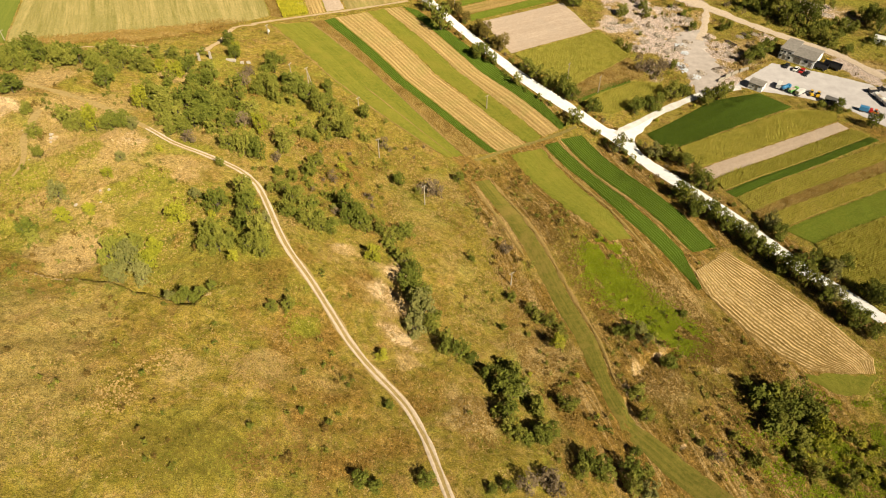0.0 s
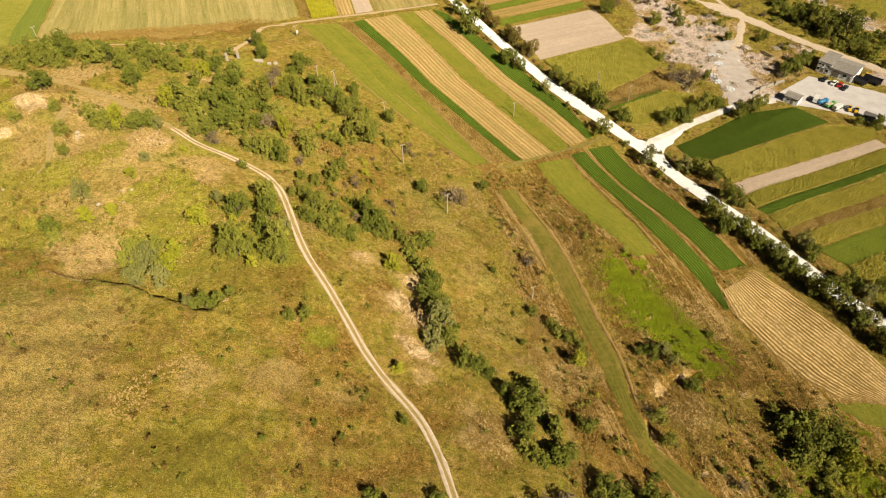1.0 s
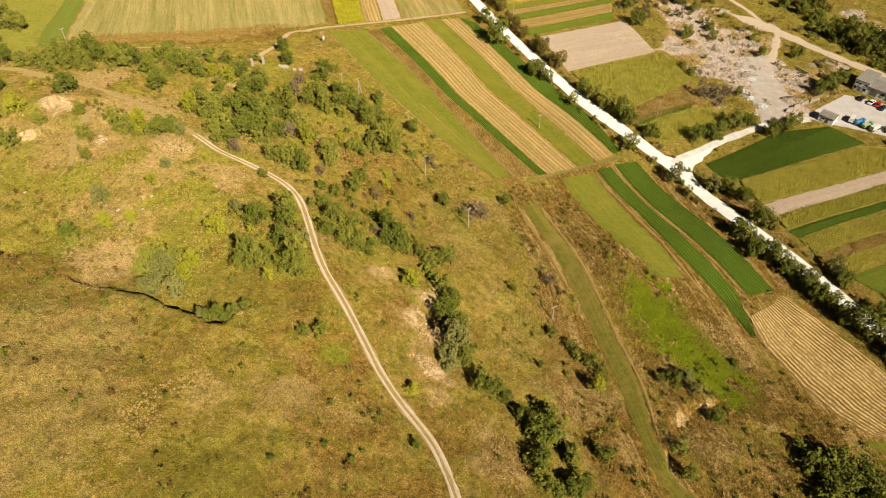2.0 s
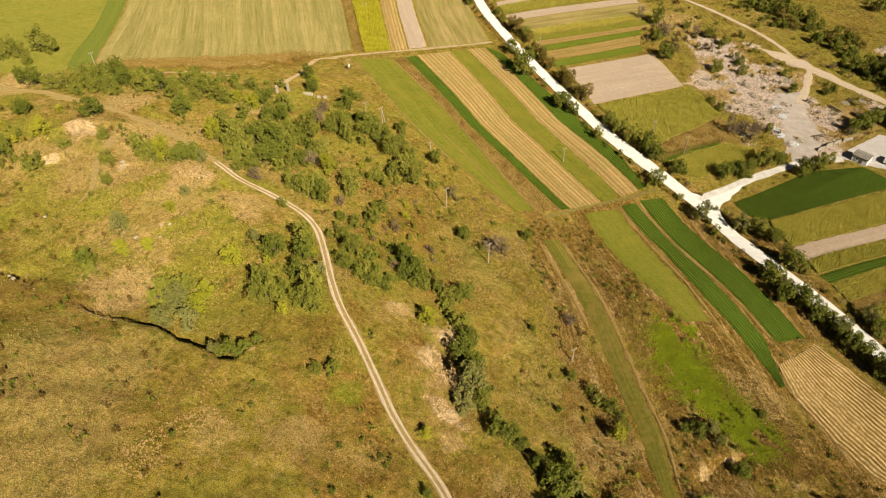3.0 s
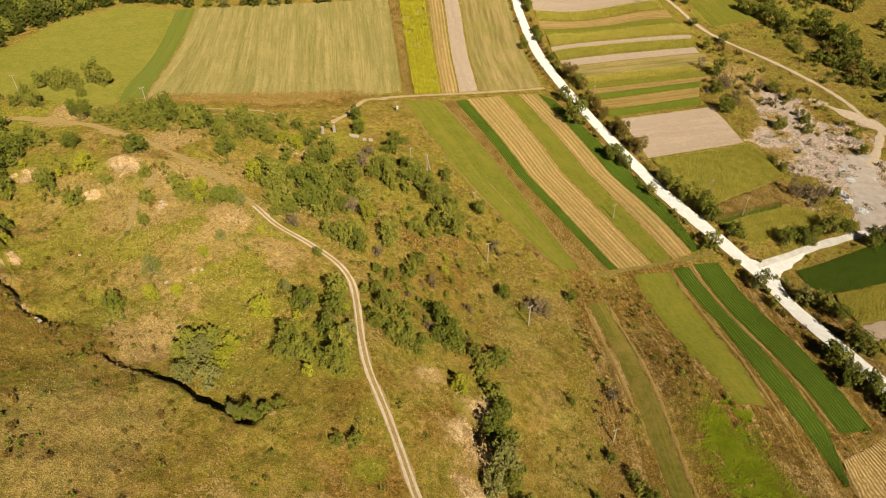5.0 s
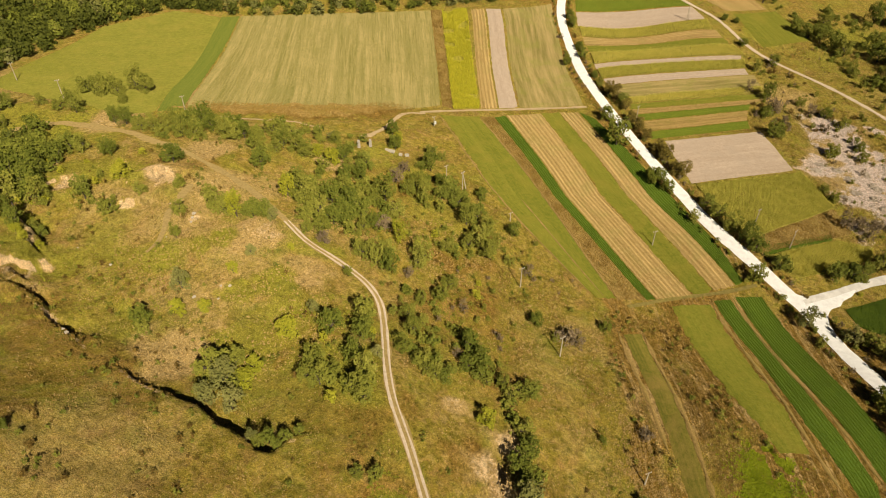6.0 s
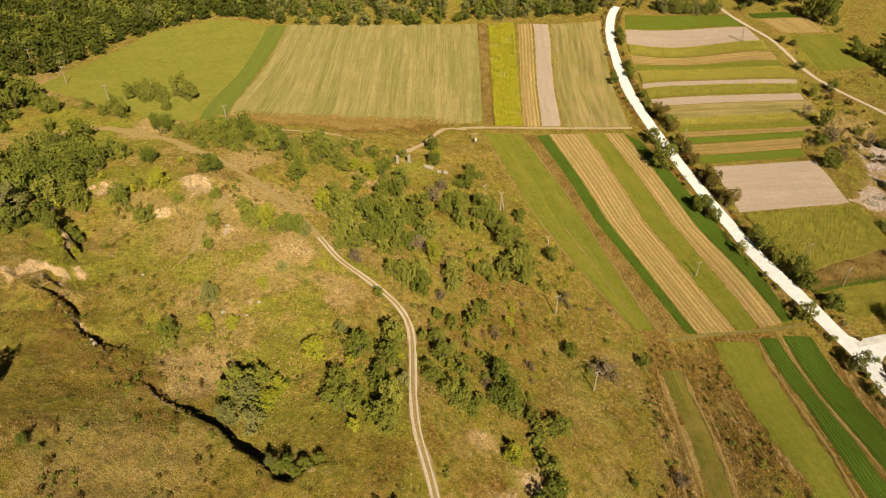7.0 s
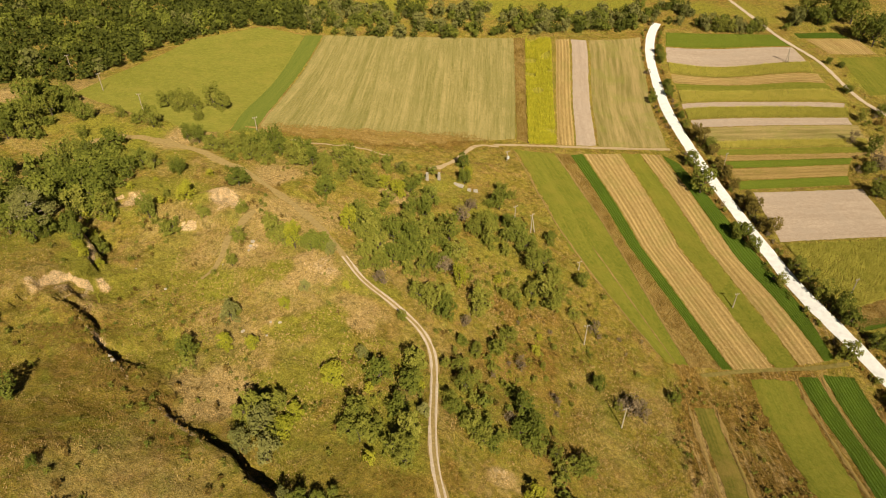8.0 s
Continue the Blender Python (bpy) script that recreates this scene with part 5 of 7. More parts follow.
plants("green", [(-182.6, 222.7, 2.6), (-193.2, 205.1, 2.5), (-184.2, 202.6, 2.7), (-175.5, 215.8, 2), (-202, 205.6, 2.1), (-204.8, 190.6, 2.1), (-154.9, 181, 2.3), (-153.8, 197.3, 2.8), (-149.4, 197.5, 2.6), (-146.2, 200.6, 2.6), (-141.3, 200.1, 2.8), (-147.7, 141.6, 2.2), (-134.3, 154.9, 3.1), (-128.9, 162.4, 2), (-169.4, 177, 3.2), (-221.8, 181.7, 3.8), (-98.7, 135.8, 1.3), (-120.4, 169.1, 1.7), (-88.2, 127.8, 1), (-13.5, 342, 1.7), (58.8, 377.7, 2.2), (32.1, 495.4, 5.6), (-13.2, 453, 3.6), (-7.2, 454.2, 3.3), (8.6, 461.3, 3.3), (104.1, 415, 4.3), (125.6, 379.3, 4), (75.8, 348, 2.1), (91.7, 331.8, 2.3), (58.5, 333.9, 1.7)])
plants("green", [(95.6, 312.9, 2.2), (105.1, 393.5, 3.1), (117.9, 377.2, 3), (98.8, 451.5, 3.4)])
plants("yellowish", [(-96.9, 210.9, 2.2), (-92, 210.1, 2.6), (-79.9, 241.3, 1.9), (-92, 179.2, 2.3), (-57.8, 179.7, 2.3), (-99.1, 162.9, 2.6), (-88, 141.3, 1.3), (-79.6, 156, 1), (-94.1, 126, 1.8), (-88.1, 128, 1.6), (-66.6, 128.2, 2.8), (-68.1, 111.6, 2.3), (-68.8, 115.3, 2.1), (-18, 123.6, 2.4), (-13.7, 91.2, 1.4), (28.7, 105.8, 1.8), (79.3, 93.2, 2.3), (87.1, 82.4, 2.6), (-137.2, 166, 2.5), (-92.4, 125, 1)])
plants("grey", [(-100.2, 228.4, 1.9), (-89.2, 164.8, 1.8), (-87.5, 149.4, 1.5), (-98.2, 133.8, 2.3), (-65.2, 137.9, 1.6), (-44.8, 128.5, 1.5), (-71.5, 108.9, 2.6), (-72.4, 103.3, 2.1), (-67.1, 103.9, 2.4), (-58.8, 97.4, 1.3), (-5.4, 107.1, 3.4), (-6.6, 102.3, 2.5), (18.1, 88.2, 1.9), (43, 65.7, 2.1), (50.9, 111.7, 1.9), (52.4, 108.3, 1.2), (64.4, 204.1, 2.8), (76.8, 200.2, 2.6), (82.9, 170.1, 2.6), (95.2, 155.3, 2.8), (97.5, 152.2, 2.7), (104.4, 160.4, 2.6), (109.1, 131.4, 2.8), (111.1, 128.5, 2.8), (115.4, 139.4, 2.3)])
plants("grey", [(26.8, 477.1, 4.6), (-19.3, 453.3, 3.6), (-1.4, 456.2, 3.3)])
plants("dark", [(-147.8, 137.2, 2.2), (-152.5, 139, 2.4), (-144.6, 139.5, 1.8)])
plants("yellowish", [(-144.5, 133.8, 1.5), (-140.5, 131.8, 1.2), (-139, 134, 1.0)])
plants("green", [(-191.1, 223.2, 3.3), (-195.5, 222, 3.2), (-187, 225, 3.4), (-179.5, 229.5, 3.6), (-175.5, 229, 3), (-188, 219.5, 2.2)])
plants("bronze", [(6.5, 301.8, 3), (15.5, 285.9, 3), (18.8, 280.2, 3), (23.2, 272.9, 3), (25.8, 271.1, 2.6), (-8.5, 333.2, 2.7), (-4.7, 327.5, 2.7), (0.2, 319.4, 2.3), (10.5, 294.5, 2.4), (3.2, 309.5, 2.2)])
plants("dry", [(-70.5, 221.2, 2.2), (-70.3, 212.3, 2.6), (-63.5, 182.9, 2.7), (-73.8, 164.1, 1.8), (-32.9, 160.6, 1.4), (-50.2, 166.2, 1.4), (-19.9, 189.8, 1.6), (-5.1, 165.6, 2.5), (-2.1, 165.3, 2.2), (16.5, 62, 2.1), (20.8, 64.1, 2.4), (22.3, 62.2, 1.9), (18.1, 140.2, 1.6), (61.1, 75.7, 1.6), (81.6, 256.1, 2.3), (86.5, 256.9, 2.6), (89.3, 253.2, 2.3), (92.9, 258.9, 2.1), (54.3, 354.1, 2), (63.3, 336.4, 3.3), (79.6, 339.1, 2.3), (67.8, 328.4, 1.7)])



PALE_BARK = plain("pale_bark", (0.3, 0.24, 0.17), (0.52, 0.43, 0.33), 2.0)


def old_pine(x, y, high, wide, seed):
    """A leaning old pine: bent pale trunk, crooked limbs and flat pads of needles with gaps between them."""
    rng = np.random.default_rng(seed)
    root = tagged(new("pine_tree"), "old grey-green pine with pale crooked limbs above the ravine", "tree")

    def bough(name, points, thick, thin):
        bm = bmesh.new()
        rings = []
        for i, p in enumerate(points):
            r = thick + (thin - thick) * i / (len(points) - 1)
            rings.append([bm.verts.new(p + Vector((r * math.cos(j * math.tau / 7), r * math.sin(j * math.tau / 7), 0))) for j in range(7)])
        for one, two in zip(rings, rings[1:]):
            for j in range(7):
                bm.faces.new((one[j], one[(j + 1) % 7], two[(j + 1) % 7], two[j]))
        bm.faces.new(rings[-1])
        me = bpy.data.meshes.new(name)
        bm.to_mesh(me)
        bm.free()
        me.materials.append(PALE_BARK)
        new(name, me).parent = root

    stem = [Vector((0.06 * high * math.sin(3 * i / 6), 0.05 * high * math.sin(2.2 * i / 6 + 1), high * 0.85 * i / 6 - 0.4)) for i in range(7)]
    bough("trunk", stem, 0.42, 0.14)
    pads = [(stem[-1] + Vector((0, 0, 0.8)), 0.34 * wide)]
    for n in range(13):
        a, k = n * 2.4 + rng.uniform(-0.3, 0.3), 0.25 + 0.7 * n / 13
        base = stem[0].lerp(stem[-1], k)
        out = wide * (1.05 - 0.6 * k) * rng.uniform(0.75, 1.05)
        tip = base + Vector((out * math.cos(a), out * math.sin(a), high * rng.uniform(0.04, 0.16)))
        bough("limb", [base, base.lerp(tip, 0.5) + Vector((0, 0, rng.uniform(-0.5, 0.3))), tip], 0.2, 0.06)
        for _ in range(1 + n % 2):
            pads.append((base.lerp(tip, rng.uniform(0.6, 1.05)) + Vector((*rng.normal(scale=0.5, size=2), 0.4)), wide * rng.uniform(0.2, 0.32)))
    p, size = [], []
    for c, r in pads:
        n = rng.normal(size=(150, 3))
        n /= np.linalg.norm(n, axis=1)[:, None]
        p.append(np.array(c) + n * np.array([r, r, 0.5 * r]) * rng.uniform(0.5, 1.1, (150, 1)))
    p = np.concatenate(p)
    n = rng.normal(scale=0.5, size=p.shape) + np.array([0, 0, 0.7])
    n /= np.linalg.norm(n, axis=1)[:, None]
    t = np.cross(n, rng.normal(size=n.shape))
    t /= np.linalg.norm(t, axis=1)[:, None]
    b, r = np.cross(n, t), rng.uniform(0.16, 0.36, (len(p), 1))
    v = np.stack([p + t * r, p + b * r * 0.6, p - t * r, p - b * r * 0.6], 1).reshape(-1, 3)
    me = bpy.data.meshes.new("crown")
    me.from_pydata(v.tolist(), [], np.arange(len(v)).reshape(-1, 4).tolist())
    me.materials.append(LEAVES["grey"])
    new("crown", me).parent = root
    root.matrix_world = pose(x, y, spot(x, y), 0, 0, rng.uniform(0, 360))


old_pine(-158.5, 134.5, 12.5, 6.6, 1)
old_pine(-167.5, 139, 11.5, 5.6, 2)


def crowns(name, kind, x, y, r, label, seed, keep=1, swell=1.0):
    """Many far or uncounted crowns as one mesh."""
    rng = np.random.default_rng(seed)
    z = ground(x, y)
    verts = []
    for i in range(len(x)):
        me = CROWNS[kind][i % 4]
        co = np.empty(len(me.vertices) * 3, np.float32)
        me.vertices.foreach_get("co", co)
        co = co.reshape(-1, 4, 3)[i % keep :: keep]
        mid = co.mean(1, keepdims=True)
        co = ((co - mid) * swell + mid).reshape(-1, 3)
        t = rng.uniform(0, 6.28)
        c, s = math.cos(t), math.sin(t)
        tall = rng.uniform(0.85, 1.3)
        verts.append(np.stack([x[i] + r[i] * (c * co[:, 0] - s * co[:, 1]), y[i] + r[i] * (s * co[:, 0] + c * co[:, 1]), z[i] - 0.05 * r[i] + r[i] * tall * co[:, 2]], 1))
    if not verts:
        return
    vs = np.concatenate(verts)
    me = bpy.data.meshes.new(name)
    me.vertices.add(len(vs))
    me.vertices.foreach_set("co", vs.astype(np.float32).ravel())
    me.loops.add(len(vs))
    me.loops.foreach_set("vertex_index", np.arange(len(vs), dtype=np.int32))
    me.polygons.add(len(vs) // 4)
    me.polygons.foreach_set("loop_start", np.arange(0, len(vs), 4, dtype=np.int32))
    me.update(calc_edges=True)
    me.materials.append(LEAVES[kind])
    tagged(new(name, me), label, kind="stuff")


SHRUBS = {k: [] for k in LEAVES}


def scrub(x, y, rx, ry, turn, count, kinds, low, high, seed):
    """Uncounted shrubs thrown over an oval stretch of the slope."""
    rng = np.random.default_rng(seed)
    c, s = math.cos(radians(turn)), math.sin(radians(turn))
    for n in range(count):
        a, r = rng.uniform(0, math.tau), math.sqrt(rng.random())
        u, v = rx * r * math.cos(a), ry * r * math.sin(a)
        px, py = x + c * u - s * v, y + s * u + c * v
        if not bool(is_taken(np.array([px]), np.array([py]))[0]):
            SHRUBS[kinds[n % len(kinds)]].append((px, py, rng.uniform(low, high)))


scrub(-80.5, 188.0, 14.9, 20.2, 31, 40, ['dark', 'green'], 1.2, 2.6, 200)
scrub(-114.3, 214.1, 35.7, 13.7, 31, 40, ['dark', 'green'], 1.2, 2.4, 201)
scrub(-43.3, 197.1, 13.9, 16.7, 24, 24, ['green', 'dark'], 0.8, 1.8, 202)
scrub(-62.3, 218.3, 10.1, 18.3, 24, 22, ['green', 'dark'], 1, 2.2, 203)
scrub(-35.4, 144.8, 11.7, 19.9, 31, 26, ['green', 'dark'], 0.9, 2, 204)
scrub(-50.3, 126.8, 8.2, 16.1, 7, 18, ['green', 'yellowish'], 0.8, 1.8, 205)
scrub(-71.8, 111.4, 6.6, 6.1, -1, 10, ['green', 'grey'], 0.8, 1.6, 206)
scrub(-6.4, 116.6, 4.0, 18.9, 26, 16, ['dark', 'green'], 1, 2, 207)
scrub(16.0, 85.2, 5.5, 13.9, 12, 16, ['dark', 'green'], 1, 2, 208)
scrub(82.0, 88.0, 9.5, 7.0, 3, 14, ['dark', 'dark', 'green'], 1.4, 2.8, 209)
scrub(95.0, 78.0, 15.0, 8.0, -10, 90, ['yellowish', 'green', 'yellowish'], 0.5, 1.1, 232)
scrub(22.9, 88.5, 12.7, 22.7, 9, 14, ['green', 'yellowish'], 0.5, 1, 210)
scrub(-25.4, 187.3, 20.4, 23.2, 24, 14, ['dry', 'green'], 0.5, 1, 211)
scrub(-180.8, 159.8, 20.4, 29.5, 17, 75, ['deep', 'dark', 'deep'], 1.6, 3.3, 212)
scrub(-154.0, 165.0, 19.9, 25.6, 25, 20, ['green', 'yellowish'], 0.6, 1.5, 213)
scrub(-146.5, 203.4, 16.7, 8.2, 43, 18, ['dark', 'green'], 1.2, 2.2, 214)
scrub(-197.1, 224.4, 14.8, 8.5, 29, 12, ['grey', 'green'], 1, 1.8, 215)
scrub(-235.6, 196.1, 13.8, 28.1, 31, 26, ['dark', 'green'], 1.5, 3, 216)
scrub(-32.2, 148.9, 12.6, 17.1, 43, 14, ['green', 'dry'], 0.5, 1.1, 217)
scrub(101.1, 288.0, 23.2, 26.1, 1, 18, ['dry', 'green'], 0.6, 1.3, 218)
scrub(172.9, 294.6, 31.4, 25.2, 1, 60, ['dark', 'green'], 1, 2.6, 219)
scrub(100.3, 225.7, 22.9, 6.8, -6, 16, ['green', 'yellowish'], 0.6, 1.2, 220)
scrub(152.6, 226.5, 13.2, 3.5, 0, 14, ['green', 'dark'], 0.7, 1.5, 221)
scrub(129.6, 280.6, 15.2, 22.9, 1, 16, ['green', 'dry'], 0.6, 1.4, 222)
scrub(120.7, 313.8, 32.9, 16.3, 1, 30, ['green', 'dark', 'dry'], 0.7, 1.8, 223)
scrub(67.9, 353.6, 19.3, 39.4, 17, 40, ['green', 'dry', 'rusty'], 0.5, 1.4, 224)
scrub(110.7, 432.1, 31.6, 41.3, 20, 60, ['dark', 'dark', 'green'], 1, 2.6, 225)
scrub(86.6, 341.9, 18.5, 21.6, 16, 26, ['dry', 'green', 'rusty'], 0.6, 1.5, 226)
scrub(121.0, 370.2, 16.8, 38.6, 17, 30, ['green', 'dark'], 0.8, 2, 227)
scrub(52.9, 351.1, 12.5, 32.7, 25, 18, ['green', 'dry'], 0.7, 1.6, 228)
scrub(48.7, 475.6, 27.2, 35.4, 29, 26, ['dark', 'green'], 1.2, 2.6, 229)
scrub(87.4, 259.2, 14.3, 13.9, -0, 14, ['dry', 'green'], 0.7, 1.5, 230)
scrub(-42.2, 178.1, 8.8, 23.6, 41, 18, ['green', 'yellowish'], 0.6, 1.4, 231)

hedge = np.random.default_rng(45)
lane, far = even(ROAD, 0.5)
for n in range(330):
    i = hedge.integers(2, len(lane) - 2)
    (tx, ty), off = lane[i + 1] - lane[i - 1], hedge.choice((-1, 1)) * hedge.uniform(3.2, 5.2)
    long = math.hypot(tx, ty)
    SHRUBS[("green", "rusty", "green", "dry", "dark")[n % 5]].append((lane[i][0] - ty / long * off, lane[i][1] + tx / long * off, hedge.uniform(0.4, 1.1)))
clumps = np.random.default_rng(91)
for kinds, count, x0, x1, y0, y1, low in ((("rusty", "green", "dark"), 1700, 5, 95, 70, 205, 0.5), (("green", "dark", "rusty"), 1600, -150, -18, 55, 200, 0.56), (("rusty", "green", "dry", "green"), 800, 50, 190, 225, 420, 0.5)):
    some = [[], [], [], []]
    for n in range(count):
        x, y = clumps.uniform(x0, x1), clumps.uniform(y0, y1)
        at = np.array([x]), np.array([y])
        if value_noise(*at, 11, 61)[0] * 0.7 + value_noise(*at, 4, 62)[0] * 0.4 > low and not is_taken(*at)[0] and (n % 4 == 0 or x < 0 or y > 215 or cover_at(*at)[3][0] > 0.2):
            some[n % len(kinds)].append((x, y, clumps.uniform(0.3, 0.85)))
    for kind, where in zip(kinds, some):
        crowns("weed_clumps", kind, *np.array(where).T, "uncounted low weed clumps in the rough grass", 400, 20, 2.8)
for n, (kind, some) in enumerate(SHRUBS.items()):
    if some:
        crowns("scrub", kind, *np.array(some).T, "scattered uncounted small shrubs on the slopes", 300 + n, 5, 2.0)

# ---- wild grass ----


def wild(count, low_x, high_x, low_y, high_y, seed, size):
    rng = np.random.default_rng(seed)
    x, y = rng.uniform(low_x, high_x, count), rng.uniform(low_y, high_y, count)
    ok = ~is_taken(x, y)
    x, y = x[ok], y[ok]
    dry, lush, bare, brown = cover_at(x, y)
    keep = rng.random(len(x)) > bare * 1.1
    x, y, dry, lush, brown = x[keep], y[keep], dry[keep], lush[keep], brown[keep]
    pick = rng.random(len(x))
    clump = value_noise(x, y, 6, 41) * 0.6 + value_noise(x, y, 2.2, 42) * 0.6
    valley = 1 - smooth(land(x, y), 8, 22)
    high = (0.06 + 0.26 * smooth(clump, 0.4, 0.95) + 0.14 * valley * smooth(clump, 0.3, 0.9)) * rng.uniform(0.5, 1.5, len(x)) * size
    low = rng.random(len(x)) < 0.25 + 1.2 * smooth(clump, 0.35, 0.75)
    x, y, dry, lush, brown, pick, clump, high = (v[low] for v in (x, y, dry, lush, brown, pick, clump, high))
    sort = np.where(pick < 0.2 + dry * 0.75, 0, np.where(pick < 0.2 + dry * 0.75 + lush * 0.8, 1, 2))
    sort = np.where((rng.random(len(x)) < 0.7 * brown), 3, sort)
    sort = np.where((sort == 2) & (value_noise(x, y, 22, 43) > 0.6) & (pick > 0.5), 3, sort)
    for k, (name, mat, label) in enumerate((("dry_grass", TAWNY_BLADE, "dry tawny wild grass"), ("green_grass", FRESH_BLADE, "fresh green wild grass and herbs"), ("olive_grass", OLIVE_BLADE, "olive summer grass"), ("brown_weeds", RUST_BLADE, "brown withered weeds"))):
        m = sort == k
        tufts(name, x[m], y[m], high[m], 0.1 * size + 0.28 * high[m], 3, mat, label + " over the hillside", None, 0.8, seed + k)


wild(180000, -170, 120, 52, 200, 51, 1.0)
wild(60000, -200, 175, 200, 330, 55, 1.2)
wild(24000, -290, 40, 330, 480, 59, 1.6)
wild(36000, 40, 190, 230, 430, 67, 1.3)
wild(9000, 115, 210, 100, 200, 63, 1.2)

# ---- the wood ----


def wood(name, one, two, count, low, high, label, seed, mix=(0.76, 0.18, 0.06), sorts=("deep", "dark", "grey")):
    """A far wood between two lines: one mesh of many crowns."""
    rng = np.random.default_rng(seed)
    u, v = rng.random(count), rng.random(count)
    a, b = along(one, 60)[0], along(two, 60)[0]
    k = u * 59
    at = np.arange(60)
    x = np.interp(k, at, a[:, 0]) * (1 - v) + np.interp(k, at, b[:, 0]) * v
    y = np.interp(k, at, a[:, 1]) * (1 - v) + np.interp(k, at, b[:, 1]) * v
    r = rng.uniform(low, high, count)
    kinds = rng.choice(3, count, p=mix)
    for kind, leafy in enumerate(sorts):
        m = kinds == kind
        crowns(name, leafy, x[m], y[m], r[m], label, seed + kind, 4, 1.85)


wood("far_wood", [(-287.7, 207.1), (-275.8, 213.2), (-264.5, 219.8), (-251.7, 227.9), (-252.3, 250.6), (-263.6, 279.8), (-265.6, 314.8), (-260.5, 336.2), (-248.8, 351), (-220.5, 353.1)], [(-464.9, 333.4), (-422, 348.9), (-403.2, 358.7), (-375.3, 369.2), (-340.7, 382.2), (-325.3, 385.4), (-301.9, 389.3), (-282.9, 386.9), (-266.1, 386.6), (-244.7, 390.9)], 560, 2.9, 5, "mixed deciduous wood above the meadow", 560)
wood("tree_belt", [(-220, 352.3), (-187.1, 356.5), (-165.3, 367.4), (-129, 392.3), (-90.2, 414.3), (-53.7, 437.3)], [(-243.6, 389.2), (-210.6, 399.2), (-187.9, 413.9), (-142.3, 427.6), (-97.2, 439.8), (-59.8, 468.4)], 210, 2.4, 4.2, "belt of mixed trees along the far field edge", 210, (0.25, 0.3, 0.45))
wood("tree_belt", [(-55.5, 446.4), (-34.1, 452.3), (-9.8, 455.4), (10.7, 461.9)], [(-62, 479.9), (-39, 484.4), (-11.4, 471), (10.1, 471.8)], 40, 2, 3.4, "belt of grey-green willows beside the road end", 40, (0.25, 0.3, 0.45))
wood("hedge_wood", [(105.6, 375.6), (125.5, 352.7), (139.6, 327.9), (152.5, 310.6)], [(120.1, 402.6), (139.1, 375.7), (152.7, 347.7), (165.7, 325.8)], 70, 1.8, 3.2, "dense hedge of dark trees beyond the quarry", 70, (0.4, 0.4, 0.2), ("dark", "green", "bronze"))
wood("hedge_wood", [(150.3, 432.1), (166.7, 404.8), (180.1, 376.8)], [(167.3, 451.1), (184.9, 427.2), (194.8, 404.3)], 34, 1.8, 3.2, "dense hedge of dark trees beyond the quarry", 34, (0.4, 0.4, 0.2), ("dark", "green", "bronze"))

rng = np.random.default_rng(77)
hx, hy = rng.normal(0, 1, 36000), rng.normal(0, 1, 36000)
for n, (cx, cy, rx, ry, turn) in enumerate(HERBS):
    x, y = hx[n::len(HERBS)] * rx * 0.5, hy[n::len(HERBS)] * ry * 0.5
    c, s = math.cos(radians(turn)), math.sin(radians(turn))
    x, y = cx + c * x - s * y, cy + s * x + c * y
    ok = (value_noise(x, y, 5, 71) + 0.5 * value_noise(x, y, 2, 72) > (0.5 if cx > 40 and cy > 100 else 0.62)) & ~is_taken(x, y)
    x, y = x[ok], y[ok]
    tufts("green_herbs", x, y, 0.2 + 0.3 * value_noise(x, y, 3, 37), 0.3, 4, HERB_BLADE, "bright green low herbs among dry grass", None, 0.9, 80 + n)

# rough tussocks: x, y, half-widths, turn, how many, what grows
TUSSOCKS = [
    (-46, 60, 11, 6, 10, 900, "olive"), (-30, 63, 9, 5, 30, 420, "rust"), (-56, 72, 12, 4, 60, 300, "tawny"), (-38, 84, 7, 9, 0, 320, "tawny"), (-31, 95, 4, 6, 0, 220, "green"),
    (-10, 106, 5, 14, 5, 520, "tawny"), (8, 77, 8, 6, 120, 420, "rust"), (24, 100, 5, 22, 15, 900, "rust"), (20, 125, 4, 26, 18, 700, "tawny"), (60, 92, 14, 9, 150, 900, "rust"),
]
TUSSOCKS += [
    (62, 122, 7, 22, 22, 900, "rust"), (36, 140, 5, 28, 20, 900, "rust"), (72, 104, 16, 5, 160, 600, "rust"), (-48, 108, 20, 6, 160, 500, "olive"), (-100, 104, 22, 5, 160, 700, "rust"),
    (-126, 112, 14, 7, 150, 500, "rust"), (-45, 185, 14, 16, 30, 700, "tawny"), (-75, 130, 16, 20, 0, 700, "tawny"), (-58, 140, 12, 8, 30, 350, "green"), (-105, 150, 22, 18, 0, 900, "tawny"),
    (-115, 130, 20, 14, 0, 500, "green"), (-120, 250, 26, 12, 30, 900, "rust"), (96, 78, 12, 9, 30, 900, "green"), (-30, 160, 10, 18, 30, 500, "green"),
]
BLADES = {"olive": OLIVE_BLADE, "rust": RUST_BLADE, "tawny": TAWNY_BLADE, "green": FRESH_BLADE}
SAYS = {"olive": "coarse olive grass tussocks", "rust": "rusty brown weed tussocks", "tawny": "dry tawny grass tussocks", "green": "fresh green weed tussocks"}
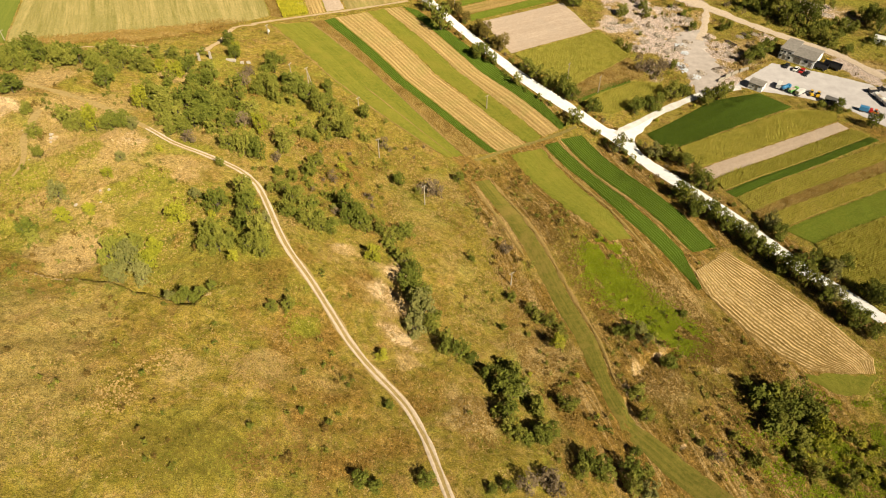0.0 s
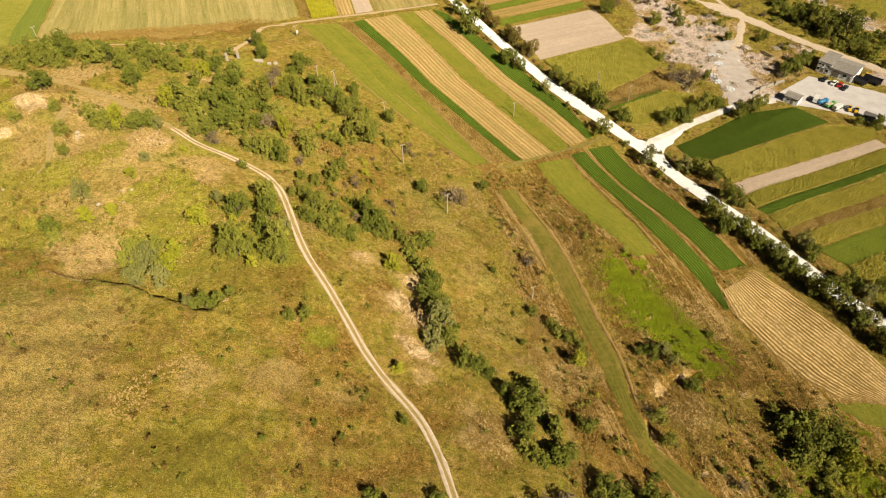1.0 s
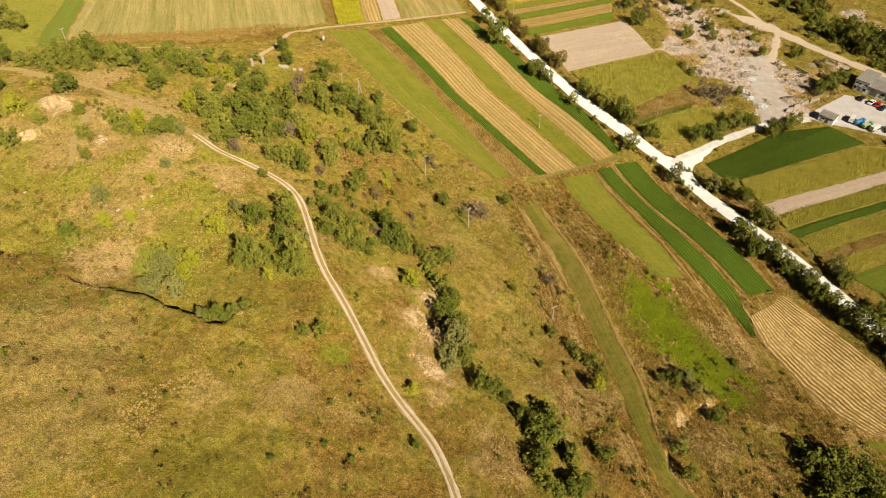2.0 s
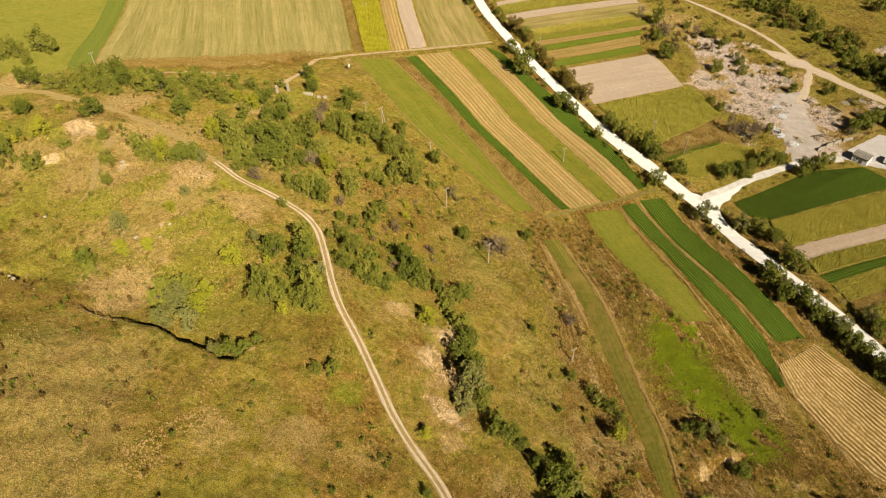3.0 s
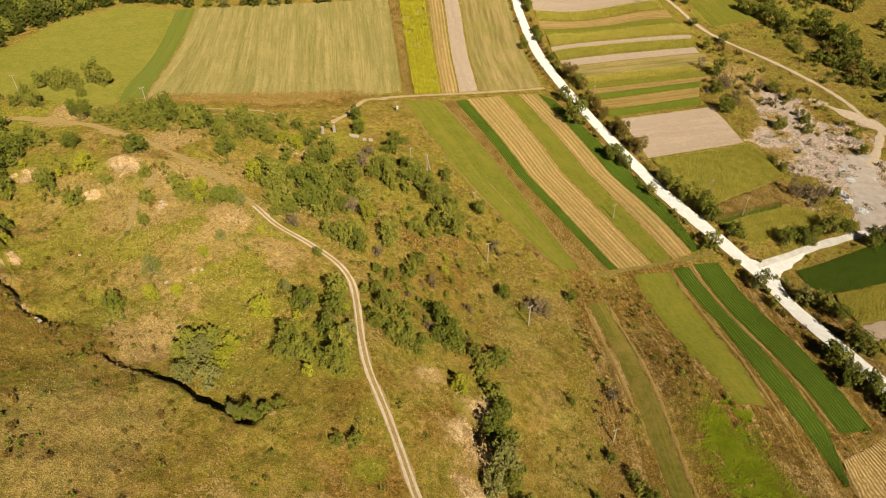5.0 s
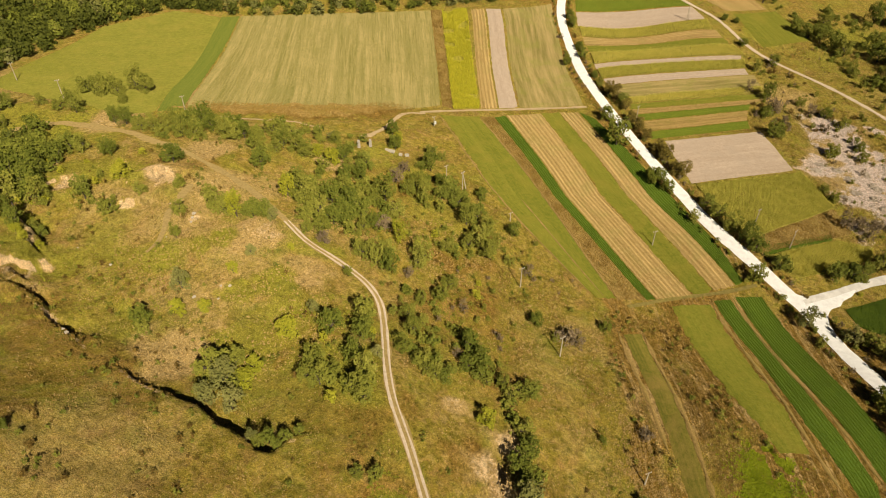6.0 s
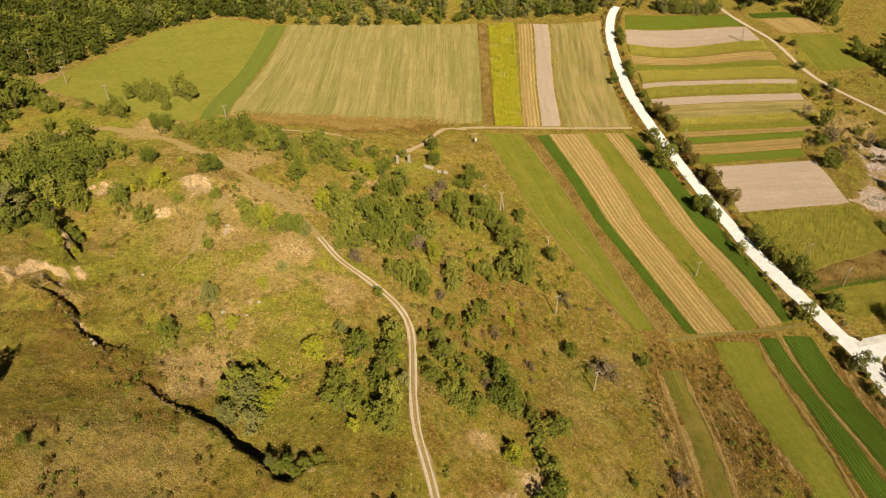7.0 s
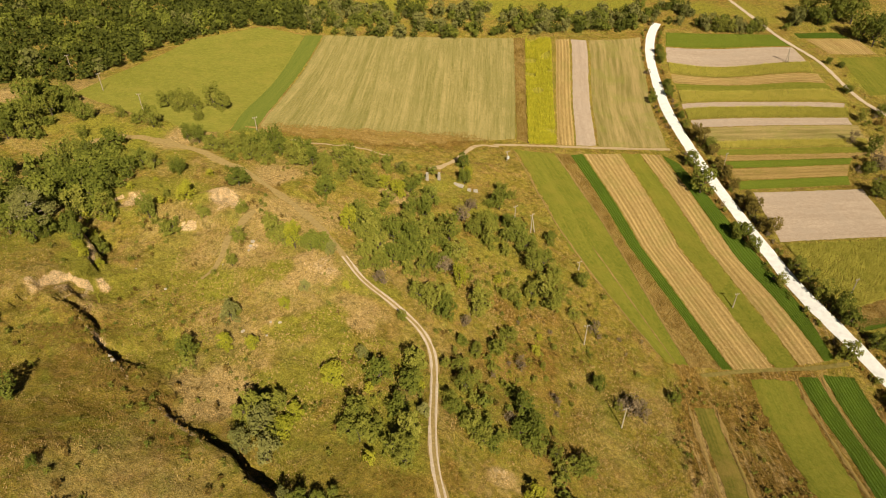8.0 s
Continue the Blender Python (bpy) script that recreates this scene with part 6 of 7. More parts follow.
for n, (cx, cy, rx, ry, turn, count, sort) in enumerate(TUSSOCKS):
    rng, count = np.random.default_rng(900 + n), int(1.6 * count)
    a, r = rng.uniform(0, math.tau, count), np.sqrt(rng.random(count))
    u, v = rx * r * np.cos(a), ry * r * np.sin(a)
    c, s = math.cos(radians(turn)), math.sin(radians(turn))
    x, y = cx + c * u - s * v, cy + s * u + c * v
    ok = ~is_taken(x, y) & (value_noise(x, y, 4, 81) + 0.4 * value_noise(x, y, 1.6, 82) > 0.48)
    x, y = x[ok], y[ok]
    tufts("grass_tussocks", x, y, rng.uniform(0.15, 0.45, len(x)), rng.uniform(0.12, 0.3, len(x)), 7, BLADES[sort], SAYS[sort] + " in the rough grass", None, 0.9, 700 + n)

# ---- built things ----


def part(name, bm, mat, parent=None, label="", smooth_=False):
    me = bpy.data.meshes.new(name)
    bm.normal_update()
    bm.to_mesh(me)
    bm.free()
    me.materials.append(mat)
    if smooth_:
        me.polygons.foreach_set("use_smooth", np.ones(len(me.polygons), bool))
    ob = new(name, me)
    ob.parent = parent
    if label:
        tagged(ob, label)
    return ob


def block(cx, cy, cz, sx, sy, sz, bevel=0.0, top=(1, 1), lean=0.0):
    """A box on its centre, its top scaled by top and shifted by lean along x, with bevelled edges."""
    bm = bmesh.new()
    bmesh.ops.create_cube(bm, size=1)
    for v in bm.verts:
        up = v.co.z > 0
        v.co = Vector((cx + v.co.x * sx * (top[0] if up else 1) + (lean if up else 0), cy + v.co.y * sy * (top[1] if up else 1), cz + v.co.z * sz))
    if bevel:
        bmesh.ops.bevel(bm, geom=bm.edges[:], offset=bevel, segments=1, affect="EDGES")
    return bm


def rod(a, b, ra, rb, sides=8):
    bm = bmesh.new()
    bmesh.ops.create_cone(bm, cap_ends=True, segments=sides, radius1=ra, radius2=rb, depth=(Vector(b) - Vector(a)).length)
    q = (Vector(b) - Vector(a)).to_track_quat("Z", "Y").to_matrix().to_4x4()
    bmesh.ops.transform(bm, matrix=Matrix.Translation((Vector(a) + Vector(b)) / 2) @ q, verts=bm.verts)
    return bm


def paint(name, col, rough=0.35, metal=0.0):
    return plain(name, tuple(c * 0.85 for c in col), col, 2.0, rough, metal, 0.003)


WHITE_PAINT, RED_PAINT, BLACK_PAINT = paint("white_paint", (0.8, 0.79, 0.76)), paint("red_paint", (0.5, 0.025, 0.02)), paint("black_paint", (0.03, 0.03, 0.035))
BLUE_PAINT, GREEN_PAINT, YELLOW_PAINT, ORANGE_PAINT = paint("blue_paint", (0.06, 0.25, 0.5)), paint("green_paint", (0.2, 0.5, 0.12)), paint("yellow_paint", (0.75, 0.45, 0.03)), paint("orange_paint", (0.75, 0.16, 0.03))
GREY_PAINT, GLASS_DARK, TYRE, STEEL = paint("grey_paint", (0.35, 0.35, 0.36)), paint("dark_glass", (0.02, 0.025, 0.03), 0.08), plain("tyre_rubber", (0.015, 0.015, 0.015), (0.03, 0.03, 0.03), 6, 0.9), plain("dull_steel", (0.2, 0.19, 0.18), (0.34, 0.32, 0.3), 4, 0.5, 0.6)
PLASTER = plain("white_plaster", (0.74, 0.74, 0.74), (0.86, 0.86, 0.86), 0.8)
ROOFING = plain("grey_roofing", (0.2, 0.18, 0.16), (0.34, 0.31, 0.28), 1.2)
POLE_GREY = plain("pole_concrete", (0.34, 0.29, 0.21), (0.48, 0.41, 0.31), 3.0)
STONE = plain("pale_stone", (0.34, 0.28, 0.21), (0.6, 0.53, 0.43), 2.0)
RUBBLE = plain("rubble", (0.34, 0.27, 0.2), (0.62, 0.54, 0.45), 0.9, bump=0.2)


def utility_pole(x, y, high=8.2, turn=0.0, twin=False, boxed=False):
    root = tagged(new("utility_pole"), "pale concrete power pole with a short crossarm in the grass", "pole", "line of power poles")
    part("shaft", rod((0, 0, -0.4), (0, 0, high), 0.2, 0.11), POLE_GREY, root)
    part("crossarm", block(0, 0, high - 0.35, 1.7, 0.16, 0.16, 0.02), POLE_GREY, root)
    for sx in (-0.7, 0.7):
        part("insulator", rod((sx, 0, high - 0.28), (sx, 0, high + 0.02), 0.07, 0.04, 6), WHITE_PAINT, root)
    if twin:
        part("brace", rod((1.6, 0, -0.4), (0.1, 0, high - 0.8), 0.2, 0.13), POLE_GREY, root)
    if boxed:
        part("transformer_box", block(0.35, 0, high * 0.35, 0.9, 0.8, 1.2, 0.04), WHITE_PAINT, root, "white transformer box")
    root.matrix_world = pose(x, y, spot(x, y), 0, 0, turn)
    return root


# the lower posts among them
POLE_HIGH = {13: 3.6, 15: 5.0, 6: 6.2, 16: 4.5}
for n, (px, py) in enumerate(POLES):
    utility_pole(px, py, POLE_HIGH.get(n, 7.6), 35 + 10 * (n % 3), twin=n in (5, 12), boxed=n == 16)


def wheel(parent, x, y, r, wide):
    t = part("wheel", rod((x, y - wide / 2, r), (x, y + wide / 2, r), r, r, 12), TYRE, parent)
    part("rim", rod((x, y - wide / 2 - 0.01, r), (x, y + wide / 2 + 0.01, r), r * 0.55, r * 0.55, 8), STEEL, t)


def put(root, x, y, turn, size=1.0):
    root.matrix_world = pose(x, y, spot(x, y) + 0.16, 0, 0, turn) @ Matrix.Scale(size, 4)
    return root


def car(x, y, turn, mat, colour):
    root = tagged(new("car"), f"small {colour} car parked on the gravel yard", "car", "cars before the depot")
    body = part("body", block(0, 0, 0.62, 4.2, 1.7, 0.62, 0.12, (0.97, 0.94)), mat, root)
    part("cabin", block(-0.15, 0, 1.18, 2.3, 1.5, 0.55, 0.1, (0.72, 0.86)), GLASS_DARK, root, "dark car windows")
    part("roof", block(-0.15, 0, 1.46, 1.5, 1.24, 0.05, 0.02), mat, root)
    for sx in (-1.3, 1.3):
        for sy in (-0.78, 0.78):
            wheel(root, sx, sy, 0.31, 0.2)
    for sy in (-0.6, 0.6):
        part("headlight", block(2.07, sy, 0.72, 0.06, 0.3, 0.14, 0.02), WHITE_PAINT, body)
    return put(root, x, y, turn)


def lorry(x, y, turn, cab, load, kind, colour):
    """A lorry: cab, chassis, wheels and a tank, tipper or box."""
    root = tagged(new("lorry"), f"{colour} lorry parked at the edge of the gravel yard", "truck", "lorries on the yard")
    part("chassis", block(0, 0, 0.75, 6.4, 0.9, 0.25, 0.03), BLACK_PAINT, root)
    c = part("cab", block(2.5, 0, 1.75, 1.7, 2.2, 1.9, 0.12, (0.85, 0.95), -0.1), cab, root)
    part("windscreen", block(3.26, 0, 2.1, 0.1, 1.9, 0.75, 0.02, (1, 0.95), -0.1), GLASS_DARK, c)
    if kind == "tank":
        part("tank", rod((-3.1, 0, 1.85), (1.3, 0, 1.85), 1.05, 1.05, 16), load, root, "", True)
    elif kind == "tipper":
        part("tipper_body", block(-0.9, 0, 1.7, 4.4, 2.3, 1.3, 0.05, (1.05, 1.08)), load, root)
        part("load_hollow", block(-0.9, 0, 2.37, 4.1, 2.1, 0.03), RUBBLE, root, "gravel load in the tipper")
    else:
        part("box", block(-0.9, 0, 2.0, 4.4, 2.3, 2.2, 0.05), load, root)
    for sx in (2.4, -1.2, -2.4):
        for sy in (-0.95, 0.95):
            wheel(root, sx, sy, 0.5, 0.32)
    return put(root, x, y, turn, 0.72)


def digger(x, y, turn, mat, colour):
    root = tagged(new("wheel_loader"), f"{colour} wheel loader standing on the gravel yard", "loader")
    part("body", block(-0.9, 0, 1.25, 2.8, 1.9, 1.0, 0.12, (0.85, 0.9)), mat, root)
    part("cabin", block(0.2, 0, 2.35, 1.3, 1.4, 1.3, 0.08, (0.85, 0.9)), GLASS_DARK, root, "dark glazed cab")
    part("cab_roof", block(0.2, 0, 3.05, 1.3, 1.4, 0.1, 0.03), mat, root)
    for sy in (-0.6, 0.6):
        part("lift_arm", rod((0.6, sy, 1.6), (2.6, sy, 0.6), 0.14, 0.12, 6), mat, root)
    part("bucket", block(3.0, 0, 0.55, 0.9, 2.3, 0.8, 0.05, (1.4, 1), 0.2), STEEL, root)
    for sx in (-1.5, 1.2):
        for sy in (-0.95, 0.95):
            wheel(root, sx, sy, 0.65, 0.45)
    return put(root, x, y, turn, 0.7)


def skip_trailer(x, y, turn):
    root = tagged(new("trailer"), "long dark open-topped tipping trailer beside the depot", "trailer", "dark trailers")
    part("bed", block(0, 0, 1.1, 7.0, 2.4, 0.2, 0.03), BLACK_PAINT, root)
    for sy in (-1.18, 1.18):
        part("side_wall", block(0, sy, 1.9, 7.0, 0.08, 1.5, 0.02), BLACK_PAINT, root)
    for sx in (-3.46, 3.46):
        part("end_wall", block(sx, 0, 1.9, 0.08, 2.4, 1.5, 0.02), BLACK_PAINT, root)
    for sx in (-2.6, -1.4, 2.4):
        for sy in (-1.0, 1.0):
            wheel(root, sx, sy, 0.5, 0.3)
    return put(root, x, y, turn)


def gable(lx, ly, low, rise, over=0.35):
    """A roof of two slopes, its ridge along x, with thickness."""
    bm = bmesh.new()
    for sy in (-1, 1):
        pts = [(-lx / 2 - over, sy * (ly / 2 + over), low - 0.1), (lx / 2 + over, sy * (ly / 2 + over), low - 0.1), (lx / 2 + over, 0, low + rise), (-lx / 2 - over, 0, low + rise)]
        vs = [bm.verts.new(p) for p in pts] + [bm.verts.new((p[0], p[1], p[2] + 0.18)) for p in pts]
        for f in ((0, 1, 2, 3), (4, 5, 6, 7), (0, 1, 5, 4), (1, 2, 6, 5), (2, 3, 7, 6), (3, 0, 4, 7)):
            bm.faces.new([vs[i] for i in f])
    bmesh.ops.recalc_face_normals(bm, faces=bm.faces[:])
    return bm


def hall(lx, ly, low, rise):
    """Walls with gable ends, the ridge along x."""
    bm = bmesh.new()
    ring = [(-ly / 2, 0), (ly / 2, 0), (ly / 2, low), (0, low + rise), (-ly / 2, low)]
    a, b = ([bm.verts.new((sx * lx / 2, y, z - 0.3 * (z == 0))) for y, z in ring] for sx in (-1, 1))
    bm.faces.new(a[::-1])
    bm.faces.new(b)
    for i in range(5):
        bm.faces.new((a[i], a[(i + 1) % 5], b[(i + 1) % 5], b[i]))
    bmesh.ops.recalc_face_normals(bm, faces=bm.faces[:])
    return bm


def pane(parent, x, y, z, sx, sz, name="window"):
    """A window or door in a wall that faces -y."""
    f = part(name, block(x, y - 0.02, z, sx, 0.14, sz, 0.01), GLASS_DARK if name == "window" else STEEL, parent)
    part("frame", block(x, y - 0.05, z + sz / 2 + 0.05, sx + 0.2, 0.16, 0.1), WHITE_PAINT, f)
    part("sill", block(x, y - 0.08, z - sz / 2 - 0.05, sx + 0.2, 0.24, 0.1), WHITE_PAINT, f)


def depot():
    root = tagged(new("depot_building"), "white plastered depot with a flat-roofed office and a grey-roofed hall", "building")
    office = part("office_wall", block(-4.0, 0, 2.2, 5.6, 11.0, 4.8, 0.03), PLASTER, root)
    part("office_roof", block(-4.0, 0, 4.7, 6.0, 11.4, 0.25, 0.03), ROOFING, root)
    wall = part("hall_wall", hall(9.0, 11.0, 3.6, 1.1), PLASTER, root)
    wall.location.x = 3.4
    roof = part("hall_roof", gable(9.0, 11.0, 3.6, 1.1), ROOFING, root)
    roof.location.x = 3.4
    for wx in (-6.0, -4.6, -2.4):
        pane(office, wx, -5.5, 3.5, 0.9, 0.9)
    for wx in (-6.0, -2.4):
        pane(office, wx, -5.5, 1.5, 1.0, 1.2)
    pane(office, -4.3, -5.5, 1.15, 1.1, 2.2, "door")
    pane(root, 1.2, -5.5, 1.4, 2.6, 2.4, "door")
    pane(root, 4.6, -5.5, 2.2, 1.4, 1.2)
    pane(root, 6.6, -5.5, 1.2, 1.2, 2.2, "door")
    return root


def hut(x, y, turn, lx, ly, low, mat, roof, label):
    root = tagged(new("hut"), label, "hut")
    w = part("wall", hall(lx, ly, low, 0.5), mat, root)
    part("roof", gable(lx, ly, low, 0.5, 0.25), roof, root)
    pane(w, 0.6, -ly / 2, 1.05, 0.9, 2.0, "door")
    pane(w, -1.0, -ly / 2, 1.5, 0.8, 0.8)
    return put(root, x, y, turn)


def boulder(x, y, r, seed, mat, name="stone", label="pale weathered stone lying in the grass", flat=0.7):
    rng = np.random.default_rng(seed)
    bm = bmesh.new()
    bmesh.ops.create_icosphere(bm, subdivisions=2, radius=r)
    off = rng.uniform(0, 50, 3)
    for v in bm.verts:
        k = 1 + 0.7 * noise.noise(v.co / r * 1.3 + Vector(off)) + 0.3 * noise.noise(v.co / r * 3 + Vector(off))
        v.co = Vector((v.co.x * k, v.co.y * k * rng.uniform(0.98, 1.02), v.co.z * k * flat))
    ob = tagged(part(name, bm, mat), label, "stone")
    ob.matrix_world = pose(x, y, spot(x, y) + 0.15 * r, 0, 0, rng.uniform(0, 360))
    return ob


def rubble_heap(x, y, r, seed):
    """A low heap of broken stone and earth: a mound with blocks strewn over it, one mesh."""
    rng = np.random.default_rng(seed)
    bm = bmesh.new()
    for _ in range(70):
        a, d = rng.uniform(0, math.tau), r * math.sqrt(rng.random()) * 1.3
        px, py = d * math.cos(a), d * math.sin(a) * 0.7
        h = max(0, 0.35 * r * (1 - d / (1.3 * r)) + 0.1 * rng.normal())
        s = rng.uniform(0.18, 0.6) * (0.6 + 0.12 * r)
        m = Matrix.Translation((px, py, h)) @ Euler(rng.uniform(0, 3, 3)).to_matrix().to_4x4() @ Matrix.Diagonal((s * rng.uniform(0.6, 1.6), s, s * rng.uniform(0.5, 1), 1))
        bmesh.ops.create_cube(bm, size=1, matrix=m)
    top = bmesh.ops.create_cone(bm, cap_ends=True, segments=18, radius1=r * 1.15, radius2=r * 0.2, depth=0.4 * r)["verts"]
    for v in top:
        v.co = Vector((v.co.x * rng.uniform(0.85, 1.2), v.co.y * 0.7 * rng.uniform(0.85, 1.2), v.co.z + 0.1 * r))
    ob = tagged(part("mound", bm, RUBBLE), "low mound of pale rubble and earth in the old quarry", "mound", "mounds in the quarry")
    ob.matrix_world = pose(x, y, spot(x, y) - 0.1, 0, 0, rng.uniform(0, 360))


BLUISH = plain("bluish_plaster_waste", (0.48, 0.5, 0.54), (0.78, 0.8, 0.84), 1.2, bump=0.15)
TIMBER = plain("weathered_timber", (0.07, 0.05, 0.035), (0.16, 0.12, 0.085), 3.0)


def waste_heap(x, y, r, seed):
    """A flat spill of broken plasterboard: tilted slabs over one another, one mesh."""
    rng = np.random.default_rng(seed)
    bm = bmesh.new()
    for _ in range(46):
        a, d = rng.uniform(0, math.tau), r * math.sqrt(rng.random())
        h = 0.25 * (1 - d / r) + 0.05
        m = Matrix.Translation((d * math.cos(a) * 0.8, d * math.sin(a), h)) @ Euler((*rng.uniform(-0.35, 0.35, 2), rng.uniform(0, 3))).to_matrix().to_4x4() @ Matrix.Diagonal((rng.uniform(0.3, 1.1), rng.uniform(0.3, 0.8), 0.08, 1))
        bmesh.ops.create_cube(bm, size=1, matrix=m)
    ob = tagged(part("waste_heap", bm, BLUISH), "pale bluish building waste tipped on the quarry floor", "rubble", "waste heaps in the quarry")
    ob.matrix_world = pose(x, y, spot(x, y) + 0.12, 0, 0, rng.uniform(0, 360))


def log_pile(x, y, turn, count, seed):
    rng = np.random.default_rng(seed)
    root = tagged(new("log_pile"), "dark weathered beams lying on the quarry ground", "timber", "beams in the quarry")
    for n in range(count):
        long = rng.uniform(4, 6.5)
        part("beam", rod((-long / 2, 0.5 * n, 0.25), (long / 2, 0.5 * n + rng.uniform(-0.6, 0.6), 0.3), 0.24, 0.2, 7), TIMBER, root)
    root.matrix_world = pose(x, y, spot(x, y), 0, 0, turn)


def ruined_wall(points):
    """A low broken wall: leaning stretches of uneven height."""
    root = tagged(new("ruined_wall"), "low broken concrete wall at the quarry edge", "wall")
    rng = np.random.default_rng(8)
    for (ax, ay), (bx, by) in zip(points, points[1:]):
        high, long = rng.uniform(1.0, 1.9), math.hypot(bx - ax, by - ay)
        piece = part("wall_piece", block(0, 0, high / 2 - 0.2, long * 0.94, 0.45, high + 0.4, 0.05, (rng.uniform(0.75, 0.95), 0.8)), CONCRETE, root)
        piece.matrix_world = pose((ax + bx) / 2, (ay + by) / 2, spot((ax + bx) / 2, (ay + by) / 2), rng.uniform(-5, 5), 0, math.degrees(math.atan2(by - ay, bx - ax)))


for n, (hx_, hy_, hr) in enumerate(((104.6, 277.1, 2.6), (104.9, 270.5, 1.8), (100.2, 261.3, 2.4), (101.3, 257, 2.0), (105, 251.4, 2.2))):
    waste_heap(hx_, hy_, hr, 50 + n)
log_pile(135.8, 286.2, -62, 5, 1)
log_pile(127, 279.2, -55, 4, 2)
log_pile(115.6, 257.4, 20, 3, 3)
ruined_wall([(112.6, 247.5), (116, 249.8), (119.4, 252.2), (123.4, 254.8), (128.4, 257)])
put(depot(), 152.6, 266.7, -41)
car(144.8, 259.1, 47, BLACK_PAINT, "dark")
car(147.8, 256.4, 44, WHITE_PAINT, "white")
car(149.7, 255, 51, RED_PAINT, "red")
car(150.7, 252.7, 47, BLACK_PAINT, "black")
skip_trailer(157.7, 257.8, -38)
skip_trailer(163.4, 257.9, -38)
digger(162.7, 262.1, 0, YELLOW_PAINT, "yellow")
digger(146.6, 237, 79, YELLOW_PAINT, "yellow")
digger(148.8, 235.8, 59, YELLOW_PAINT, "yellow")
digger(165.7, 223.4, -20, ORANGE_PAINT, "orange")
lorry(135.8, 243, 59, WHITE_PAINT, WHITE_PAINT, "box", "white")
lorry(137.9, 241.3, 29, BLUE_PAINT, BLUE_PAINT, "tank", "blue tank")
lorry(140.1, 239.2, 29, GREEN_PAINT, GREEN_PAINT, "tipper", "light green tipper")
lorry(142.2, 237.5, 34, WHITE_PAINT, WHITE_PAINT, "box", "white")
lorry(172, 234.3, 99, WHITE_PAINT, GREY_PAINT, "tipper", "white tipper")
lorry(172.8, 230.2, 99, WHITE_PAINT, GREY_PAINT, "tipper", "white tipper")
lorry(178.7, 241.1, 19, GREY_PAINT, BLACK_PAINT, "tipper", "dark tipper")
lorry(172.5, 239.3, 9, BLACK_PAINT, BLACK_PAINT, "tipper", "black tipper")
lorry(162.9, 225, -30, RED_PAINT, BLUE_PAINT, "box", "red and blue")
hut(126.8, 242.7, -40, 5.5, 4.5, 2.6, PLASTER, ROOFING, "small white gatehouse with a grey roof by the yard")
hut(194.2, 280.9, -30, 5, 3.5, 2.4, WHITE_PAINT, WHITE_PAINT, "small white hut among the scrub")
hut(151.7, 230.9, -40, 4, 2.5, 2.2, GREY_PAINT, STEEL, "grey steel cabin at the yard edge")
rubble_heap(104.3, 274.8, 3.2, 0)
rubble_heap(102.2, 281.8, 2.2, 1)
rubble_heap(96.8, 285.8, 2.6, 2)
rubble_heap(88.6, 289.3, 2.2, 3)
rubble_heap(84.5, 294.5, 1.8, 4)
rubble_heap(97.9, 271.9, 2.4, 5)
rubble_heap(107.6, 254.6, 2.4, 6)
rubble_heap(103.4, 251.8, 2, 7)
rubble_heap(115, 255.6, 2.2, 8)
rubble_heap(94.9, 294.8, 2, 9)
rubble_heap(78.4, 297.1, 1.8, 10)
rubble_heap(133.6, 285.3, 1.8, 11)
rubble_heap(172.3, 313.6, 2.6, 12)
rubble_heap(179.4, 318, 2.2, 13)
rubble_heap(181.3, 307.8, 2, 14)
rubble_heap(187.9, 299.2, 1.8, 15)
rubble_heap(108.2, 280.3, 2.4, 16)
rubble_heap(89.3, 280.1, 2, 17)
rubble_heap(95, 277.7, 1.8, 18)
rubble_heap(124.1, 270.5, 1.8, 19)
for n, (hx_, hy_, hr) in enumerate(((104.2, 301, 2.2), (114.5, 301.3, 2.4), (118.7, 284.2, 1.6), (85, 275.7, 2.0), (141, 288, 1.8), (106.9, 291.8, 1.5), (76.7, 292.5, 1.8), (166.7, 340.4, 2.4), (170.5, 333.9, 2.2))):
    rubble_heap(hx_, hy_, hr, 30 + n)
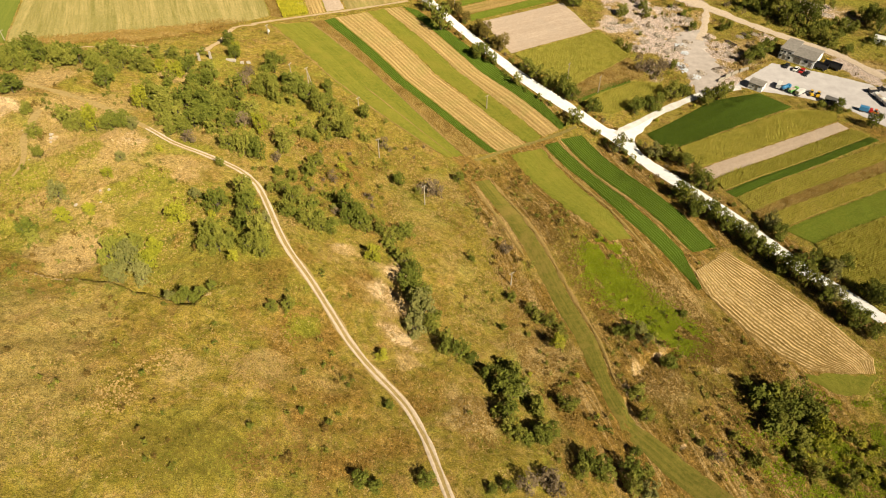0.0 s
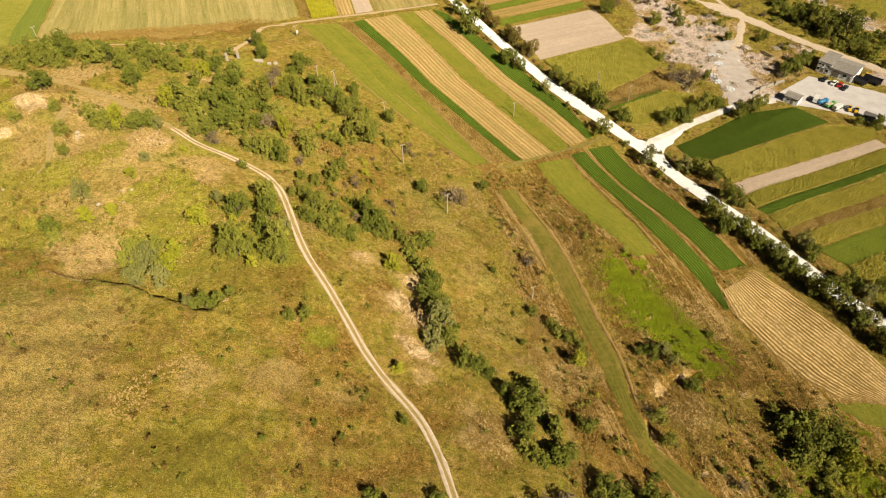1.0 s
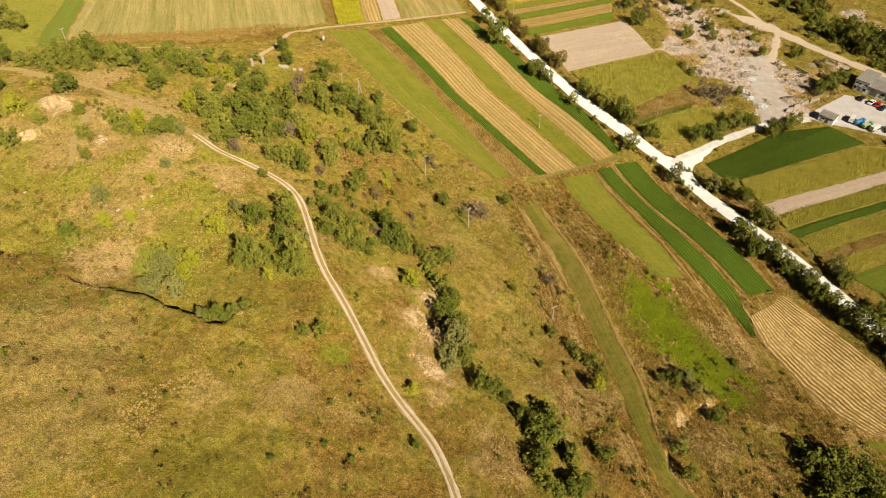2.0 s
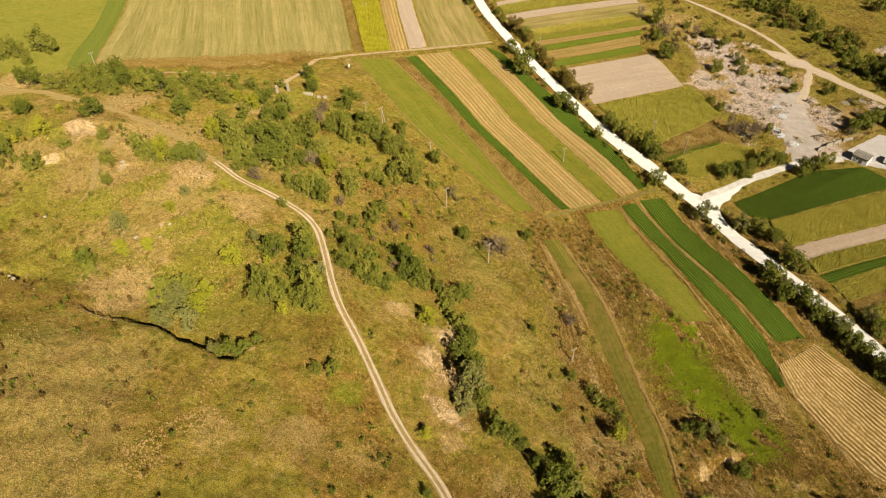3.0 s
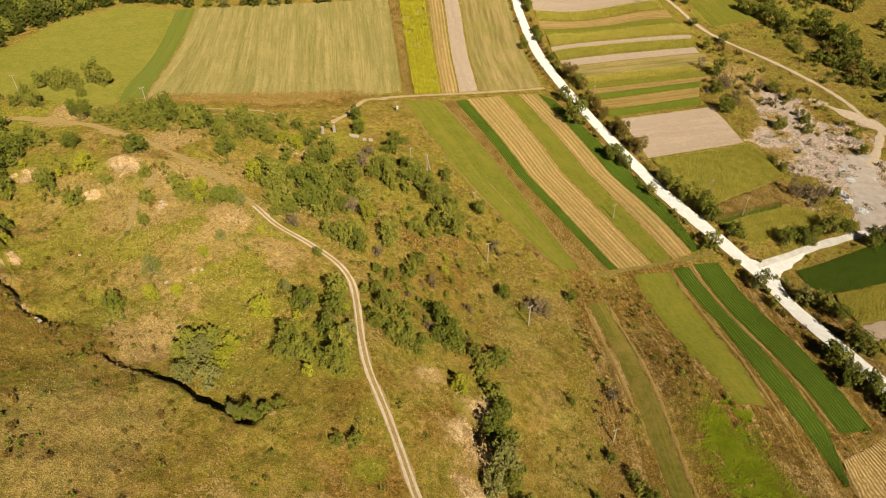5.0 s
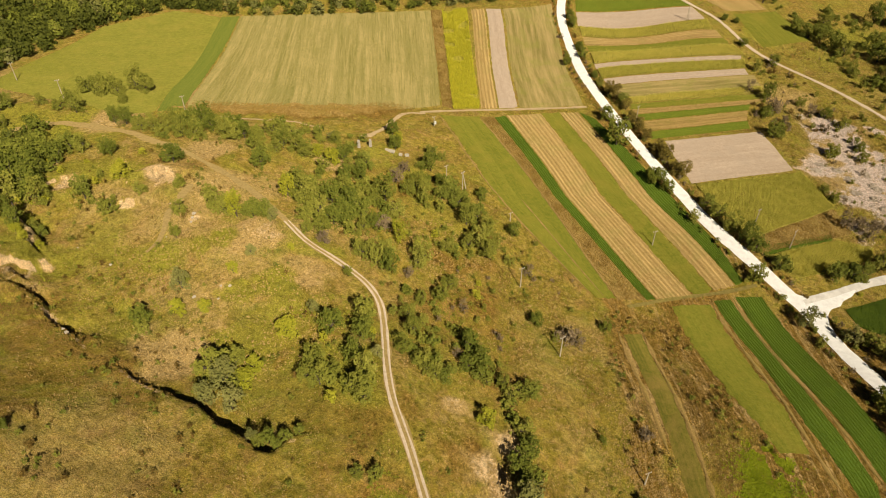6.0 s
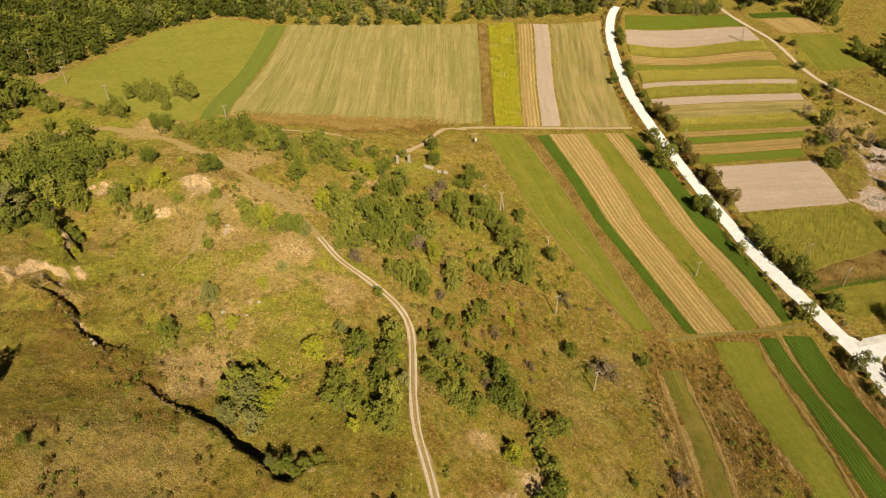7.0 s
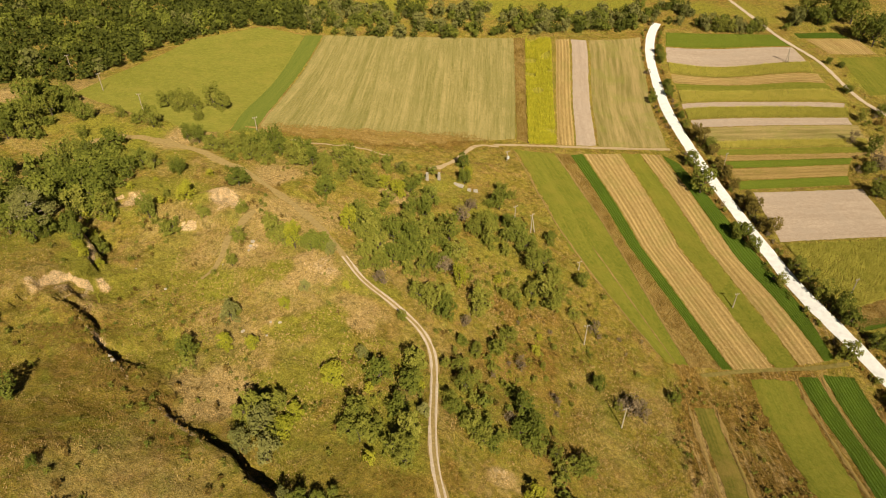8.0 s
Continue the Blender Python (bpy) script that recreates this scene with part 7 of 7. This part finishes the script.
boulder(-120.4, 136, 0.4, 0, STONE)
boulder(-93.2, 131.3, 0.45, 1, STONE)
boulder(-87.4, 132.6, 0.3, 2, STONE)
boulder(-86.7, 137.1, 0.4, 3, STONE)
boulder(-109.2, 157.2, 0.5, 4, STONE)
boulder(-110, 159, 0.6, 5, STONE)
boulder(-108.6, 155.4, 0.4, 6, STONE)
boulder(-88.2, 135.7, 0.3, 7, STONE)
boulder(-119.6, 161.9, 0.2, 8, STONE)
boulder(-112.1, 148.6, 0.2, 9, STONE)
boulder(-131.7, 138.2, 0.2, 10, STONE)
boulder(-109.7, 109, 0.5, 11, STONE)
boulder(-111, 109.6, 0.35, 12, STONE)
pier = tagged(part("pier", block(0, 0, 1.1, 1.1, 1.5, 3.2, 0.06, (0.75, 0.8)), CONCRETE), "pale concrete pier of a ruined bridge", "pier", "ruined bridge piers")
pier.matrix_world = pose(-90.2, 229.2, spot(-90.2, 229.2), 0, 0, 20)
pier = tagged(part("pier", block(0, 0, 1.1, 1.1, 1.5, 3.2, 0.06, (0.75, 0.8)), CONCRETE), "pale concrete pier of a ruined bridge", "pier", "ruined bridge piers")
pier.matrix_world = pose(-86.9, 232, spot(-86.9, 232), 0, 0, 20)
slab = tagged(part("slab", block(0, 0, 0.2, 4, 1.6, 0.6, 0.08, (0.9, 0.9)), CONCRETE), "broken pale concrete slab lying in the grass", "slab")
slab.matrix_world = pose(-80.6, 234.7, spot(-80.6, 234.7) + 0.1, 6, 4, 0)
slab = tagged(part("slab", block(0, 0, 0.2, 1.4, 1.6, 0.6, 0.08, (0.9, 0.9)), CONCRETE), "broken pale concrete slab lying in the grass", "slab")
slab.matrix_world = pose(-76.7, 235.3, spot(-76.7, 235.3) + 0.1, 6, 4, 15)
slab = tagged(part("slab", block(0, 0, 0.2, 1.6, 1.6, 0.6, 0.08, (0.9, 0.9)), CONCRETE), "broken pale concrete slab lying in the grass", "slab")
slab.matrix_world = pose(-74.6, 236.4, spot(-74.6, 236.4) + 0.1, 6, 4, 30)
